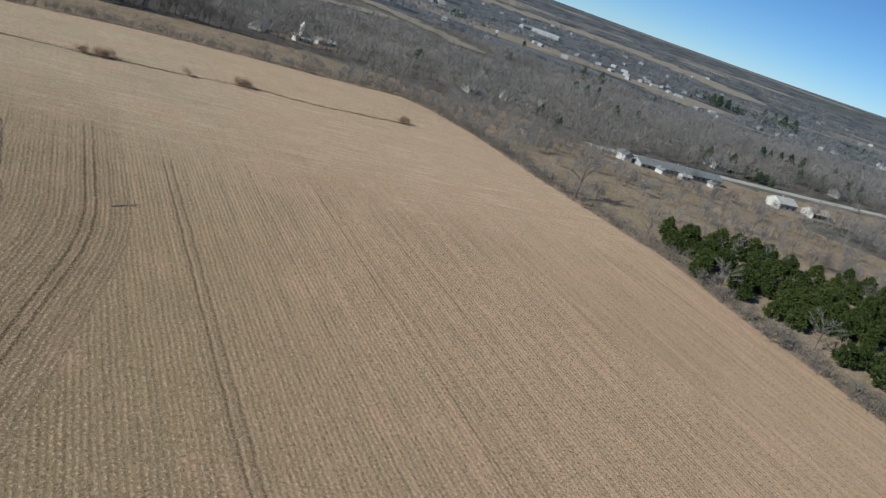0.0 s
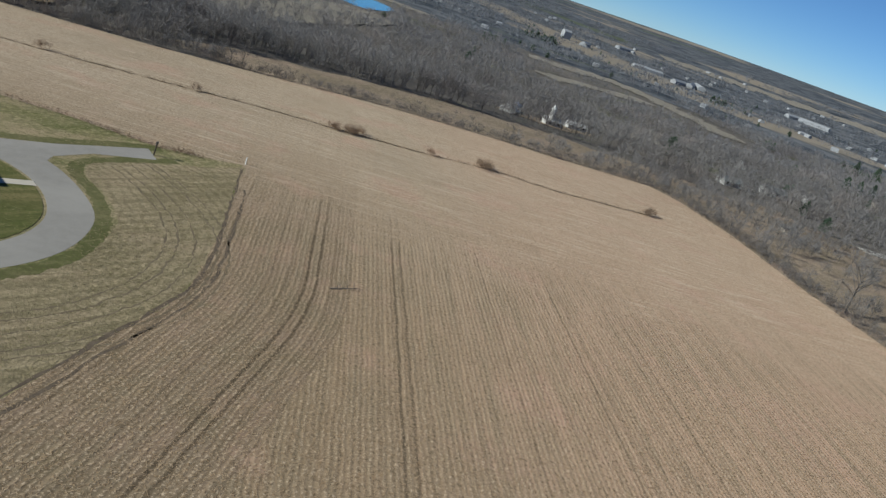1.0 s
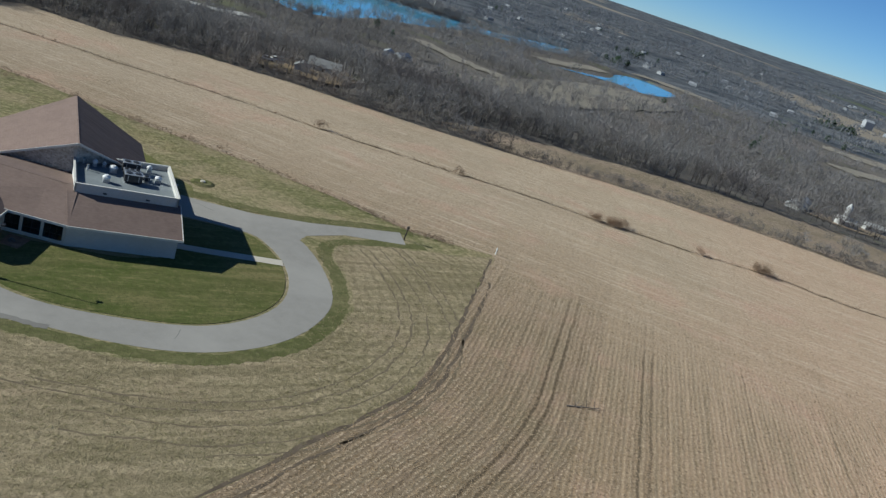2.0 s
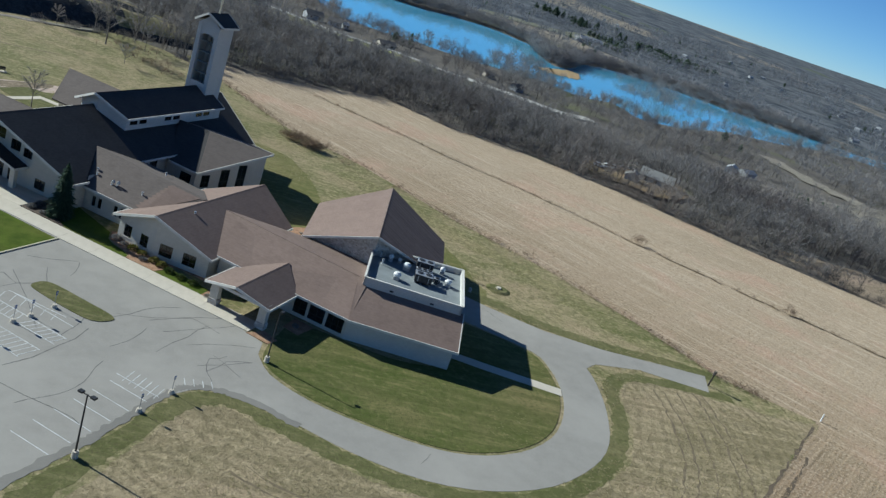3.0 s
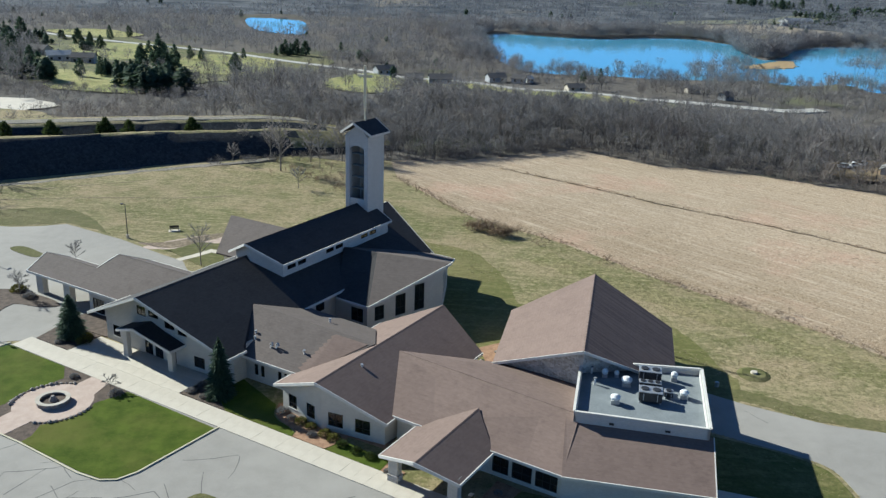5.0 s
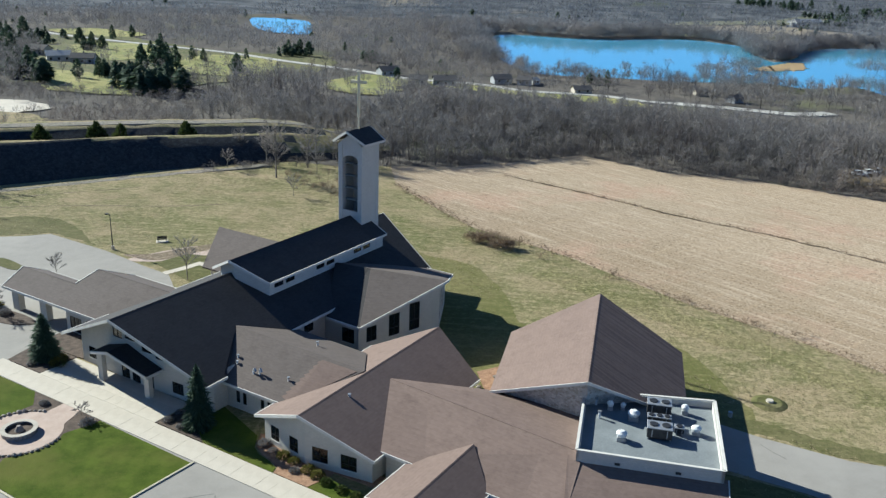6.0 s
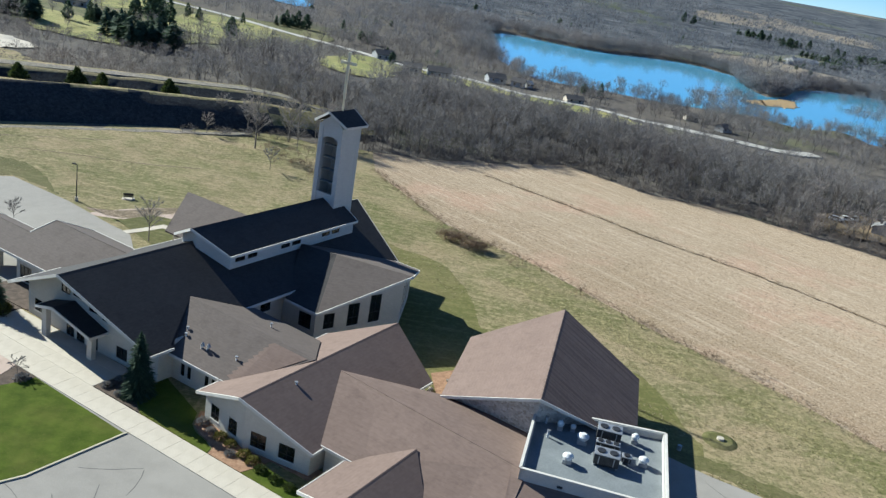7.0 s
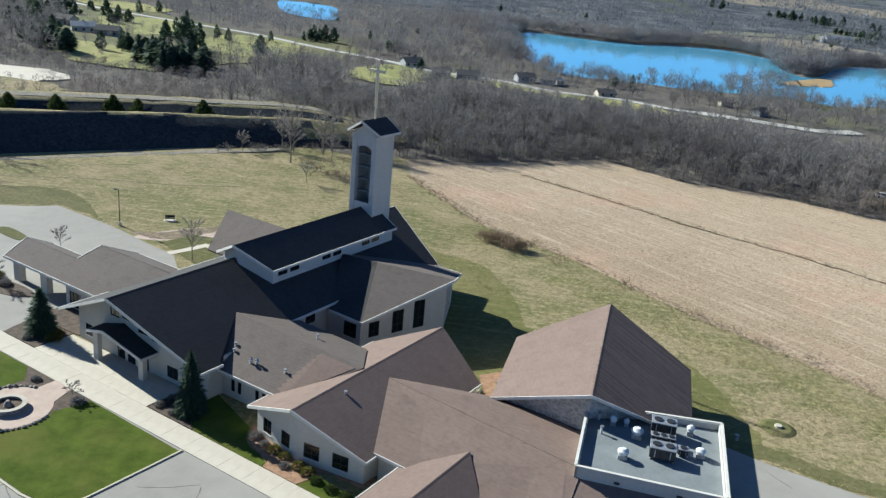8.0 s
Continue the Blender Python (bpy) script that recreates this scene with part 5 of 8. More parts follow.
trims("fascia", [((15.6, 0.2, 3.3), (15.6, 8.0, 5.75))], bend, WING)
wall_run((19.6, 9.8), (40.4, 9.8), 3.3, 3.3, "wall", holes=((12.6, 14.6, 0.5, 2.9), (15.0, 17.4, 0.5, 2.9), (17.8, 20.4, 0.5, 2.9)), name="long_wall")
wall_run((0, 0.9), (15.0, 1.0), 3.3, 3.3, "wall_pale", WING, name="end_wall")
wall_run((15.0, 1.0), (15.0, 22), 3.4, 5.0, "wall_pale", WING, name="end_wall", holes=((9.0, 10.2, 0.0, 2.2, "door"),))

bm = bmesh.new()
slab(bm, [(40.68, 9.02, 3.296), tuple(WING @ Vector((-0.4, 8.2, 5.84))), (39.0, 17.4, 6.09)], 0.2)
part("roof_valley", bm, "brown", church, "brown shingles where the roofs meet")

# flat-roofed block with a parapet
for p, q in (((0.5, 7.5), (15.1, 7.5)), ((15.1, 7.5), (15.1, 22.2)), ((15.1, 22.2), (0.5, 20.7)), ((0.5, 20.7), (0.5, 7.5))):
    wall = wall_run(p, q, 7.0, 7.0, "wall_pale", WING, name="parapet_wall")
    bm = bmesh.new()
    bar(bm, (*p, 7.04), (*q, 7.04), 0.30, 0.08)
    part("coping", put(bm, WING), "trim", wall, "white coping")
bm = bmesh.new()
prism(bm, [(x, y, 6.0) for x, y in ((0.8, 7.8), (14.8, 7.8), (14.8, 21.8), (0.8, 20.3))], [(x, y, 6.3) for x, y in ((0.8, 7.8), (14.8, 7.8), (14.8, 21.8), (0.8, 20.3))])
part("flat_roof", put(bm, WING), "membrane", church, "grey membrane flat roof with puddle stains")
for e in (4.4, 10.4):
    bm = bmesh.new()
    box(bm, e, e + 0.55, 7.34, 7.49, 5.95, 6.15)
    part("scupper", put(bm, WING), "dark_metal", church, "dark roof drain scupper")

# chapel with a stone gable
chapel = Gable(0.8, -10.8, 12.4, 17.2, 21.9, 44.9, 40.0, 9.8, 4.5, 4.5)
chapel.roof("brown_streaked", WING, "brown shingle chapel roof", back_trim=False, right_trim=False, left_trim=False, left_material="brown")
gable_walls(chapel, "wall", WING, 0.9, front_material="stone")

# drive-through porch
porch = Gable(28.0, 22.7, 32.7, 0.3, 1.7, 14.05, 9.05, 5.0, 3.3, 3.3)
porch.roof("brown", label="brown shingle roof of the drive-through porch", back_trim=False)
for pu, pv in ((24.0, 2.9), (31.6, 2.6), (24.0, 8.6)):
    bm = bmesh.new()
    box(bm, pu - 0.6, pu + 0.6, pv - 0.45, pv + 0.45, 0.9, 3.5, 0.03)
    pier = part("pier", bm, "wall", church, "cream block pier")
    bm = bmesh.new()
    box(bm, pu - 0.7, pu + 0.7, pv - 0.55, pv + 0.55, -0.1, 0.9, 0.05)
    part("pier_base", bm, "stone", pier, "stone pier base")
for a, b in (((23.4, 2.6), (32.4, 2.4)), ((23.5, 2.6), (23.5, 9)), ((32.0, 2.4), (32.0, 9))):
    bm = bmesh.new()
    bar(bm, (*a, 3.18), (*b, 3.18), 0.5, 0.42)
    part("beam", bm, "trim", church, "cream porch beam")

# canopy on the west side
west_front = [(-54.9, 17.5, 5.9), (-54.5, 13.4, 4.0), (-25.5, 13.4, 4.0), (-25.5, 20.8, 7.43), (-41.2, 20.8, 7.43), (-42.3, 17.5, 5.9)]
for label, ring in (("grey shingle roof over canopy and lobby", west_front),
                    ("grey shingle back slope of the canopy", [(-54.9, 17.5, 5.9), (-42.3, 17.5, 5.9), (-41.0, 21.6, 4.0), (-54.5, 21.6, 4.0)]),
                    ("grey shingle back slope of the lobby", [(-41.2, 20.8, 7.43), (-25.5, 20.8, 7.43), (-25.5, 28.2, 4.0), (-42.3, 28.2, 4.0)])):
    bm = bmesh.new()
    slab(bm, ring, 0.22)
    roof = part("roof_slope", bm, "grey_shingle", church, label)
    for a, b in ((0, 1), (1, 2), (4, 5)) if len(ring) == 6 else ((2, 3), (3, 0)):
        trims("fascia", [(ring[a], ring[b])], roof)
for a, b in (((-54.7, 17.5, 5.9), (-42.4, 17.5, 5.9)), ((-41.1, 20.8, 7.43), (-26, 20.8, 7.43))):
    bm = bmesh.new()
    bar(bm, (a[0], a[1], a[2] - 0.01), (b[0], b[1], b[2] - 0.01), 0.16, 0.04)
    part("ridge_cap", bm, "grey_shingle", roof)
for pu, pv in ((-53.2, 15.0), (-53.2, 21.0), (-46.4, 15.0)):
    bm = bmesh.new()
    box(bm, pu - 0.8, pu + 0.8, pv - 0.5, pv + 0.5, -0.1, 4.0, 0.04)
    part("pier", bm, "wall", church, "cream block pier")
wall_run((-40.5, 14.2), (-30.4, 14.2), 4.0, 4.0, "wall", holes=((0.8, 3.4, 0.2, 2.6), (4.4, 6.0, 0.2, 2.6)), name="lobby_wall")
wall_run((-40.6, 27.6), (-40.6, 20.8), 4.1, 7.2, "wall", name="lobby_wall")
wall_run((-40.6, 20.8), (-40.6, 14.5), 7.2, 4.25, "wall", name="lobby_wall")
wall_run((-30.6, 27.6), (-40.6, 27.6), 4.1, 4.1, "wall", name="lobby_wall")

# bell tower with louvred openings and a cross
TU, TV, TW = -16.95, 53.6, 2.35
tower = None
for sx, sy in ((-1, -1), (1, -1), (1, 1), (-1, 1)):
    bm = bmesh.new()
    cx, cy = TU + sx * (TW - 0.42), TV + sy * (TW - 0.42)
    box(bm, cx - 0.42, cx + 0.42, cy - 0.42, cy + 0.42, 4.0, 24.9, 0.03)
    pier = part("tower_pier", bm, "wall_pale", church, "pale block corner pier of the tower")
    tower = tower or pier
for sx in (-1, 1):
    bm = bmesh.new()
    box(bm, TU + sx * (TW - 0.08) - 0.06, TU + sx * (TW - 0.08) + 0.06, TV - TW + 0.84, TV + TW - 0.84, 4.0, 24.9)
    part("tower_side", bm, "wall_pale", church, "pale block tower side")
bm = bmesh.new()
box(bm, TU - TW + 0.84, TU + TW - 0.84, TV + TW - 0.5, TV + TW - 0.2, 4, 24.9)
part("tower_back", bm, "wall_pale", church)
bm = bmesh.new()
box(bm, TU - TW + 0.84, TU + TW - 0.84, TV - TW + 0.1, TV - TW + 0.5, 4, 14.0)
part("tower_front", bm, "wall_pale", church)
bm = bmesh.new()
arch = [(TU - TW + 0.84, 22.4)] + [(TU + 1.51 * math.sin(a), 22.4 + 0.75 * math.cos(a)) for a in np.linspace(-1.5, 1.5, 9)] + [(TU + TW - 0.84, 22.4), (TU + TW - 0.84, 25.2), (TU - TW + 0.84, 25.2)]
prism(bm, [(x, TV - TW + 0.12, z) for x, z in arch], [(x, TV - TW + 0.5, z) for x, z in arch])
part("arch_head", bm, "wall_pale", church, "arched head of the tower opening")
for k in range(4):
    bm = bmesh.new()
    box(bm, TU - TW + 0.8, TU + TW - 0.8, TV - TW + 0.7, TV - TW + 1.6, 15.6 + k * 2.0, 15.75 + k * 2.0)
    part("louvre", bm, "membrane", church, "grey louvre in the tower opening")
spire = Gable(TU, TU - 3.2, TU + 3.2, TV - 3.3, TV - 2.6, TV + 3.1, TV + 2.8, 27.2, 25.3, 25.3)
spire.roof("charcoal", label="charcoal gable roof of the tower")
bm = bmesh.new()
prism(bm, [(TU - TW, TV - TW + 0.05, 24.8), (TU + TW, TV - TW + 0.05, 24.8), (TU, TV - TW + 0.05, 26.7)], [(TU - TW, TV + TW - 0.05, 24.8), (TU + TW, TV + TW - 0.05, 24.8), (TU, TV + TW - 0.05, 26.7)])
part("tower_gable", bm, "wall_pale", church)
bm = bmesh.new()
tube(bm, (TU, TV, 26.8), (TU, TV, 29.0), 0.16, 0.13)
box(bm, TU - 0.21, TU + 0.21, TV - 0.16, TV + 0.16, 29.0, 36.3, 0.03)
box(bm, TU - 1.5, TU + 1.5, TV - 0.15, TV + 0.15, 34.4, 34.85, 0.03)
part("cross", bm, "gold", church, "tall slender pale gold cross")


# ---- roof plant, lamps and small things of the site ----
def on_wing(e, n, z, turn=0):
    return CHURCH @ WING @ pose(e, n, z, 0, 0, turn)


def rooftop_unit(m, wide, deep, high, fans, label):
    t = thing("rooftop_unit", m, label, "air unit", "rooftop units")
    bm = bmesh.new()
    box(bm, -wide / 2, wide / 2, -deep / 2, deep / 2, 0.25, high, 0.03)
    part("casing", bm, "dark_metal", t, "dark louvred casing")
    bm = bmesh.new()
    for x in (-wide / 2 + 0.1, wide / 2 - 0.2):
        box(bm, x, x + 0.12, -deep / 2 + 0.05, deep / 2 - 0.05, -0.02, 0.25)
    part("rails", bm, "metal", t)
    bm = bmesh.new()
    box(bm, -wide / 2 - 0.04, wide / 2 + 0.04, -deep / 2 - 0.04, deep / 2 + 0.04, high + 0.002, high + 0.10, 0.02)
    deck = part("top_deck", bm, "metal", t, "pale metal top deck")
    for k in range(fans):
        bm = bmesh.new()
        x = (k + 0.5) / fans * wide - wide / 2
        r = min(wide / fans, deep) * 0.36
        tube(bm, (x, 0, high + 0.09), (x, 0, high + 0.20), r, r, 14)
        part("fan_guard", bm, "dark_metal", deck, "dark round fan guard")
    for s in (-1, 1):
        bm = bmesh.new()
        box(bm, s * wide * 0.3 - 0.05, s * wide * 0.3 + 0.05, -deep / 2 - 0.03, -deep / 2 - 0.004, 0.35, high - 0.1)
        part("panel_rib", bm, "metal", t)
    return t


rooftop_unit(on_wing(8.8, 18.6, 6.3), 2.6, 1.7, 1.5, 2, "dark rooftop air unit with two fans")
rooftop_unit(on_wing(8.8, 13.6, 6.3), 2.6, 1.7, 1.35, 2, "dark rooftop air unit with two fans and a pale top")
rooftop_unit(on_wing(8.8, 16.3, 6.3), 2.5, 0.9, 1.0, 3, "low rooftop condenser with three fans")
rooftop_unit(on_wing(10.9, 14.9, 6.3), 0.95, 0.95, 0.8, 1, "small dark rooftop condenser unit")


def roof_fan(m, r, high):
    t = thing("roof_fan", m, "pale domed exhaust fan on the flat roof", "exhaust fan", "roof fans")
    bm = bmesh.new()
    box(bm, -r * 0.8, r * 0.8, -r * 0.8, r * 0.8, -0.02, high * 0.4, 0.02)
    part("kerb", bm, "metal", t)
    bm = bmesh.new()
    for z0, z1, a, b in ((0.4, 0.62, 0.75, 1.0), (0.62, 0.78, 1.0, 1.0), (0.78, 1.0, 1.0, 0.45)):
        tube(bm, (0, 0, high * z0), (0, 0, high * z1), r * a, r * b, 14)
    part("hood", bm, "post", t, "spun metal hood", smooth=False)


for e, n, r, h in ((6.1, 16.6, 0.85, 1.25), (4.9, 11.9, 0.75, 1.2), (12.7, 15.3, 0.7, 1.1), (11.7, 19.5, 0.55, 1.25), (3.5, 18.2, 0.5, 1.2), (4.9, 18.6, 0.42, 0.9)):
    roof_fan(on_wing(e, n, 6.3), r * 0.78, h * 0.95)


def vent_pipe(m, high, bent, label):
    t = thing("vent_pipe", m, label, "vent pipe", "vent pipes")
    bm = bmesh.new()
    tube(bm, (0, 0, -0.25), (0, 0, high), 0.12, 0.12, 8)
    part("pipe", bm, "post", t)
    bm = bmesh.new()
    if bent:
        tube(bm, (0, 0, high - 0.02), (0.3, -0.1, high + 0.28), 0.14, 0.14, 8)
        tube(bm, (0.28, -0.1, high + 0.27), (0.5, -0.2, high - 0.05), 0.14, 0.17, 8)
    else:
        tube(bm, (0, 0, high - 0.02), (0, 0, high + 0.12), 0.2, 0.2, 8)
    part("cap", bm, "metal", t)


for e, n in ((1.9, 18.8), (2.4, 15.9)):
    vent_pipe(on_wing(e, n, 6.3), 0.8, False, "thin white vent pipe on the flat roof")
for u, v, z, bent in ((-2.4, 12.9, 4.78, True), (-1.6, 13.1, 4.87, True), (-5.6, 13.4, 5.0, False), (-6.2, 14.2, 5.37, False), (0.5, 21.6, 6.18, False), (12.2, 13.0, 6.1, False), (2.6, 13.6, 5.1, False)):
    vent_pipe(CHURCH @ pose(u, v, z), 0.5 if bent else 0.28, bent, "small roof vent pipe through the shingles")


def parking_lamp(m, high, heads, label):
    t = thing("street_lamp", m, label, "street lamp", "car park lamps")
    bm = bmesh.new()
    tube(bm, (0, 0, -0.1), (0, 0, 0.75), 0.32, 0.30, 12)
    part("base", bm, "concrete", t, "round concrete base")
    bm = bmesh.new()
    tube(bm, (0, 0, 0.75), (0, 0, high), 0.10, 0.07, 8)
    part("pole", bm, "dark_metal", t)
    for s in heads:
        bm = bmesh.new()
        bar(bm, (0, 0, high - 0.1), (s * 0.55, 0, high - 0.05), 0.07, 0.07)
        box(bm, s * 0.45 if s > 0 else -1.0, 1.0 if s > 0 else -0.45, -0.22, 0.22, high - 0.12, high + 0.1, 0.03)
        part("head", bm, "dark_metal", t, "dark lamp head")


parking_lamp(pose(-14.8, 49.4, 0, 0, 0, -30), 6.9, (-1, 1), "dark twin-head car park lamp on a concrete base")
parking_lamp(pose(1.7, 74.0, 0.05, 0, 0, 60), 6.7, (1,), "dark car park lamp at the edge of the lawn")
parking_lamp(pose(*site(-64.8, 41.6), 0, 0, 0, 160), 6.8, (1,), "dark lamp beside the west car park")
parking_lamp(pose(-72.8, 119.6, 0.06, 0, 0, 150), 6.8, (1,), "dark lamp on a grass island")
parking_lamp(pose(-84, 146, 0, 0, 0, 100), 3.2, (1,), "short dark lamp in the west car park")


def stall_sign(m):
    t = thing("parking_sign", m, "blue accessible-parking sign on a post in a concrete foot", "sign", "parking signs")
    bm = bmesh.new()
    tube(bm, (0, 0, 0), (0, 0, 0.42), 0.34, 0.24, 10)
    part("foot", bm, "concrete", t, "tapered concrete foot")
    bm = bmesh.new()
    tube(bm, (0, 0, 0.4), (0, 0, 2.2), 0.035, 0.035, 6)
    part("post", bm, "metal", t)
    bm = bmesh.new()
    box(bm, -0.16, 0.16, -0.055, -0.037, 1.72, 2.18)
    plate_ob = part("plate", bm, "blue_sign", t, "blue sign plate")
    bm = bmesh.new()
    box(bm, -0.09, 0.09, -0.064, -0.0555, 1.86, 2.08)
    part("symbol", bm, "paint", plate_ob, "white symbol shape")


for x, y in ((-28.7, 67.1), (-26.6, 70.9), (-25.3, 72.9), (-23.6, 76.1), (-10.7, 58.5), (-8.1, 63.1)):
    stall_sign(pose(x, y, 0.02, 0, 0, 60))

# fountain
fountain = thing("fountain", pose(FC[0], FC[1], 0.11), "round stone fountain basin, dry inside", "fountain")
bm = bmesh.new()
n = 28
for k in range(n):
    a0, a1 = 2 * math.pi * k / n, 2 * math.pi * (k + 1) / n - 0.02
    ring = [(r * math.cos(a), r * math.sin(a)) for r, a in ((1.6, a0), (1.95, a0), (1.95, a1), (1.6, a1))]
    plate(bm, ring, -0.02, 0.50)
part("basin_wall", bm, "rock", fountain, "ring of grey stone blocks", kind="stuff")
bm = bmesh.new()
for k in range(n):
    a0, a1 = 2 * math.pi * k / n, 2 * math.pi * (k + 1) / n
    plate(bm, [(r * math.cos(a), r * math.sin(a)) for r, a in ((1.5, a0), (2.05, a0), (2.05, a1), (1.5, a1))], 0.502, 0.60)
part("rim", bm, "siding_tan", fountain, "pale rim")
bm = bmesh.new()
tube(bm, (0, 0, -0.01), (0, 0, 0.28), 1.59, 1.59, 28)
part("soil", bm, "mulch", fountain, "dark dry bed inside")
bm = bmesh.new()
for z0, z1, a, b in ((0.28, 0.6, 0.55, 0.4), (0.6, 0.9, 0.4, 0.22)):
    tube(bm, (0, 0, z0), (0, 0, z1), a, b, 9)
part("stone_heap", bm, "rock", fountain, "rough centre stones")

rng = random.Random(5)


def rock(x, y, z, r):
    bm = bmesh.new()
    bmesh.ops.create_icosphere(bm, subdivisions=1, radius=r)
    for v in bm.verts:
        v.co *= rng.uniform(0.75, 1.2)
        v.co.z *= 0.7
    bmesh.ops.translate(bm, verts=bm.verts, vec=(0, 0, r * 0.25))
    ob = link_mesh("edging_stone", bm, "rock")
    ob.matrix_basis = pose(x, y, z, 0, 0, rng.uniform(0, 360))
    return tagged(ob, "rough grey-brown edging stone round the court", "stone", "edging stones")


for k in range(54):
    a = 2 * math.pi * k / 54
    d = math.degrees(a)
    u, v = -20.4 + 5.0 * math.cos(a), -6.9 + 5.0 * math.sin(a)
    if 112 < d < 225 or d < 22 or d > 296:
        x, y = site(u, v)
        rock(x, y, 0.09, rng.uniform(0.2, 0.36))
for k in range(16):
    x, y = site(rng.uniform(16, 24), rng.uniform(30, 41))
    if not inside(*(lambda p: (p.x, p.y))(CHURCH.inverted() @ Vector((x, y, 0))), [(3, 5), (20.4, 7), (20.4, 30), (10.8, 34.8)]):
        rock(x, y, 0.06, rng.uniform(0.25, 0.5))

# west bench and marker
bench = thing("bench", pose(-58.5, 168.5, 0, 0, 0, 20), "dark bench on a white slab in the grass", "bench")
bm = bmesh.new()
box(bm, -1.1, 1.1, -0.7, 0.7, -0.1, 0.1, 0.02)
part("slab", bm, "concrete", bench, "white concrete slab")
bm = bmesh.new()
box(bm, -0.9, 0.9, -0.25, 0.25, 0.5, 0.58, 0.01)
part("seat", bm, "dark_metal", bench)
bm = bmesh.new()
box(bm, -0.9, 0.9, 0.22, 0.28, 0.62, 1.05, 0.01)
part("backrest", bm, "dark_metal", bench)
for s in (-0.75, 0.75):
    bm = bmesh.new()
    box(bm, s - 0.04, s + 0.04, -0.22, 0.27, 0.1, 0.5)
    part("leg", bm, "dark_metal", bench)

# low round mound with a cover behind the church
mound = thing("cover_mound", pose(41.2, 116.6, 0), "low green mound with a pale round cover", "cover")
bm = bmesh.new()
tube(bm, (0, 0, -0.1), (0, 0, 0.25), 2.6, 1.6, 20)
part("mound", bm, "verge", mound, "ring of greener grass")
bm = bmesh.new()
tube(bm, (0, 0, 0.2), (0, 0, 0.5), 0.5, 0.45, 12)
part("cover", bm, "concrete", mound, "pale round cover")
bollard = thing("bollard", pose(35.0, 112.4, 0), "small pale vent bollard in the shade by the wall", "bollard")
bm = bmesh.new()
tube(bm, (0, 0, -0.1), (0, 0, 0.7), 0.28, 0.28, 10)
part("body", bm, "metal", bollard)

# marker at the tip of the drive
marker = thing("marker_post", pose(75.0, 97.2, 0, 4, 3, 20), "leaning weathered post with a pale top at the drive's end", "post")
bm = bmesh.new()
tube(bm, (0, 0, -0.2), (0, 0, 2.6), 0.16, 0.12, 7)
part("shaft", bm, "bark_dark", marker)
bm = bmesh.new()
box(bm, -0.5, 0.3, -0.06, 0.06, 2.2, 2.9, 0.02)
part("board", bm, "wood", marker, "pale board")
hydrant = thing("field_marker", pose(95, 93.4, 0), "short white field marker", "marker")
bm = bmesh.new()
tube(bm, (0, 0, -0.1), (0, 0, 1.5), 0.12, 0.12, 7)
part("stake", bm, "post", hydrant)
branch = thing("fallen_branch", pose(70.5, 40.9, 0.1), "long bare fallen branch lying on the stubble", "branch")
bm = bmesh.new()
tube(bm, (0, 0, 0), (2.6, -0.9, 0.15), 0.10, 0.08, 6)
tube(bm, (2.5, -0.9, 0.15), (5.4, -1.6, 0.2), 0.08, 0.03, 6)
tube(bm, (1.2, -0.4, 0.08), (3.0, 0.5, 0.3), 0.05, 0.02, 5)
part("stem", bm, "wood", branch)
for x0, y0, x1, y1, z1 in ((1.2, -0.4, 1.9, 0.4, 0.6), (2.9, -1.0, 3.4, -0.1, 1.0), (3.6, -1.2, 4.3, -2.0, 0.5), (4.2, -1.3, 4.6, -0.6, 0.9)):
    bm = bmesh.new()
    tube(bm, (x0, y0, 0.15), (x1, y1, z1), 0.07, 0.03, 5)
    part("limb", bm, "bark_dark", branch)


# ---- trees ----
def tri_mesh(name, verts, faces, materials, index=None):
    me = bpy.data.meshes.new(name)
    verts, faces = np.asarray(verts, np.float32), np.asarray(faces, np.int32)
    me.vertices.add(len(verts))
    me.vertices.foreach_set("co", verts.ravel())
    me.loops.add(faces.size)
    me.loops.foreach_set("vertex_index", faces.ravel())
    me.polygons.add(len(faces))
    me.polygons.foreach_set("loop_start", np.arange(0, faces.size, 3, dtype=np.int32))
    for m in materials:
        me.materials.append(M[m])
    if index is not None:
        me.polygons.foreach_set("material_index", np.asarray(index, np.int32))
    me.update(calc_edges=True)
    return me


class Twigs:
    """Triangles of a bare tree: stems as three-sided spikes, twigs as thin slivers."""

    def __init__(self, seed):
        self.r, self.v, self.f, self.k = random.Random(seed), [], [], []

    def spike(self, a, b, ra, rb, kind=0):
        d = (b - a).normalized()
        s = d.cross(Vector((0.3, 0.9, 0.2))).normalized()
        t = d.cross(s)
        n = len(self.v)
        for c, rad in ((a, ra), (b, rb)):
            for j in range(3):
                g = j * 2.094
                self.v.append(c + (s * math.cos(g) + t * math.sin(g)) * rad)
        for j in range(3):
            i, o = n + j, n + (j + 1) % 3
            self.f += [(i, o, o + 3), (i, o + 3, i + 3)]
            self.k += [kind, kind]

    def sliver(self, a, b, w, kind=1):
        d = b - a
        s = d.cross(Vector((self.r.uniform(-1, 1), self.r.uniform(-1, 1), self.r.uniform(-1, 1))))
        s = s.normalized() * w if s.length > 1e-5 else Vector((w, 0, 0))
        n = len(self.v)
        self.v += [a - s, a + s, b]
        self.f.append((n, n + 1, n + 2))
        self.k.append(kind)


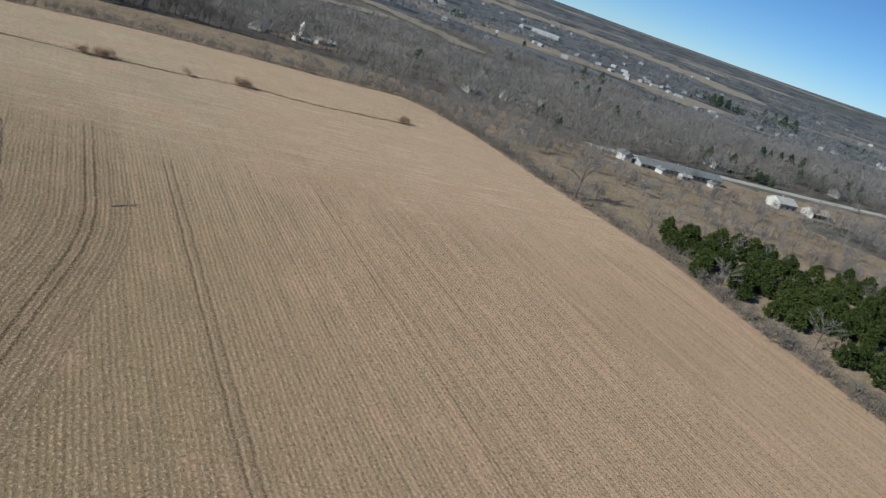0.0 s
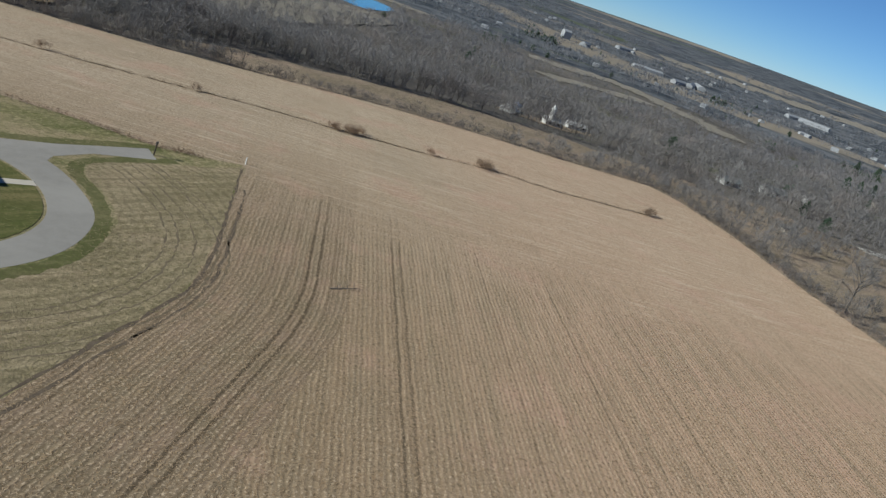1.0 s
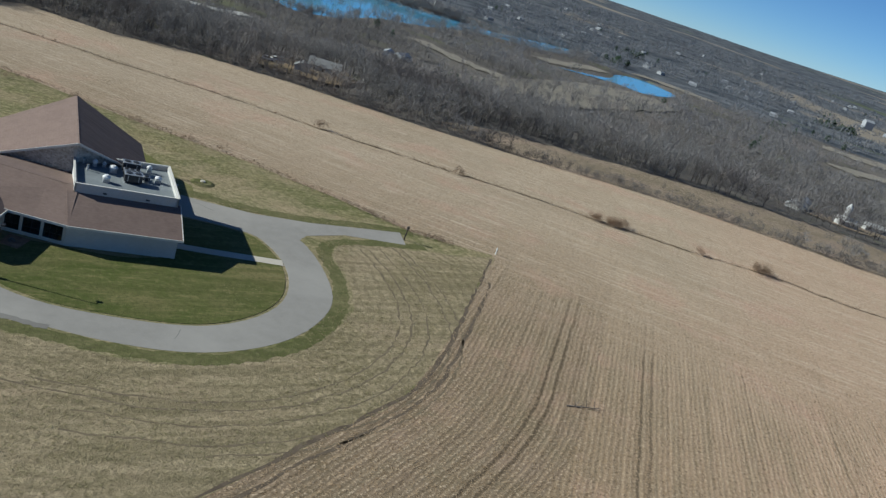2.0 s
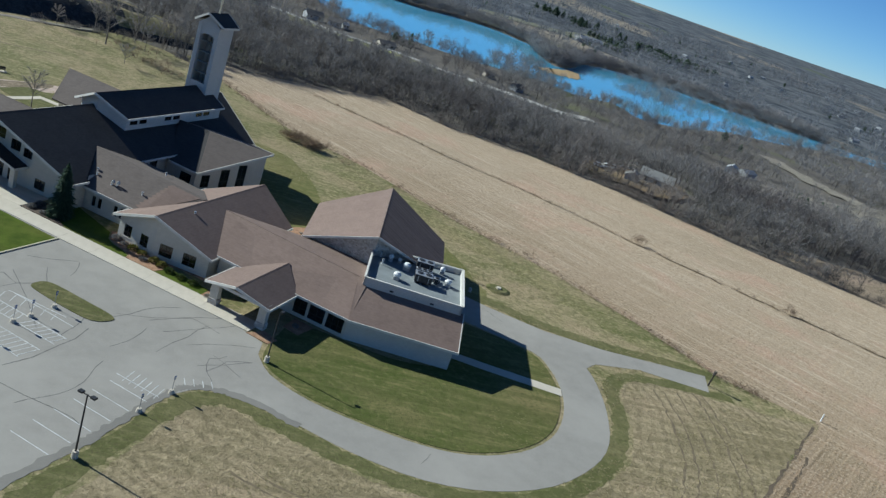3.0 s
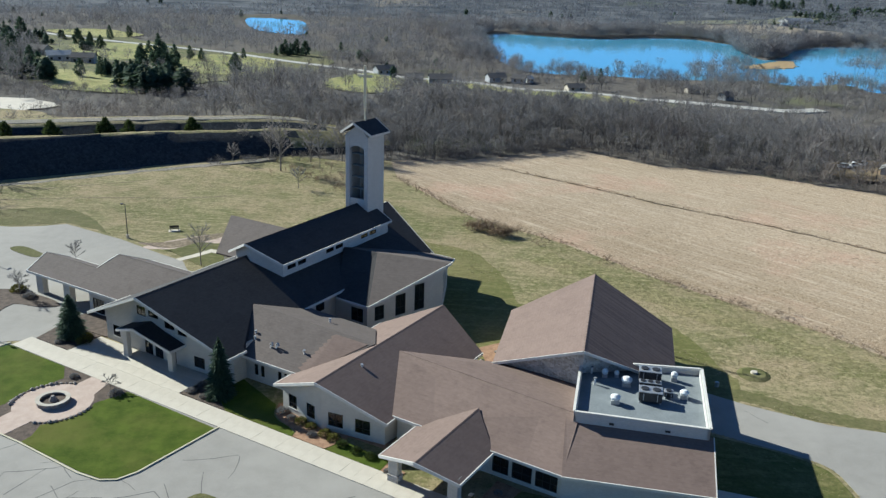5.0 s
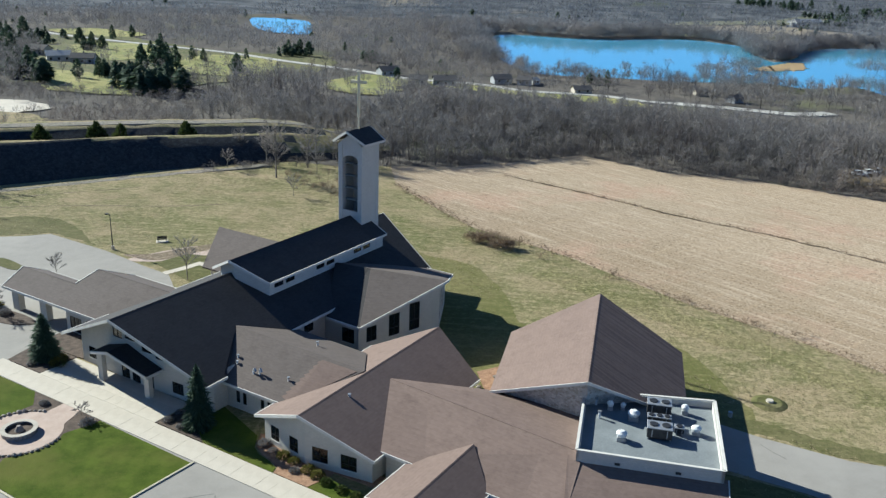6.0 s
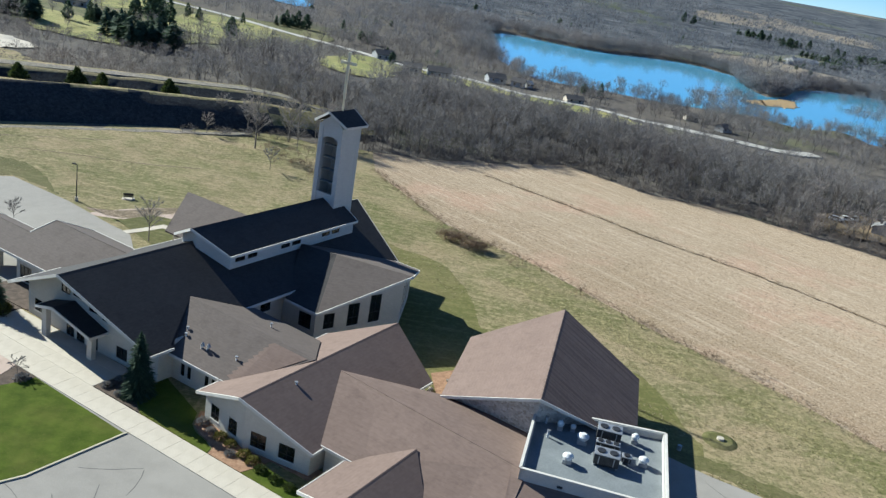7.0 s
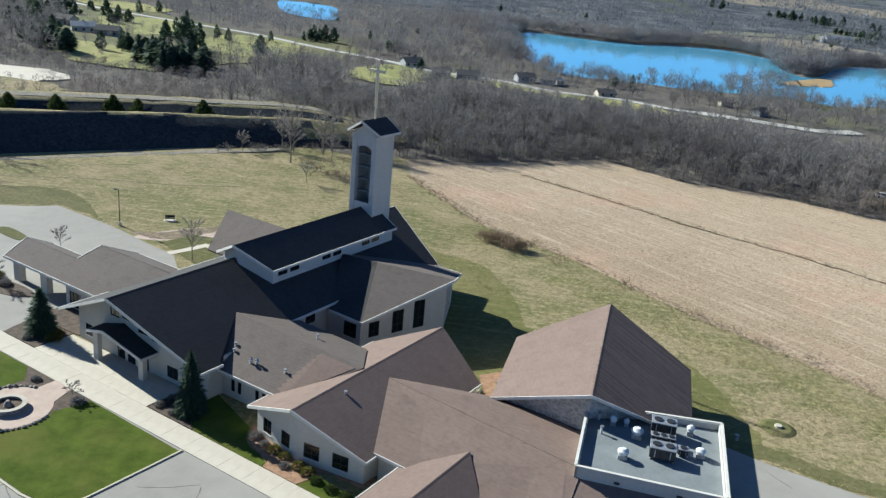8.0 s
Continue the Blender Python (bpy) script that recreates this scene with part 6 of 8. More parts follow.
def bare_tree(seed, high, spread, limbs=9, twigs=22, wide=0.055, marks=None):
    t = Twigs(seed)
    r = t.r
    fork = high * r.uniform(0.22, 0.36)
    top = Vector((r.uniform(-0.6, 0.6), r.uniform(-0.6, 0.6), high * 0.86))
    t.spike(Vector((0, 0, -0.4)), Vector((0, 0, fork)), high * 0.018, high * 0.013)
    t.spike(Vector((0, 0, fork)), top, high * 0.013, high * 0.003)
    for i in range(limbs):
        if marks is not None:
            marks.append((len(t.v), len(t.f)))
        g = i * 2.4 + r.uniform(-0.4, 0.4)
        h0 = fork + (high * 0.45) * i / limbs
        lean = r.uniform(0.55, 1.0) * (1 - 0.35 * i / limbs)
        a = Vector((0, 0, h0))
        e = Vector((math.cos(g) * spread * lean, math.sin(g) * spread * lean, h0 + high * r.uniform(0.18, 0.42)))
        e.z = min(e.z, high * 0.98)
        mid = a.lerp(e, 0.5) + Vector((r.uniform(-0.3, 0.3), r.uniform(-0.3, 0.3), 0.25))
        t.spike(a, mid, high * 0.008, high * 0.0055)
        t.spike(mid, e, high * 0.0055, high * 0.002)
        for j in range(twigs):
            q = r.random() ** 0.7
            o = mid.lerp(e, q) if r.random() < 0.72 else a.lerp(mid, 0.3 + 0.7 * q)
            d = Vector((math.cos(g) + r.uniform(-1.1, 1.1), math.sin(g) + r.uniform(-1.1, 1.1), r.uniform(0.0, 1.5))).normalized()
            p = o + d * r.uniform(0.10, 0.22) * high * 0.8
            t.sliver(o, p, wide * r.uniform(0.7, 1.3))
            if r.random() < 0.6:
                c = o.lerp(p, 0.5)
                t.sliver(c, c + Vector((r.uniform(-1, 1), r.uniform(-1, 1), r.uniform(0.1, 1.2))).normalized() * high * 0.09, wide * 0.8)
    return np.array([tuple(v) for v in t.v], np.float32), np.array(t.f, np.int32), np.array(t.k, np.int32)


def light_tree(seed, high, spread, count=60, wide=0.16, stems=4):
    """A lighter build for woods further off: a trunk, a few steep limbs and a broom of fine rising twigs."""
    t = Twigs(seed)
    r = t.r
    t.spike(Vector((0, 0, -0.5)), Vector((r.uniform(-0.4, 0.4), r.uniform(-0.4, 0.4), high * 0.78)), high * 0.014, high * 0.003)
    tips = []
    for j in range(stems):
        g = j * 2.4 + r.uniform(-0.5, 0.5)
        a = Vector((0, 0, high * r.uniform(0.16, 0.4)))
        e = Vector((math.cos(g) * spread * r.uniform(0.4, 0.75), math.sin(g) * spread * r.uniform(0.4, 0.75), high * r.uniform(0.66, 0.9)))
        t.spike(a, e, high * 0.007, high * 0.002)
        tips.append((a, e))
    for j in range(count):
        g, q = r.uniform(0, 6.283), r.random() ** 0.6
        lift = r.random()
        rim = spread * q * (0.55 + 0.45 * math.sin(math.pi * min(1.0, 0.25 + 0.75 * lift)))
        o = Vector((math.cos(g) * rim * 0.7, math.sin(g) * rim * 0.7, high * (0.22 + 0.5 * lift)))
        top = high * (0.5 + 0.5 * lift) * (1.0 - 0.22 * q * q)
        e = Vector((math.cos(g) * rim * 1.12, math.sin(g) * rim * 1.12, max(top, o.z + high * 0.1)))
        e += Vector((r.uniform(-1, 1), r.uniform(-1, 1), r.uniform(-0.6, 0.6))) * high * 0.05
        if j % 2:
            o = o.lerp(e, 0.5)
            e = o + Vector((r.uniform(-1, 1), r.uniform(-1, 1), r.uniform(-0.2, 0.9))).normalized() * high * r.uniform(0.12, 0.24)
        t.sliver(o, e, wide * r.uniform(0.5, 1.4))
    return np.array([tuple(v) for v in t.v], np.float32), np.array(t.f, np.int32), np.array(t.k, np.int32)


def evergreen(seed, high, spread, count=150, full=False):
    """A far needle tree: a trunk and layers of drooping dark sprays; an old full one is round-headed."""
    t = Twigs(seed)
    r = t.r
    t.spike(Vector((0, 0, -0.5)), Vector((0, 0, high * 0.95)), high * 0.02, high * 0.004)
    for j in range(count):
        q, g = r.random() ** 0.8, r.uniform(0, 6.283)
        rad = spread * (math.sin(math.pi * (0.12 + 0.86 * q)) ** 0.6 if full else (1 - q) ** 0.55) * r.uniform(0.6 if full else 0.75, 1.1) + 0.15
        z = high * (0.08 + 0.9 * q)
        o = Vector((math.cos(g) * rad * 0.25, math.sin(g) * rad * 0.25, z + high * 0.03))
        e = Vector((math.cos(g) * rad, math.sin(g) * rad, z - high * 0.03))
        s = Vector((-math.sin(g), math.cos(g), r.uniform(-0.6, 0.6))) * ((0.15 if full else 0.24) * rad + 0.15)
        n = len(t.v)
        t.v += [o - s, o + s, e]
        t.f.append((n, n + 1, n + 2))
        t.k.append(1)
    return np.array([tuple(v) for v in t.v], np.float32), np.array(t.f, np.int32), np.array(t.k, np.int32)


def plant(name, spots, kinds, materials, label, seed):
    """Many trees joined into one mesh of kind stuff. spots: x, y, scale."""
    g = np.random.RandomState(seed)
    vs, fs, ks, n = [], [], [], 0
    for x, y, s in spots:
        v, f, k = kinds[g.randint(len(kinds))]
        a = g.uniform(0, 6.283)
        c, d = math.cos(a) * s, math.sin(a) * s
        w = np.empty_like(v)
        w[:, 0] = v[:, 0] * c - v[:, 1] * d + x
        w[:, 1] = v[:, 0] * d + v[:, 1] * c + y
        w[:, 2] = v[:, 2] * s * g.uniform(0.88, 1.15) + land(x, y)
        vs.append(w)
        fs.append(f + n)
        ks.append(k)
        n += len(v)
    ob = new(name, tri_mesh(name, np.concatenate(vs), np.concatenate(fs), materials, np.concatenate(ks)))
    return tagged(ob, label, "woods", kind="stuff")


ROADS = [
    ([(-377, 737), (-329, 706), (-276, 676), (-228, 651), (-180, 629), (-132, 598), (-97, 578), (-70, 562), (-44, 540), (-13, 532), (6, 522), (19, 510), (32, 505), (58, 503), (73, 497), (88, 487), (104, 484)], 6.5, "far_road"),
    ([(104, 484), (118, 480), (130, 478), (144, 473), (160, 469), (172, 472), (184, 478)], 10, "far_road"),
    ([(384, 20), (414, -3), (474, -49), (595, -148), (760, -290)], 9, "far_road"),
]
CLEAR = [
    (smooth_ring([(-215, 400), (-140, 350), (-120, 430), (-100, 520), (-110, 640), (-190, 640), (-330, 740), (-340, 660), (-260, 520)], 3), "golf"),
    (smooth_ring([(-208, 420), (-171, 412), (-150, 400), (-128, 362), (-150, 352), (-180, 366)], 3), "fairway"),
    (smooth_ring([(-296, 650), (-249, 668), (-222, 619), (-222, 525), (-246, 520), (-268, 575)], 3), "fairway"),
    (smooth_ring([(-166, 480), (-134, 470), (-126, 545), (-146, 606), (-192, 610), (-194, 563)], 3), "fairway"),
    (smooth_ring([(-340, 776), (-282, 742), (-300, 712), (-368, 740)], 3), "fairway"),
    (smooth_ring([(-84, 500), (-72, 424), (-58, 408), (-44, 412), (-44, 470), (-46, 525), (-72, 553)], 3), "fairway"),
    (smooth_ring([(-215, 318), (-160, 318), (-150, 298), (-160, 288), (-215, 280)], 3), "lot"),
    (smooth_ring([(106, 262), (114, 280), (150, 284), (150, 262), (130, 246), (116, 252)], 3), "yard"),
    (smooth_ring([(-60, 545), (20, 515), (70, 500), (90, 470), (60, 470), (20, 488), (-60, 525)], 3), "verge"),
    (smooth_ring([(360, 210), (400, 205), (420, 180), (370, 178)], 3), "farm"),
    (smooth_ring([(480, 210), (560, 250), (620, 215), (520, 170)], 3), "pale"),
    (smooth_ring([(240, 420), (330, 440), (520, 540), (620, 560), (600, 500), (430, 420), (320, 380)], 3), "pale"),
    (smooth_ring([(215, 1085), (300, 1140), (365, 1180), (430, 1190), (500, 1290), (520, 1420), (460, 1380), (400, 1270), (320, 1215), (260, 1180)], 3), "far_green"),
    (smooth_ring([(-230, 282), (-160, 287), (-143, 284), (-130, 273), (-150, 262), (-230, 235)], 3), "hayfield"),
    (smooth_ring([(360, 40), (410, 0), (470, -60), (600, -170), (560, -200), (430, -90), (340, 0)], 3), "roadside"),
]


STRIPS = [
    ([(849, 506), (874, 473), (927, 446), (927, 389), (897, 337), (864, 287), (814, 235)], 44, "pale_field"),
    ([(2080, 900), (2140, 810), (2200, 700), (2240, 600), (2300, 460), (2340, 350), (2280, 230), (2200, 80), (2060, -20)], 150, "pale_field"),
    ([(1200, 78), (1300, 50), (1410, 15)], 90, "pale_field"),
    ([(700, 392), (758, 382), (800, 360), (850, 350)], 34, "pale_field"),
    ([(357, 560), (360, 508), (375, 469), (392, 439), (398, 409)], 20, "pale_field"),
    ([(555, 650), (612, 668), (680, 690)], 26, "pale_field"),
    ([(800, 750), (815, 700), (830, 650)], 40, "pale_field"),
]
TOWN = [(1472, 271), (1431, 222), (1363, 186), (1500, 186), (1313, 150), (1550, 215), (1379, 139), (1372, 116), (1426, 109), (1347, 314), (942, 64), (1334, 72), (1330, 300), (1390, 165), (268, 449), (277, 447)]


def by_line(x, y, pts, reach):
    for (x0, y0), (x1, y1) in zip(pts, pts[1:]):
        dx, dy = x1 - x0, y1 - y0
        t = min(max(((x - x0) * dx + (y - y0) * dy) / (dx * dx + dy * dy), 0), 1)
        if math.hypot(x - x0 - t * dx, y - y0 - t * dy) < reach:
            return True
    return False


def open_view(x, y):
    """Open strips, houses and ponds, with the low ground on their near side."""
    if y < 0.2 * x and x < 600:
        return False
    for k in (1.0, 1.05, 1.1):
        a, b = x * k, y * k
        if any(by_line(a, b, pts, w * 0.5 + 4) for pts, w, _ in STRIPS) or any(math.hypot(a - p, b - q) < 24 for p, q in TOWN) or inside(a, b, POND):
            return True
    return False


def near_road(x, y, wide=4.0):
    for pts, w, _ in ROADS:
        for (x0, y0), (x1, y1) in zip(pts, pts[1:]):
            dx, dy = x1 - x0, y1 - y0
            t = min(max(((x - x0) * dx + (y - y0) * dy) / (dx * dx + dy * dy), 0), 1)
            if math.hypot(x - x0 - t * dx, y - y0 - t * dy) < w * 0.5 + wide:
                return True
    return False


def off_ring(x, y, ring):
    return min(math.hypot(x - a, y - b) for a, b in ring)


LAKE_HOUSES = [(-22, 520), (12, 546), (26, 538), (-37, 518), (54, 512)]
BIG_SHEDS = [(1457, 638, 60, 12, 5), (1423, 559, 40, 12, 5), (1480, 560, 90, 14, 5), (1518, 560, 60, 14, 5), (1740, 441, 46, 12, 5), (1742, 402, 60, 14, 5), (1454, 820, 16, 14, 13), (1458, 776, 40, 14, 5), (1800, 865, 60, 14, 5)]
EDGE = smooth_ring(FIELD_EDGE, 6, False)
FIELD = FIELD_NEAR + FIELD_EDGE
BERM = [(-230, 120), (-170, 165), (-135, 184), (-109, 199), (-83, 217), (-66, 228), (-54, 237), (-42, 245), (-28, 256), (-40, 285), (-130, 262), (-230, 210)]


def scatter(x0, x1, y0, y1, gap, seed, keep):
    r = random.Random(seed)
    out = []
    y = y0
    while y < y1:
        x = x0
        while x < x1:
            px, py = x + r.uniform(-0.5, 0.5) * gap, y + r.uniform(-0.5, 0.5) * gap
            s = keep(px, py, r)
            if s:
                out.append((px, py, s))
            x += gap
        y += gap
    return out


def open_ground(x, y):
    return inside(x, y, FIELD) or inside(x, y, MEADOW) or inside(x, y, SCRUB) or inside(x, y, BERM)


def seen_side(x, y):
    """The part of the land that lies within the flight's sweep."""
    a = math.degrees(math.atan2(y + 45, x + 30))
    return -30 < a < 128


def keep_near(x, y, r):
    if not seen_side(x, y) or open_ground(x, y) or any(inside(x, y, c) for c, _ in CLEAR) or near_road(x, y):
        return 0
    d = off_ring(x, y, EDGE)
    if d > 75 or (x > 255 and y < 110):
        return 0
    return r.uniform(0.55, 0.85) if d < 9 else r.uniform(0.75, 1.2)


def keep_mid(x, y, r):
    if not seen_side(x, y) or open_ground(x, y) or any(inside(x, y, w) for w in WATERS) or near_road(x, y) or math.hypot(x, y) > 1020:
        return 0
    for c, kind in CLEAR:
        if inside(x, y, c):
            return 0 if r.random() > (0.6 if kind == "pale" else 0.12 if kind in ("golf", "fairway") else 0.05) else r.uniform(0.5, 0.9)
    if off_ring(x, y, EDGE) < 72 and not (x > 255 and y < 110):
        return 0
    shore = off_ring(x, y, LAKE) if 380 < y < 960 and -80 < x < 860 else 999
    if y > 380 and (near_road(x, y + 30, 26) or any(math.hypot(x - a, y + 18 - b) < 24 for a, b in LAKE_HOUSES)):
        return 0 if r.random() > 0.8 else r.uniform(0.4, 0.8)
    if y > 320 and near_road(x, y + 78, 40):
        return 0 if r.random() > 0.75 else r.uniform(0.5, 0.7)
    if any(inside(x + dx, y + dy, FAR_POND) for dx, dy in ((0, 16), (4, 36))) or open_view(x, y):
        return 0 if r.random() > 0.06 else r.uniform(0.3, 0.6)
    if shore < 75 and y < 0.33 * x + 640:
        clump = noise.noise(Vector((x * 0.03, y * 0.03, 7.0)))
        return 0 if r.random() > 0.85 + clump else r.uniform(0.5, 0.9) + 0.4 * max(clump, 0)
    if any(inside(x * k, y * k, c) for k in (1.06, 1.12, 1.18) for c, kind in CLEAR if kind == "fairway"):
        return 0 if r.random() > 0.7 else r.uniform(0.3, 0.5)
    if -230 < x < -100 and 262 < y < 356:
        return 0 if r.random() > 0.9 else r.uniform(0.35, 0.62)
    lump = noise.noise(Vector((x * 0.011, y * 0.011, 3.0)))
    if lump < -0.42:
        return 0 if r.random() > 0.5 else r.uniform(0.5, 0.8)
    return r.uniform(0.7, 1.2)


NEAR_KINDS = [light_tree(100 + k, 8.4 + 0.6 * k, 2.9 + 0.25 * k, 156, 0.053, 8) for k in range(3)] + [bare_tree(110 + k, 9.2 + 0.6 * k, 3.3 + 0.25 * k, 11, 16, 0.05) for k in range(3)]
MID_KINDS = [light_tree(200 + k, 9.0 + 0.8 * k, 3.9 + 0.3 * k, 108, 0.088, 4) for k in range(6)]
FAR_KINDS = [light_tree(300 + k, 9.0 + 1.0 * k, 5.0 + 0.5 * k, 72, 0.16, 1) for k in range(5)]
near_spots = scatter(-70, 330, 90, 370, 4.2, 21, keep_near)
HORIZON_KINDS = [light_tree(350 + k, 10.0 + 1.2 * k, 8.6 + 0.9 * k, 40, 0.35, 0) for k in range(5)]
mid_spots = scatter(-330, 720, -230, 640, 8.2, 22, lambda x, y, r: keep_mid(x, y, r) if math.hypot(x, y) < 640 else 0)
far_spots = scatter(-520, 1020, -330, 1020, 11.3, 23, lambda x, y, r: keep_mid(x, y, r) if math.hypot(x, y) >= 640 else 0)


r = random.Random(29)
for (x0, y0), (x1, y1) in zip(LAKE, LAKE[1:] + LAKE[:1]):
    mx, my = (x0 + x1) / 2, (y0 + y1) / 2
    if my < 0.33 * mx + 640:
        for _ in range(int(math.hypot(x1 - x0, y1 - y0) * 0.8)):
            t, off = r.random(), r.uniform(2, 44) if mx > 20 else r.uniform(-20, 20)
            x, y = x0 + (x1 - x0) * t - (r.uniform(4, 40) if mx < 20 else 0), y0 + (y1 - y0) * t - off
            if noise.noise(Vector((x * 0.04, y * 0.04, 7.0))) > -0.05 and not near_road(x, y, 5):
                mid_spots.append((x, y, r.uniform(0.45, 0.95)))
        continue
    for _ in range(int(math.hypot(x1 - x0, y1 - y0) * 1.9)):
        t, off = r.random(), 32 * r.random() ** 1.5
        far_spots.append((x0 + (x1 - x0) * t + r.uniform(-4, 4) - (off if mx < 20 else 0), y0 + (y1 - y0) * t + off, r.uniform(0.7, 1.25) if off > 8 else r.uniform(0.3, 0.8)))
for _ in range(60):
    far_spots.append((r.gauss(240, 9), r.uniform(758, 840), r.uniform(0.7, 1.1)))
# trees standing in the flooded margins: x, y, how many, spread
for x, y, n, wide in ((156, 625, 34, 12), (180, 635, 30, 11), (191, 674, 18, 9), (361, 810, 60, 22), (390, 842, 40, 18), (281, 674, 16, 9), (322, 684, 34, 16), (342, 723, 26, 16), (59, 613, 10, 8), (107, 607, 10, 8), (-6, 742, 30, 6), (-2, 674, 26, 8), (6, 903, 26, 6), (469, 781, 60, 30), (586, 801, 60, 34)):
    for _ in range(n):
        far_spots.append((r.gauss(x, wide), r.gauss(y, wide * 1.6), r.uniform(0.5, 0.95)))


def keep_horizon(x, y, r):
    d = math.hypot(x, y)
    if not 1010 < d < 2600 or not seen_side(x, y):
        return 0
    if open_view(x, y) or any(inside(x, y, c) and r.random() > (0.2 if kind == "far_green" else 0) for c, kind in CLEAR) or any(math.hypot(x + 40 - a, y + 16 - b) < 65 for a, b, *_ in BIG_SHEDS):
        return 0
    if d > 1800 and r.random() < 0.4:
        return 0
    return r.uniform(0.8, 1.4) * (1.25 if d > 1800 else 1.0) if noise.noise(Vector((x * 0.004, y * 0.004, 9.0))) > -0.28 else 0


horizon_spots = scatter(-1500, 2500, -900, 2500, 26.4, 24, keep_horizon)
plant("woods_edge", near_spots, NEAR_KINDS, ["trunk", "twig"], "bare grey-brown trees at the edge of the stubble field", 1)
plant("woods", mid_spots, MID_KINDS, ["trunk", "twig"], "bare grey-brown spring woods", 2)
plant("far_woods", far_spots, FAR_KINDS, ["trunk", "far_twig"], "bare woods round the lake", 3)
plant("horizon_woods", horizon_spots, HORIZON_KINDS, ["trunk", "hazy_horizon_twig"], "far bare woods towards the horizon, haze in their colour", 4)

# dark evergreens among the bare woods, in stands and singly
DARK_STANDS = [(982, 152, 14, 16), (955, 131, 10, 14), (1624, 49, 22, 26), (1660, 24, 22, 26), (1500, -20, 30, 30), (1480, -70, 30, 30), (1540, -96, 26, 26), (1487, -196, 24, 30), (740, -130, 12, 14), (634, -105, 14, 14), (600, -90, 9, 12), (513, -58, 7, 8), (546, -1, 8, 10), (493, 86, 6, 5), (880, 215, 10, 9), (482, 1684, 26, 32), (532, 1612, 24, 30), (451, 1190, 20, 24), (634, 1465, 30, 40), (494, 1361, 20, 26), (505, 1300, 22, 28), (617, 1479, 24, 34), (611, 1360, 24, 32), (700, 1400, 22, 40), (-140, 372, 6, 8), (-134, 384, 6, 9), (-176, 410, 7, 5), (-235, 444, 10, 14), (-255, 470, 12, 16), (-300, 560, 20, 26), (-215, 408, 8, 9), (-340, 640, 24, 28), (-334, 690, 14, 20), (-160, 412, 10, 11), (-145, 400, 8, 9), (-135, 632, 8, 8), (-79, 620, 6, 5), (-200, 548, 8, 9), (-268, 604, 6, 7), (300, 400, 5, 14), (70, 560, 4, 10), (1045, 1008, 16, 26), (820, 815, 10, 18), (1180, 700, 20, 40), (1300, 420, 16, 30), (840, 560, 12, 24)]
g = random.Random(63)
dark_spots = []
for x, y, n, spread in DARK_STANDS:
    for _ in range(n):
        dark_spots.append((x + g.gauss(0, spread * 0.5), y + g.gauss(0, spread * 0.5), g.uniform(0.55, 1.0) * (1.35 if math.hypot(x, y) > 1100 else 1.0)))
for x, y, n, spread in ((-139, 362, 6, 9), (-130, 368, 6, 9), (-150, 374, 3, 7), (-187, 378, 4, 5), (-200, 384, 4, 8)):
    for _ in range(n):
        dark_spots.append((x + g.gauss(0, spread * 0.5), y + g.gauss(0, spread * 0.5), g.uniform(0.9, 1.3)))
while len(dark_spots) < 900:
    a, d = radians(g.uniform(-22, 122)), 500 + 1900 * g.random() ** 0.8
    x, y = d * math.cos(a), d * math.sin(a)
    if noise.noise(Vector((x * 0.006, y * 0.006, 2.0))) > 0.22 and not any(inside(x, y, w) for w in WATERS) and not open_view(x, y):
        dark_spots.append((x, y, g.uniform(0.5, 1.0)))
plant("evergreens", dark_spots, [evergreen(700 + k, 8.0 + k, 3.4 + 0.4 * k) for k in range(2)] + [evergreen(710 + k, 7.4 + k, 3.7 + 0.4 * k, 240, True) for k in range(3)], ["trunk", "spruce"], "dark evergreens among the bare woods", 9)

# brush along the wood's edge, the hedge line and the scrub
BRUSH_KINDS = [light_tree(400 + k, 2.2 + 0.3 * k, 1.5, 34, 0.05) for k in range(4)]
rng = random.Random(8)
brush, mid_brush = [], []
for (x0, y0), (x1, y1) in zip(EDGE, EDGE[1:]):
    for _ in range(int(math.hypot(x1 - x0, y1 - y0) / 0.8)):
        t = rng.random()
        brush.append((x0 + (x1 - x0) * t + rng.uniform(-2.5, 2.5), y0 + (y1 - y0) * t + rng.uniform(-2.5, 2.5), rng.uniform(0.5, 1.3)))
    for _ in range(int(math.hypot(x1 - x0, y1 - y0) / 0.36)):
        t = rng.random()
        x, y = x0 + (x1 - x0) * t + rng.uniform(-6, 6), y0 + (y1 - y0) * t + rng.uniform(-6, 6)
        if not inside(x, y, FIELD):
            brush.append((x, y, rng.uniform(0.7, 1.7)))
for x, y, s in near_spots:
    if rng.random() < 0.35:
        brush.append((x + rng.uniform(-2, 2), y + rng.uniform(-2, 2), rng.uniform(0.6, 1.5)))
for _ in range(1500):
    x, y = rng.uniform(130, 420), rng.uniform(-220, 225)
    if inside(x, y, SCRUB):
        brush.append((x, y, rng.uniform(0.3, 1.0) if rng.random() < 0.85 else rng.uniform(1.2, 2.0)))
for x, y, n, s in ((-67, 225, 9, 1.2), (-60, 229, 12, 1.6), (-54, 233, 14, 1.6), (-47, 238, 16, 2.0), (-41, 243, 14, 2.0), (-36, 240, 10, 2.4), (-31, 232, 10, 2.4)):
    for _ in range(n):
        brush.append((x + rng.gauss(0, s), y + rng.gauss(0, s), rng.uniform(0.5, 1.1)))
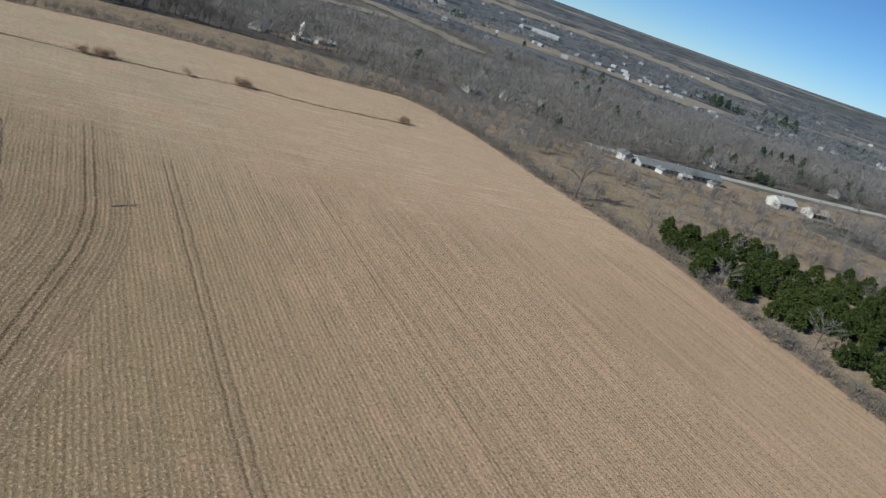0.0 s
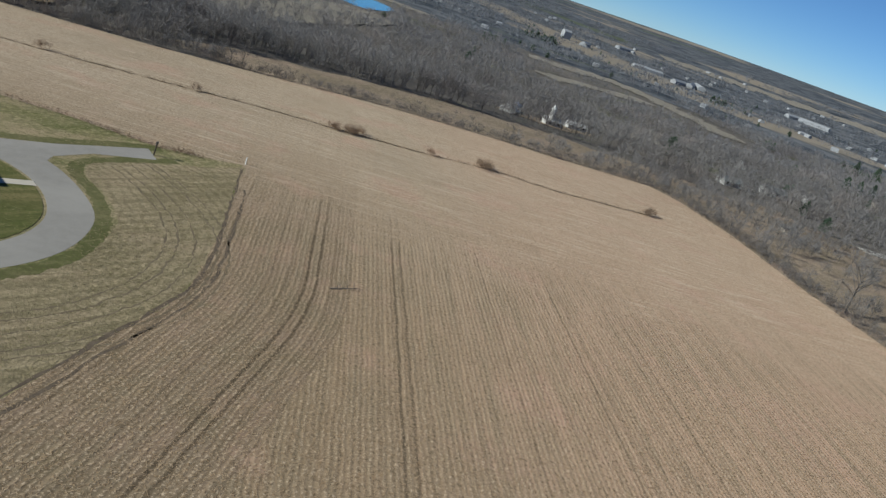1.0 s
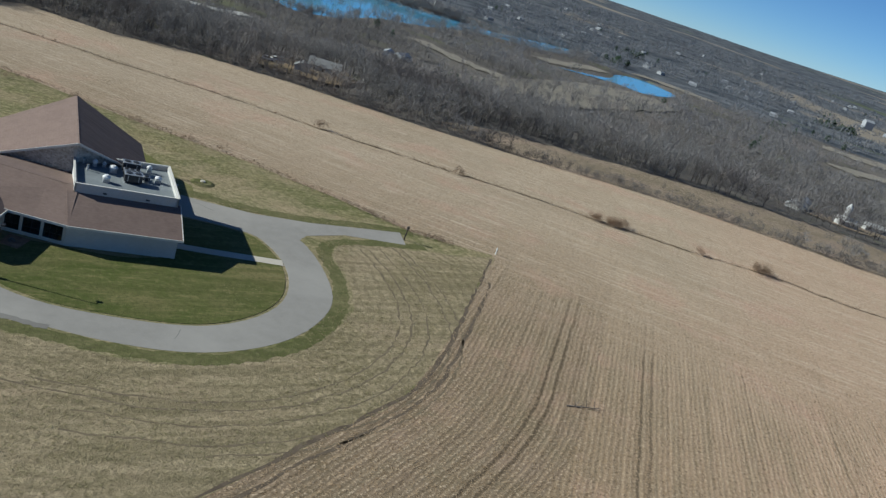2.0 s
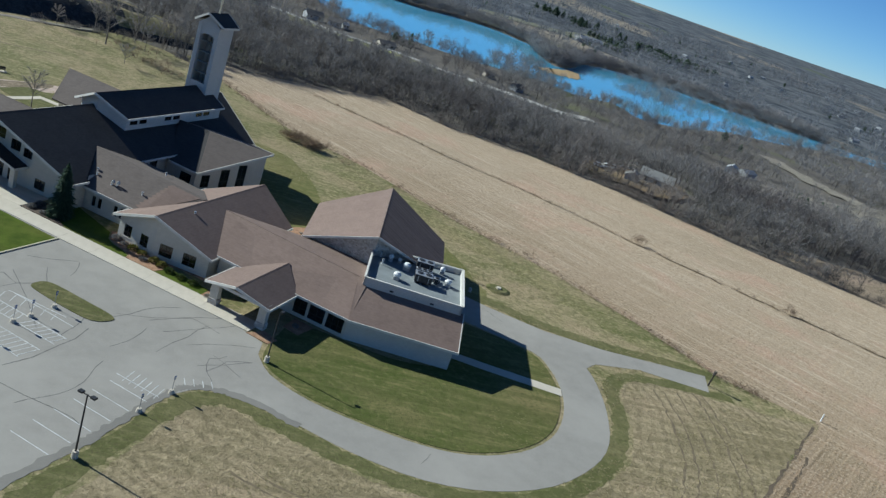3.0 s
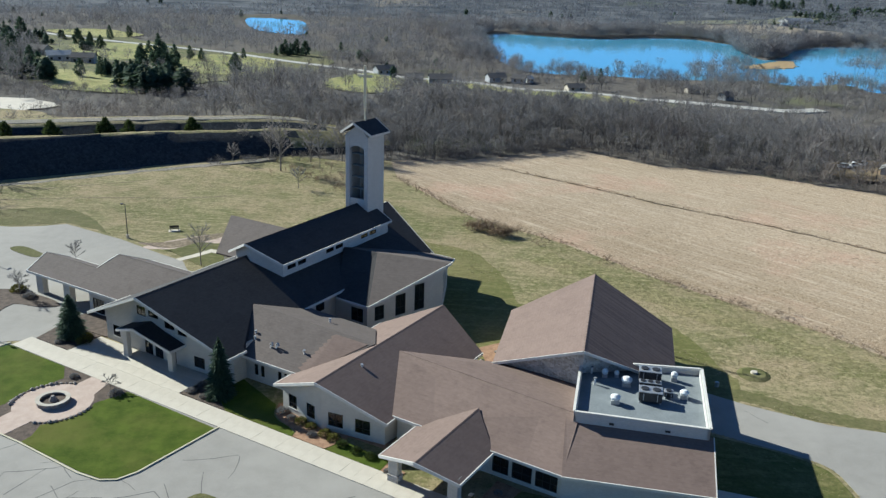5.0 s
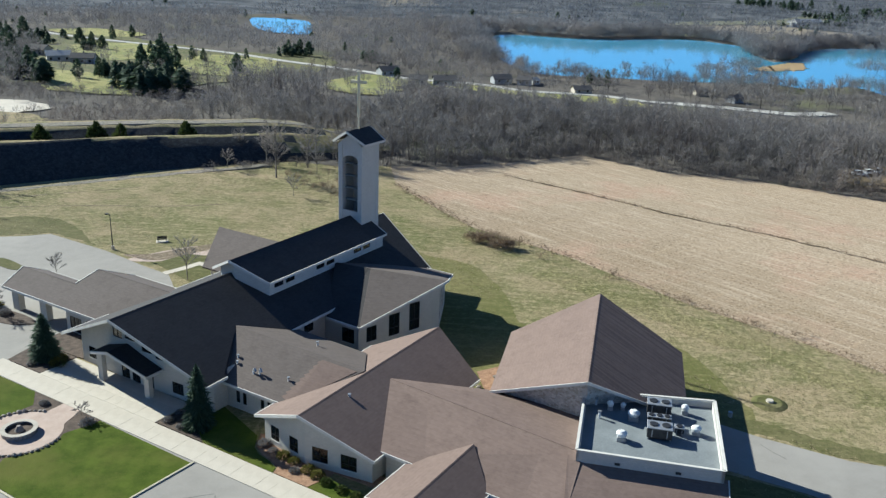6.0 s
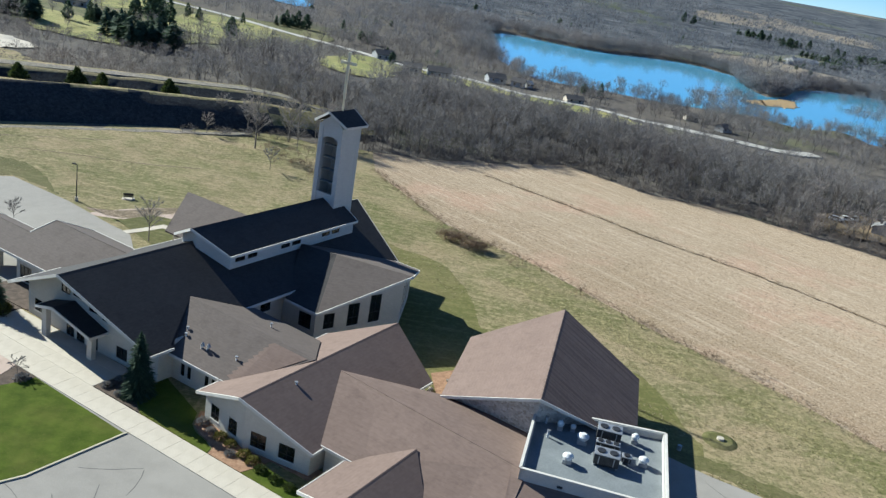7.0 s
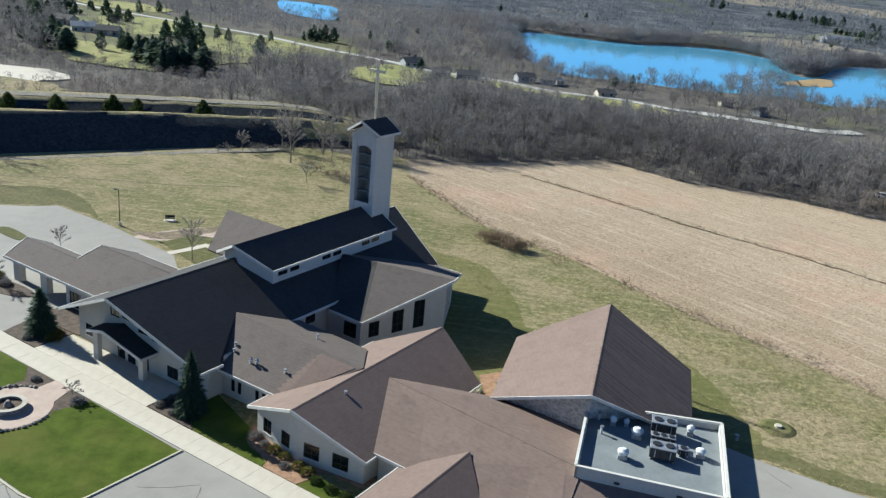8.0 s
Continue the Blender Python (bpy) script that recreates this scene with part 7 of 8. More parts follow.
for _ in range(1500):
    x, y = rng.uniform(225, 470), rng.uniform(-110, 130)
    lean = noise.noise(Vector((x * 0.03, y * 0.03, 4.0)))
    if inside(x, y, SCRUB) and rng.random() < 0.5 + lean + (0.35 if y > 20 else -0.1) and not near_road(x, y, 4):
        mid_brush.append((x, y, rng.uniform(0.35, 0.75)))
plant("scrub_trees", mid_brush, MID_KINDS, ["trunk", "twig"], "small leafless trees scattered over the brown scrub", 7)
for x, y, s in scatter(-230, -52, 262, 372, 4.0, 77, lambda x, y, r: 0 if inside(x, y, BERM) or any(inside(x, y, c) for c, _ in CLEAR) or near_road(x, y) or noise.noise(Vector((x * 0.03, y * 0.03, 6.0))) < -0.2 else r.uniform(0.9, 2.0)):
    brush.append((x, y, s))
plant("brush", brush, BRUSH_KINDS, ["trunk", "trunk"], "low leafless brush along the field edge and behind the bank", 5)
HEDGE = smooth_ring([(8, 245), (28, 228), (45, 211), (68, 193), (87, 174), (109, 155), (133, 137), (152, 120), (172, 104), (188, 94), (204, 76), (231, 57)], 5, False)
weeds = []
for (x0, y0), (x1, y1) in zip(HEDGE, HEDGE[1:]):
    for _ in range(int(math.hypot(x1 - x0, y1 - y0) * 2.8)):
        t = rng.random()
        weeds.append((x0 + (x1 - x0) * t + rng.uniform(-0.8, 0.8), y0 + (y1 - y0) * t + rng.uniform(-0.8, 0.8), rng.uniform(0.1, 0.34)))
for x, y, n, s in ((3, 178, 80, 1.7), (7.5, 175, 60, 1.5), (154, 118.6, 60, 1.7), (149, 122, 22, 1.4), (187, 94.5, 60, 1.7), (230, 58, 30, 1.5), (172, 104, 10, 1.0), (120, 146, 10, 1.0), (90, 172, 10, 1.0), (-37, 213, 26, 3.5), (-30, 206, 12, 3), (-44, 222, 20, 4)):
    for _ in range(n):
        weeds.append((x + rng.gauss(0, s), y + rng.gauss(0, s * 0.6), rng.uniform(0.5, 1.0)))
for x, y, n, s in ((26, 161, 10, 1.2), (37, 151, 10, 1.0), (46, 143, 8, 1.0), (53, 139, 12, 1.2), (15, 170, 9, 1.2)):
    for _ in range(n):
        weeds.append((x + rng.gauss(0, s), y + rng.gauss(0, s * 0.6), rng.uniform(0.25, 0.5)))
for _ in range(1500):
    t = rng.random() * (len(FIELD_NEAR) - 11) + 10
    i = min(int(t), len(FIELD_NEAR) - 2)
    (x0, y0), (x1, y1) = FIELD_NEAR[i], FIELD_NEAR[i + 1]
    q = t - i
    weeds.append((x0 + (x1 - x0) * q + rng.uniform(-1.5, 1.5), y0 + (y1 - y0) * q + rng.uniform(-1.5, 1.5), rng.uniform(0.08, 0.30)))
strip = ribbon(ragged(HEDGE, 0.5, 1.2, 12, False), 0.6, 0.34, 13)
half = len(strip) // 2
bm = bmesh.new()
right, left = ([bm.verts.new((x, y, land(x, y) + 0.13)) for x, y in side] for side in (strip[:half], strip[half:][::-1]))
for i in range(half - 1):
    bm.faces.new((right[i], right[i + 1], left[i + 1], left[i]))
tagged(link_mesh("fence_line", bm, "fence_grass"), "matted brown grass along an old fence line across the field", "grass", kind="structure")
plant("weeds", weeds, BRUSH_KINDS, ["weed", "weed"], "dry weeds and low brush along the fence line", 6)


def conifer(high, spread, seed, needle, label, name="conifer", layers=16, per=30, droop=0.25, trunk_to=0.95, taper=0.85):
    """A needle tree: a tapered trunk and whorls of many needled sprays."""
    r = random.Random(seed)
    t = thing(name, pose(0, 0, 0), label, "tree")
    bm = bmesh.new()
    tube(bm, (0, 0, -0.3), (0, 0, high * trunk_to), high * 0.02, high * 0.004, 7)
    part("trunk", bm, "bark_dark", t)
    vs, fs = [], []
    for i in range(layers):
        q = i / (layers - 1)
        z = high * (0.06 + 0.92 * q)
        rad = spread * (1 - q) ** taper * r.uniform(0.85, 1.1) + 0.12
        count = max(5, int(per * (1 - q * 0.75)))
        for j in range(count):
            g = 6.283 * j / count + r.uniform(-0.3, 0.3)
            long = rad * r.uniform(0.72, 1.12)
            for part_i in range(4):
                a0, a1 = part_i / 4 * 0.9 + 0.05, part_i / 4 * 0.9 + 0.42
                zz = z + r.uniform(-0.25, 0.25) * high / layers
                o = Vector((math.cos(g) * long * a0, math.sin(g) * long * a0, zz - droop * long * a0))
                e = Vector((math.cos(g + r.uniform(-0.15, 0.15)) * long * a1, math.sin(g + r.uniform(-0.15, 0.15)) * long * a1, zz - droop * long * a1 + r.uniform(-0.1, 0.22)))
                w = Vector((-math.sin(g), math.cos(g), r.uniform(-0.5, 0.5))) * (0.10 + 0.10 * long * (1 - a0) * 0.8)
                k = len(vs)
                vs += [tuple(o - w), tuple(o + w), tuple(e)]
                fs.append((k, k + 1, k + 2))
    crown = new("crown", tri_mesh("crown", vs, fs, [needle]))
    crown.parent = t
    return t


spruce = conifer(8.0, 2.75, 51, "spruce", "dense dark blue-green spruce in a mulch bed", "spruce_tree", 30, 78, taper=0.55)
spruce.matrix_basis = pose(*site(-34.8, 6.6), 0.1) @ Matrix.Diagonal((0.82, 0.82, 0.84, 1))
copy_thing(spruce, Matrix.Translation((*site(-4.5, 5.7), 0.1)) @ Matrix.Rotation(1.3, 4, "Z") @ Matrix.Diagonal((0.86, 0.86, 1.24, 1)))


def pine(high, spread, seed, needle, label, name):
    """A bushy pine: a tapered trunk and many clumps of needles in an uneven egg."""
    r = random.Random(seed)
    t = thing(name, pose(0, 0, 0), label, "tree")
    bm = bmesh.new()
    tube(bm, (0, 0, -0.3), (0, 0, high * 0.9), high * 0.022, high * 0.005, 7)
    part("trunk", bm, "bark_dark", t)
    vs, fs = [], []
    for c in range(34):
        q = (c + 0.5) / 34
        env = (1 - q) ** 0.62 * min(1.0, 0.6 + 1.6 * q) * spread
        g = c * 2.4 + r.uniform(-0.4, 0.4)
        mid = Vector((math.cos(g) * env * r.uniform(0.4, 0.95), math.sin(g) * env * r.uniform(0.4, 0.95), high * (0.12 + 0.82 * q)))
        big = spread * (0.36 - 0.16 * q) * r.uniform(0.8, 1.25)
        for _ in range(36):
            d = Vector((r.gauss(0, 1), r.gauss(0, 1), r.gauss(0.35, 0.9))).normalized()
            o = mid + d * big * r.uniform(0.0, 0.4)
            e = mid + d * big * r.uniform(0.8, 1.25)
            s = d.cross(Vector((r.uniform(-1, 1), r.uniform(-1, 1), r.uniform(-1, 1)))).normalized() * big * 0.17
            k = len(vs)
            vs += [tuple(o - s), tuple(o + s), tuple(e)]
            fs.append((k, k + 1, k + 2))
    crown = new("crown", tri_mesh("crown", vs, fs, [needle]))
    crown.parent = t
    return t


PINES = [pine(6.8 + k, 5.3, 60 + k, "pine", "bushy dark green pine in a grove", "pine_tree") for k in range(3)]
GROVE = smooth_ring([(194, -41), (221, -35), (237, -47), (251, -62), (252, -85), (258, -110), (200, -118), (156, -98), (178, -70), (186, -52)], 3)
r = random.Random(77)
grown = []
tries = 0
while len(grown) < 120 and tries < 9000:
    tries += 1
    x, y = r.uniform(150, 295), r.uniform(-120, -28)
    if inside(x, y, GROVE) and all(math.hypot(x - a, y - b) > 4.4 for a, b in grown) and math.hypot(x - 222, y + 58) > 7 and math.hypot(x - 190, y + 66) > 6 and math.hypot(x - 176, y + 82) > 7:
        grown.append((x, y))
for i, (x, y) in enumerate(grown):
    m = Matrix.Translation((x, y, land(x, y))) @ Matrix.Rotation(r.uniform(0, 6.28), 4, "Z") @ Matrix.Scale(r.uniform(0.52, 0.86), 4)
    if i < 3:
        PINES[i].matrix_basis = m
        tagged(PINES[i], group="pine grove")
    else:
        copy_thing(PINES[i % 3], Matrix.Translation(m.translation) @ m.to_3x3().normalized().to_4x4() @ Matrix.Scale(m.to_scale().x / PINES[i % 3].scale.x, 4))
FIRS = [pine(10.0, w, 71 + k, "fir", "dark green conifer on the open grass", "fir_tree") for k, w in enumerate((4.6, 3.4, 4.0))]
firs = [(-170, 470, 1.7), (-164, 476, 1.5), (-177, 462, 1.4), (-206, 534, 1), (-173, 402, 1.0), (-180, 396, 0.9), (-168, 408, 0.8), (-290, 691, 1.2), (-278, 628, 1.2), (-268, 622, 1), (-191, 582, 1), (-181, 575, 0.9), (-137, 497, 1.2), (-240, 659, 1), (-285, 717, 1), (-295, 646, 1.3), (-353, 645, 1.5), (-340, 600, 1.5), (-300, 560, 1.5), (-270, 500, 1.5), (-250, 470, 1.4), (-374, 716, 1.4), (-215, 420, 1.2), (-131, 636, 1.2), (-124, 632, 1.1), (-140, 640, 1.1), (-225, 600, 1.0), (-216, 604, 0.9), (-160, 600, 0.8), (-150, 540, 0.9),
        (460, 150, 1.2), (470, 156, 1.1), (500, -30, 1.2), (520, -44, 1.1), (600, 30, 1.2), (560, 40, 1.3), (640, -60, 1.3), (652, -66, 1.2), (664, -74, 1.2), (676, -82, 1.2), (690, -92, 1.2), (430, 60, 0.9), (700, 100, 1.3), (712, 92, 1.3), (724, 84, 1.3), (390, 40, 0.8), (620, -130, 1.2), (610, -120, 1.2), (474, 1615, 1.9), (488, 1608, 1.7), (482, 1515, 1.8), (496, 1522, 1.9), (510, 1530, 1.7), (539, 1551, 1.9), (551, 1456, 1.8), (565, 1462, 1.6), (371, 1782, 2.0), (388, 1775, 1.8), (982, 152, 1.5), (989, 132, 1.6), (1474, 18, 2.0), (1490, 30, 2.0), (1500, 4, 1.9), (1600, -92, 2.0), (1612, -74, 2.0), (1624, -56, 1.9), (1590, -110, 2.0)]
for i, (x, y, s) in enumerate(firs):
    m = Matrix.Translation((x, y, land(x, y))) @ Matrix.Rotation(i * 1.7, 4, "Z") @ Matrix.Scale(s, 4)
    if i < 3:
        FIRS[i].matrix_basis = m
    else:
        copy_thing(FIRS[i % 3], Matrix.Translation(m.translation) @ Matrix.Rotation(i * 1.7, 4, "Z") @ Matrix.Scale(s / FIRS[i % 3].scale.x, 4))


def yard_tree(x, y, high, spread, seed, label, pale=False, z=None):
    marks = [(0, 0)]
    v, f, k = bare_tree(seed, high, spread, 12, 30, 0.03 if high < 9 else 0.045, marks)
    marks.append((len(v), len(f)))
    t = thing("bare_tree", pose(x, y, land(x, y) if z is None else z), label, "tree")
    for i, ((v0, f0), (v1, f1)) in enumerate(zip(marks, marks[1:])):
        name = "limb" if i else "trunk"
        ob = new(name, tri_mesh(name, v[v0:v1], f[f0:f1] - v0, ["trunk", "twig_pale" if pale else "twig"], k[f0:f1]))
        ob.parent = t
    return t


for i, (x, y, high) in enumerate(((-63, 227.5, 5.2), (-52, 236, 6.5), (-45, 239, 5.4), (-39, 246, 7.0))):
    yard_tree(x, y, high, high * 0.42, 540 + i, "pale leafless tree at the foot of the dark bank", True)
yard_tree(-47.2, 149.6, 7.4, 2.6, 501, "young leafless tree on the lawn by the path")
yard_tree(*site(-60.3, 26.6), 4.2, 1.6, 502, "small leafless tree by the side car park")
yard_tree(-70.6, 131.3, 4.6, 1.8, 503, "small leafless tree on a mulch island")
yard_tree(-49, 221.6, 14.5, 4.6, 504, "tall pale leafless tree at the edge of the grass", True)
yard_tree(-55, 236, 10, 3.6, 505, "tall pale leafless tree at the edge of the grass", True)
yard_tree(-44, 236, 12, 4.4, 515, "tall pale leafless tree at the edge of the grass", True)
yard_tree(-36, 240, 11, 4.2, 516, "tall pale leafless tree at the edge of the grass", True)
yard_tree(-40, 228, 7, 3.4, 517, "low leafless tree in the rough grass")
yard_tree(-64, 243, 8, 3.0, 506, "pale leafless tree at the edge of the grass", True)
yard_tree(-41, 205, 5, 2.6, 507, "low leafless tree in the rough grass")
yard_tree(-122, 205, 14, 7, 508, "wide leafless tree at the side of the meadow")
yard_tree(-113, 186, 10, 6, 513, "wide leafless tree at the side of the meadow")
yard_tree(225, -6, 15, 6.5, 509, "large leafless tree standing at the field edge")
yard_tree(206, -32, 8, 4, 510, "leafless tree at the field edge")
yard_tree(181, -55, 9, 5, 511, "spreading leafless tree beside the pines")
yard_tree(167, -79, 9, 5.5, 512, "spreading leafless tree beside the pines")
yard_tree(*site(-17.2, -0.9), 1.9, 1.7, 514, "small leafless ornamental tree in a mulch bed", z=0.1)


def shrub(x, y, r0, mat, seed, label, z=0.1):
    r = random.Random(seed)
    vs, fs = [], []
    for _ in range(420):
        d = Vector((r.gauss(0, 1), r.gauss(0, 1), abs(r.gauss(0, 0.9)))).normalized() * r0 * r.uniform(0.55, 1.05)
        d.z *= 0.75
        w = Vector((r.uniform(-1, 1), r.uniform(-1, 1), r.uniform(-1, 1))) * r0 * 0.16
        e = d * 1.15 + Vector((r.uniform(-1, 1), r.uniform(-1, 1), r.uniform(0, 1))) * r0 * 0.12
        k = len(vs)
        vs += [tuple(d - w), tuple(d + w), tuple(e)]
        fs.append((k, k + 1, k + 2))
    t = thing("shrub", pose(x, y, z), label, "shrub")
    ob = new("leaves", tri_mesh("leaves", vs, fs, [mat]))
    ob.parent = t
    bm = bmesh.new()
    for g in range(5):
        tube(bm, (0, 0, -0.1), (math.cos(g * 1.3) * r0 * 0.4, math.sin(g * 1.3) * r0 * 0.4, r0 * 0.6), 0.04, 0.02, 5)
    part("stems", bm, "bark_dark", t)


for u, v, r0, mat, label in ((-31.9, 6.4, 1.15, "shrub", "yellow-green clipped shrub by the church wall"), (-34.6, 4.4, 0.7, "twig", "bare twiggy shrub in mulch"), (-33.0, 7.6, 0.9, "shrub", "yellow-green clipped shrub by the church wall"), (-8.6, 4.6, 0.7, "twig", "bare brown shrub in mulch"), (-6.2, 4.4, 0.6, "twig", "bare brown shrub in mulch"), (-8.8, 6.6, 0.6, "twig", "bare brown shrub in mulch"), (-5.0, 4.2, 0.5, "spruce", "low green shrub in mulch"),
                              (9.6, 6.3, 0.7, "shrub", "green shrub beside the classroom wall"), (12.0, 5.9, 0.8, "shrub", "green shrub beside the classroom wall"), (4.4, 7.2, 0.8, "twig", "red-brown shrub in wood chips"), (6.3, 6.6, 0.6, "twig", "red-brown shrub in wood chips"), (7.9, 6.5, 0.85, "shrub", "yellowish shrub in wood chips"), (10.8, 5.0, 0.6, "twig", "brown shrub in wood chips"), (13.4, 5.7, 0.8, "shrub", "yellow-green shrub in wood chips"), (15.0, 5.2, 0.7, "pine", "dark green shrub by the wall"), (17.2, 5.0, 0.7, "pine", "dark green shrub by the wall"), (19.2, 5.0, 0.7, "pine", "dark green shrub by the wall"), (22.6, 3.6, 0.5, "twig", "brown shrub by the porch"), (34.6, 6.8, 0.5, "twig", "brown shrub by the side door"),
                              (-57.0, 13.2, 1.25, "shrub", "yellow-green shrub by the canopy"), (-53.0, 12.4, 1.0, "twig", "bare shrub by the canopy"), (-15.7, -1.3, 0.9, "twig", "reddish bare shrub in the court bed"), (-24.0, -1.2, 0.6, "twig", "bare shrub in the court bed")):
    shrub(*site(u, v), r0, mat, int(1000 + u * 7 + v * 13), label)


# ---- bank, roads and houses beyond ----
def bank():
    """A steep grassed bank beyond the meadow, with a track on its top."""
    foot = smooth_ring([(-260, 105), (-170, 165), (-135, 184), (-109, 199), (-83, 217), (-66, 228), (-54, 237), (-42, 245), (-31, 253), (-20, 263)], 4, False)
    bm = bmesh.new()
    rows = []
    r = random.Random(4)
    for i, (x, y) in enumerate(foot):
        a, b = Vector(foot[max(i - 1, 0)]), Vector(foot[min(i + 1, len(foot) - 1)])
        d = (b - a).normalized()
        s = Vector((-d.y, d.x))
        fade = 1 - step(i, len(foot) - 7, len(foot) - 1)
        base = land(x, y)
        low = 1 - 0.32 * min(max((x + 109) / 55, 0), 1) - 0.3 * step(x, -54, -22)
        prof = ((1.5, -0.5), (4.5, 2.0), (9.0, 5.4), (12.0, 7.6), (12.8, 8.0), (14.0, 8.0), (17.4, 5.2), (21.0, 5.2), (23.8, 8.5), (26, 8.9), (34, 8.9), (39, 7.4), (62, -1.5))
        rows.append([bm.verts.new((x + s.x * o, y + s.y * o, base * 0.6 + (h + r.uniform(-0.25, 0.25)) * low * (0.25 + 0.75 * fade) if h > 0 else land(x + s.x * o, y + s.y * o) - 0.8)) for o, h in prof])
    for a, b in zip(rows, rows[1:]):
        for j in range(len(a) - 1):
            f = bm.faces.new((a[j], b[j], b[j + 1], a[j + 1]))
            f.smooth = True
    bmesh.ops.recalc_face_normals(bm, faces=bm.faces)
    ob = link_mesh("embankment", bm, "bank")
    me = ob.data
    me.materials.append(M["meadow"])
    # steep faces keep the painted shade, flatter ones get plain meadow
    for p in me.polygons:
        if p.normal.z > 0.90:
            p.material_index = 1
    if sum(p.normal.z for p in me.polygons) < 0:
        me.flip_normals()
    tagged(ob, "steep grassed bank with shade painted into its dark face", "embankment", kind="structure")
    line = [(x, y) for x, y in foot]
    bm = bmesh.new()
    out = []
    for i, (x, y) in enumerate(line):
        a, b = Vector(line[max(i - 1, 0)]), Vector(line[min(i + 1, len(line) - 1)])
        d = (b - a).normalized()
        fade = 1 - step(i, len(line) - 7, len(line) - 1)
        out.append((x - d.y * 29, y + d.x * 29, land(x, y) * 0.6 + 9.0 * (1 - 0.32 * min(max((x + 109) / 55, 0), 1) - 0.3 * step(x, -54, -22)) * (0.25 + 0.75 * fade)))
    for a, b in zip(out, out[1:]):
        bar(bm, a, b, 5.0, 0.3)
    tagged(link_mesh("bank_road", bm, "pale_field"), "pale road along the top of the bank", "road", kind="structure")


bank()
for i, (x, y, s) in enumerate(((-128, 203, 0.42), (-119, 209, 0.5), (-115, 212, 0.42), (-106, 218, 0.48), (-95, 226, 0.5), (-90, 229, 0.38), (-76, 239, 0.5))):
    copy_thing(PINES[i % 3], Matrix.Translation((x - 3.0, y + 4.9, 5.3 if x < -100 else 4.2 if x < -80 else 3.4)) @ Matrix.Rotation(i * 2.1, 4, "Z") @ Matrix.Diagonal((s * 1.3 / PINES[i % 3].scale.x, s * 1.3 / PINES[i % 3].scale.x, s * 1.5 / PINES[i % 3].scale.x, 1)))

for i, (pts, wide, mat) in enumerate(ROADS):
    bm = bmesh.new()
    line = smooth_ring(pts, 8, False)
    for a, b in zip(line, line[1:]):
        bar(bm, (*a, land(*a) + 0.3), (*b, land(*b) + 0.3), wide, 0.7)
    tagged(link_mesh("road_%d" % (i + 1), bm, mat), "pale rural road through the woods", "road", kind="structure")
for i, (pts, wide, mat) in enumerate(STRIPS):
    line = smooth_ring(pts, 8, False)
    rim = ribbon(line, wide, wide * 0.2, 300 + i)
    half = len(rim) // 2
    bm = bmesh.new()
    right, left = ([bm.verts.new((x, y, land(x, y) + 0.7)) for x, y in side] for side in (rim[:half], rim[half:][::-1]))
    mid = [bm.verts.new((x, y, land(x, y) + 0.8)) for x, y in line]
    for k in range(half - 1):
        bm.faces.new((right[k], right[k + 1], mid[k + 1], mid[k]))
        bm.faces.new((mid[k], mid[k + 1], left[k + 1], left[k]))
    tagged(link_mesh("field_strip_%d" % (i + 1), bm, mat), "pale open field strip between the woods", "field", kind="structure")
for i, (ring, kind) in enumerate(CLEAR):
    mat = {"golf": "rough", "fairway": "golf", "far_green": "far_meadow", "hayfield": "meadow", "lot": "concrete", "yard": "fence_grass", "verge": "golf", "farm": "scrub", "pale": "pale_field", "roadside": "scrub"}[kind]
    ring = ragged(ring, 4.0, 7.0, 90 + i)
    cx, cy = sum(p[0] for p in ring) / len(ring), sum(p[1] for p in ring) / len(ring)
    bm = bmesh.new()
    loops = [[bm.verts.new((cx + (x - cx) * s, cy + (y - cy) * s, land(cx + (x - cx) * s, cy + (y - cy) * s) + {"fairway": 0.55, "golf": 0.35, "verge": 0.35, "lot": 0.4, "roadside": 0.25, "farm": 0.25}.get(kind, 0.9))) for x, y in ring] for s in (1.0, 0.75, 0.5, 0.25)]
    for a, b in zip(loops, loops[1:]):
        for j in range(len(a)):
            bm.faces.new((a[j], a[(j + 1) % len(a)], b[(j + 1) % len(a)], b[j]))
    bm.faces.new(loops[-1])
    bmesh.ops.recalc_face_normals(bm, faces=bm.faces)
    ob = link_mesh("clearing_%d" % (i + 1), bm, mat)
    if sum(p.normal.z for p in ob.data.polygons) < 0:
        ob.data.flip_normals()
    tagged(ob, {"golf": "rough olive grass between the fairways", "fairway": "bright green golf fairway", "lot": "pale paved lot beyond the bank"}.get(kind, "open grassy clearing in the woods"), "clearing", kind="structure")


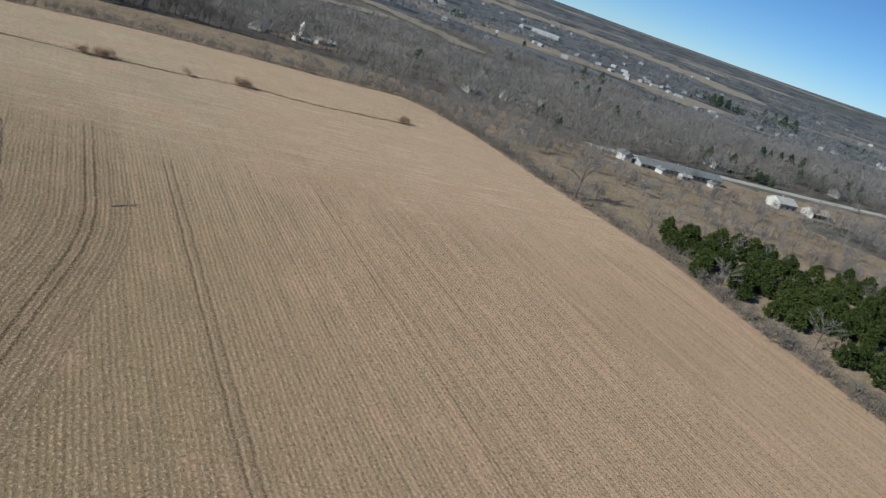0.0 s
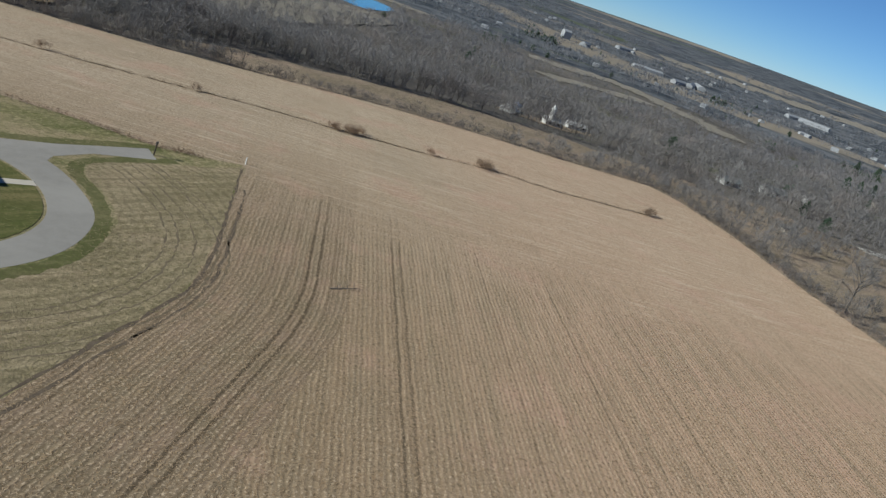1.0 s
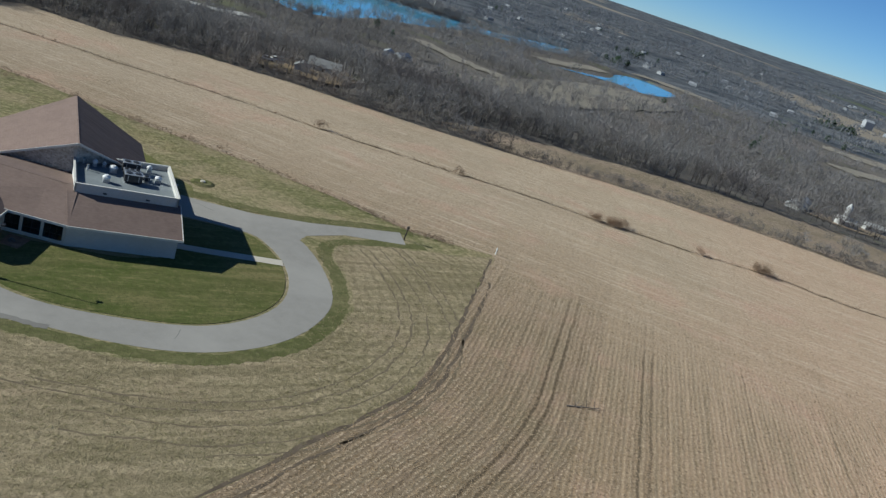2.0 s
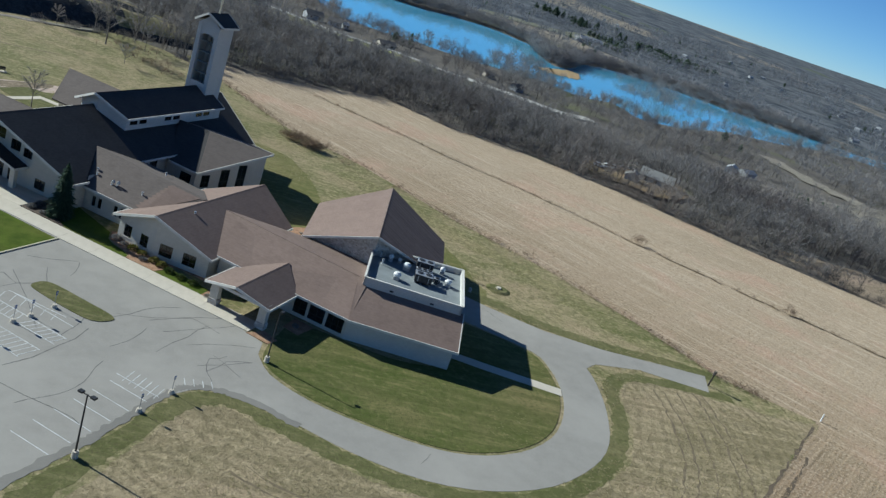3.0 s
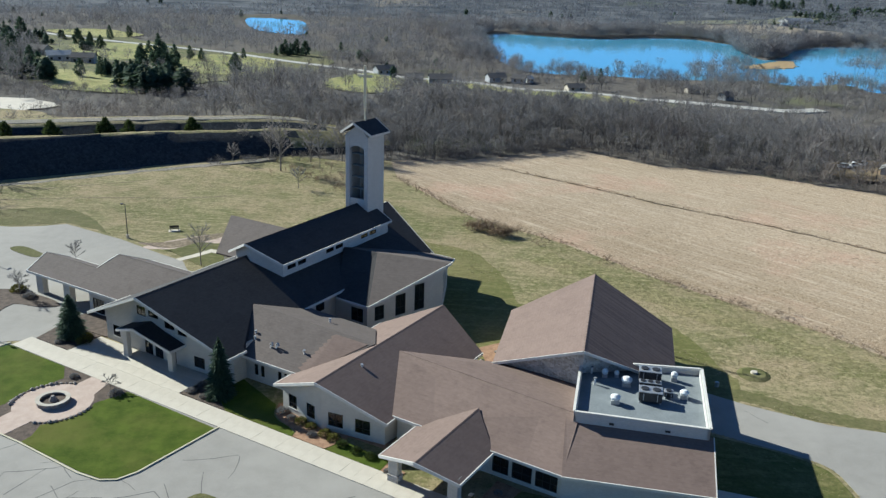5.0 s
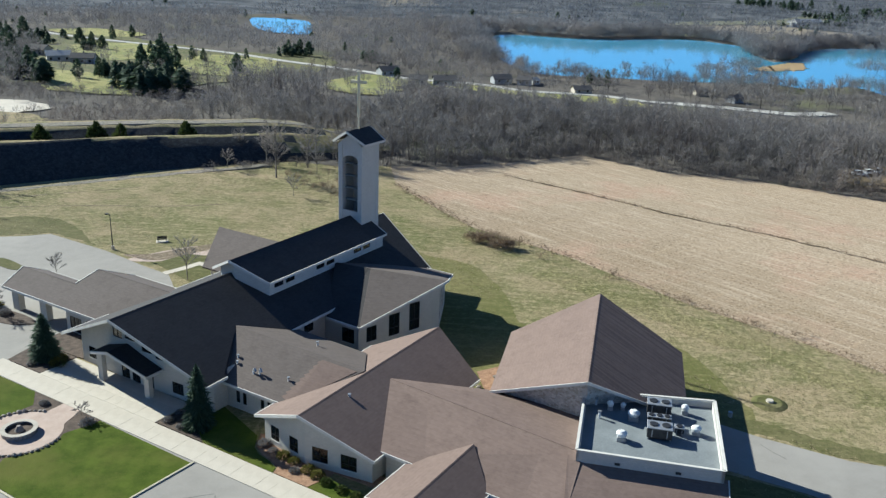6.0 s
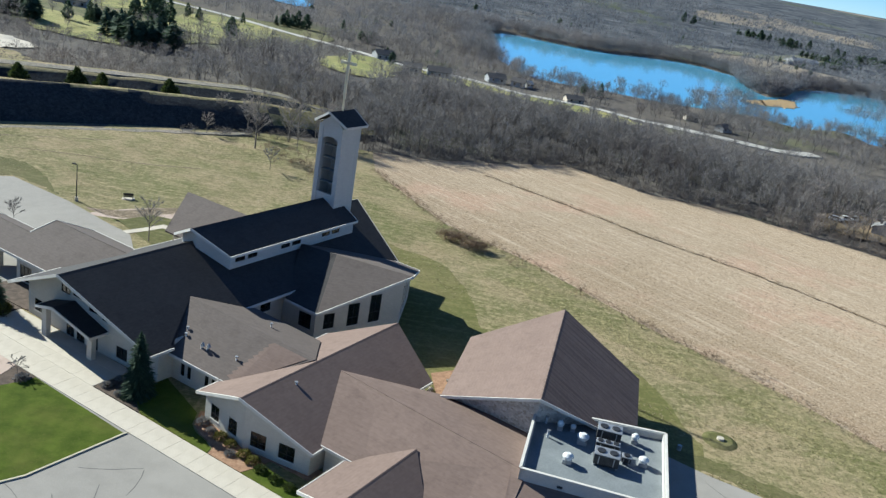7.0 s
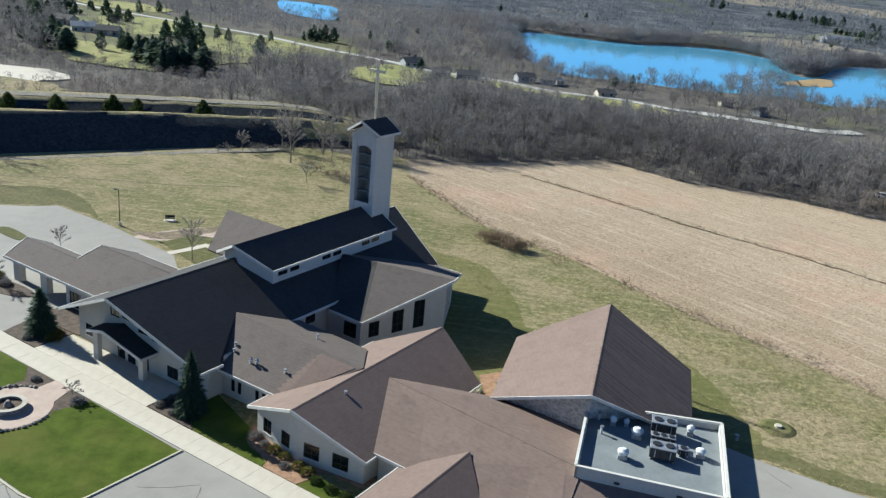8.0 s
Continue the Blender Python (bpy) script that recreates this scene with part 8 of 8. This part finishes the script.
def house(x, y, turn, wide, deep, high, wall, roof, label, z=None):
    z = land(x, y) + 0.2 if z is None else z
    t = thing("house", pose(x, y, z, 0, 0, turn), label, "house")
    bm = bmesh.new()
    w, d = wide / 2, deep / 2
    prism(bm, [(-w, -d, -1.5), (-w, d, -1.5), (-w, d, high), (-w, 0, high + d * 0.5), (-w, -d, high)], [(w, -d, -1.5), (w, d, -1.5), (w, d, high), (w, 0, high + d * 0.5), (w, -d, high)])
    part("wall", bm, wall, t)
    for s in (-1, 1):
        bm = bmesh.new()
        slab(bm, [(-w - 0.5, 0, high + d * 0.5 + 0.28), (w + 0.5, 0, high + d * 0.5 + 0.28), (w + 0.5, s * (d + 0.6), high - 0.02), (-w - 0.5, s * (d + 0.6), high - 0.02)], 0.22)
        part("roof", bm, roof, t)
    for k in range(max(2, int(wide / 4))):
        bm = bmesh.new()
        xx = -w + (k + 0.5) * wide / max(2, int(wide / 4))
        box(bm, xx - 0.6, xx + 0.6, -d - 0.05, -d + 0.05, 1.0, 2.3)
        part("window", bm, "frame", t)
    bm = bmesh.new()
    box(bm, -0.4, 0.4, 0.5, 1.2, high + d * 0.2, high + d * 0.5 + 1.0)
    part("chimney", bm, "rock", t)
    return t


W, G, T = "siding", "siding_grey", "siding_tan"
for x, y, a, w, d, h, wall, roof, label in (
    (137, 270, -30, 12, 8, 2.8, G, "slate", "grey house with a grey roof at the wood's edge"), (124, 262, 60, 6, 5, 2.4, G, "slate", "low garage beside the grey house"),
    (440, 104, -35, 12, 8, 2.6, W, "membrane", "white house in the trees"), (468, 88, -35, 14, 8, 2.8, W, "membrane", "pale-roofed house in the trees"), (505, 78, -20, 11, 8, 2.8, W, "house_roof", "white house in the trees"), (327, 40, 30, 6, 4, 2.0, T, "house_roof", "small brown shed in the scrub"),
    (376, 2, 50, 6, 5, 3.4, W, "membrane", "white house by the road"), (380, -16, 50, 5, 2.6, 2.2, W, "membrane", "white trailer by the road"), (392, -27, -38, 7, 2.6, 2.2, W, "siding", "white trailer by the road"), (406, -40, 40, 5, 2.6, 2.2, W, "membrane", "white trailer by the road"),
    (402, -22, -38, 60, 8, 2.6, G, "membrane", "long low grey-roofed storage building"), (434, -75, -40, 14, 9, 3.6, W, "siding", "white house by the road"), (450, -94, -40, 16, 8, 3.0, W, "siding_tan", "long white house by the road"), (505, -36, -38, 12, 9, 3.4, W, "house_roof", "white house across the road"), (602, -117, -38, 14, 9, 3.4, W, "house_roof", "white house across the road"),
    (372, 208, 25, 34, 7, 2.4, W, "siding", "long low white farm building"), (380, 186, -30, 10, 6, 2.6, W, "siding", "white shed at the farm"), (411, 188, -30, 12, 5, 2.4, W, "siding", "white shed at the farm"),
    (-22, 520, 10, 13, 9, 3.2, G, "house_roof", "dark house near the lake road"), (11, 540, 20, 11, 8, 3.0, G, "house_roof", "grey house near the lake road"), (25, 538, -10, 8, 7, 3.0, W, "house_roof", "white house near the lake road"), (31, 543, 30, 4, 5, 2.4, W, "siding", "small white shed near the lake road"), (-37, 518, 0, 10, 8, 3.2, T, "house_roof", "house near the lake road"), (56, 510, 15, 10, 7, 2.4, T, "house_roof", "low house near the lake road"), (-59, 556, 30, 12, 9, 3.2, G, "house_roof", "house near the lake road"), (126, 524, 10, 7, 5, 2.4, T, "house_roof", "small house among the lakeside trees"), (140, 503, 40, 8, 6, 2.6, G, "house_roof", "blue-grey house among the lakeside trees"),
    (-231, 482, 30, 12, 8, 3.4, W, "siding", "white house on the golf course"), (-216, 480, 10, 12, 8, 3.4, G, "house_roof", "dark house on the golf course"), (-262, 520, -10, 14, 9, 3.6, T, "house_roof", "dark-roofed house on the golf course"), (414, 1200, 25, 44, 12, 4.0, W, "siding", "long white barn beyond the lake"),
    (560, 140, 20, 13, 9, 3.4, W, "house_roof", "house in the woods"), (640, 60, -30, 13, 9, 3.4, T, "house_roof", "house in the woods"),
):
    house(x, y, a, w, d, h, wall, roof, label)

def parked_car(x, y, turn, paint, label):
    t = thing("car", pose(x, y, land(x, y) + 0.95, 0, 0, turn), label, "car", "parked cars")
    bm = bmesh.new()
    prism(bm, [(-2.2, -0.85, 0.3), (2.2, -0.85, 0.3), (2.2, 0.85, 0.3), (-2.2, 0.85, 0.3)], [(-2.15, -0.8, 0.9), (2.05, -0.8, 0.85), (2.05, 0.8, 0.85), (-2.15, 0.8, 0.9)])
    part("body", bm, paint, t)
    bm = bmesh.new()
    prism(bm, [(-1.9, -0.75, 0.87), (1.0, -0.75, 0.87), (1.0, 0.75, 0.87), (-1.9, 0.75, 0.87)], [(-1.5, -0.62, 1.45), (0.3, -0.62, 1.45), (0.3, 0.62, 1.45), (-1.5, 0.62, 1.45)])
    part("cabin", bm, "frame", t, "dark glazed cabin")
    bm = bmesh.new()
    box(bm, -1.5, 0.3, -0.62, 0.62, 1.452, 1.5, 0.02)
    part("roof_panel", bm, paint, t)
    for wx in (-1.35, 1.35):
        for wy in (-0.8, 0.8):
            bm = bmesh.new()
            tube(bm, (wx, wy - 0.1, 0.32), (wx, wy + 0.1, 0.32), 0.32, 0.32, 10)
            part("wheel", bm, "dark_metal", t, "dark wheel")


parked_car(117, 271, 20, "post", "white car parked in the yard by the grey house")
parked_car(121, 274, 60, "siding_grey", "grey car parked in the yard by the grey house")
parked_car(113, 268, -10, "post", "white car parked in the yard by the grey house")

# white farm tower
tower_f = thing("farm_tower", pose(378, 186, land(378, 186) - 0.3), "narrow white farm tower above the trees", "tower")
bm = bmesh.new()
tube(bm, (0, 0, -1), (0, 0, 9), 1.6, 1.4, 12)
part("shaft", bm, "siding", tower_f)
bm = bmesh.new()
tube(bm, (0, 0, 9.0), (0, 0, 11.5), 1.7, 0.1, 12)
part("cap", bm, "siding", tower_f)

# far town: pale buildings by the hundred
r = random.Random(31)
bm = bmesh.new()
blocks = list(BIG_SHEDS) + [(x, y, 9 + k % 4 * 1.5, 7, 3.0) for k, (x, y) in enumerate(TOWN)]
for _ in range(120):
    a, d = radians(r.uniform(-14, 72)), r.uniform(1100, 2400)
    x, y = d * math.cos(a), d * math.sin(a)
    if not any(inside(x, y, w) for w in WATERS):
        blocks.append((x, y, r.uniform(6, 12), r.uniform(6, 8), r.uniform(2.6, 3.6)))
for x, y, w, d, h in blocks:
    z = land(x, y) - 1
    c, s = math.cos(x), math.sin(x)
    ring = [(x + c * a - s * b, y + s * a + c * b) for a, b in ((-w / 2, -d / 2), (w / 2, -d / 2), (w / 2, d / 2), (-w / 2, d / 2))]
    k = 0.5
    prism(bm, [(*p, z) for p in ring], [(*p, z + h + 1) for p in ring])
    mid = [((ring[0][0] + ring[3][0]) / 2, (ring[0][1] + ring[3][1]) / 2), ((ring[1][0] + ring[2][0]) / 2, (ring[1][1] + ring[2][1]) / 2)]
    prism(bm, [(*ring[0], z + h + 1.002), (*ring[3], z + h + 1.002), (*mid[0], z + h + 1 + d * 0.25)], [(*ring[1], z + h + 1.002), (*ring[2], z + h + 1.002), (*mid[1], z + h + 1 + d * 0.25)])
tagged(link_mesh("far_town", bm, "siding_grey"), "scattered pale houses and sheds of a far town", "town", kind="stuff")

# reed bank in the lake
bm = bmesh.new()
plate(bm, ragged(smooth_ring([(199, 678), (211, 697), (230, 717), (246, 738), (256, 734), (250, 719), (244, 695), (232, 682), (213, 672)], 4), 4.0, 2.0, 14), LAKE_Z - 1.3, LAKE_Z + 0.25)
tagged(link_mesh("reed_bank", bm, "reeds"), "low bank of orange dry reeds in the lake", "reeds", kind="structure")


# loose straw over the near stubble, and dry tufts in the rough grass
def slivers(name, spots, count, long, wide, rise, material, label, seed):
    """Thin blades at many spots, joined into one mesh of kind stuff."""
    g = np.random.RandomState(seed)
    n = len(spots) * count
    at = np.repeat(np.array(spots, np.float32), count, axis=0)
    a = g.uniform(0, 2 * np.pi, n)
    size = g.uniform(0.55, 1.3, n)
    d = np.stack([np.cos(a), np.sin(a)], 1) * (long * size)[:, None]
    s = np.stack([-np.sin(a), np.cos(a)], 1) * (wide * size)[:, None]
    o = at[:, :2] + g.uniform(-1, 1, (n, 2)) * (0.12 if count > 1 else 0.0)
    v = np.zeros((n, 3, 3), np.float32)
    v[:, 0, :2], v[:, 1, :2], v[:, 2, :2] = o - s, o + s, o + d
    v[:, :2, 2] = at[:, 2:3] + 0.015
    v[:, 2, 2] = at[:, 2] + 0.02 + rise * size
    ob = new(name, tri_mesh(name, v.reshape(-1, 3), np.arange(n * 3).reshape(-1, 3), [material]))
    return tagged(ob, label, "straw", kind="stuff")


g = random.Random(91)
spots = []
field = FIELD_NEAR + FIELD_EDGE
while len(spots) < 95000:
    x, y = g.uniform(-20, 150), g.uniform(-60, 110)
    if g.random() < math.exp(-math.hypot(x - 35, y + 5) / 75) and inside(x, y, field):
        spots.append((x, y, land(x, y)))
slivers("corn_residue", spots, 1, 0.42, 0.055, 0.06, "straw", "pale loose corn leaves and stalks on the stubble", 5)
spots = []
while len(spots) < 13000:
    x, y = g.uniform(-130, 95), g.uniform(15, 240)
    if noise.noise(Vector((x, y, 0)) * 0.06) > -0.1 and inside(x, y, MEADOW) and not inside(x, y, LOT) and not inside(x, y, WEST_LOT):
        q = CHURCH.inverted() @ Vector((x, y, 0))
        if not (-62 < q.x < 62 and -50 < q.y < 50 and (q.x < 44 or q.y < 30)) or q.y < -20 and q.x > 45:
            spots.append((x, y, max(land(x, y), -0.01)))
slivers("dry_tufts", spots, 5, 0.26, 0.04, 0.07, "tuft", "dry grass tufts in the rough meadow", 6)
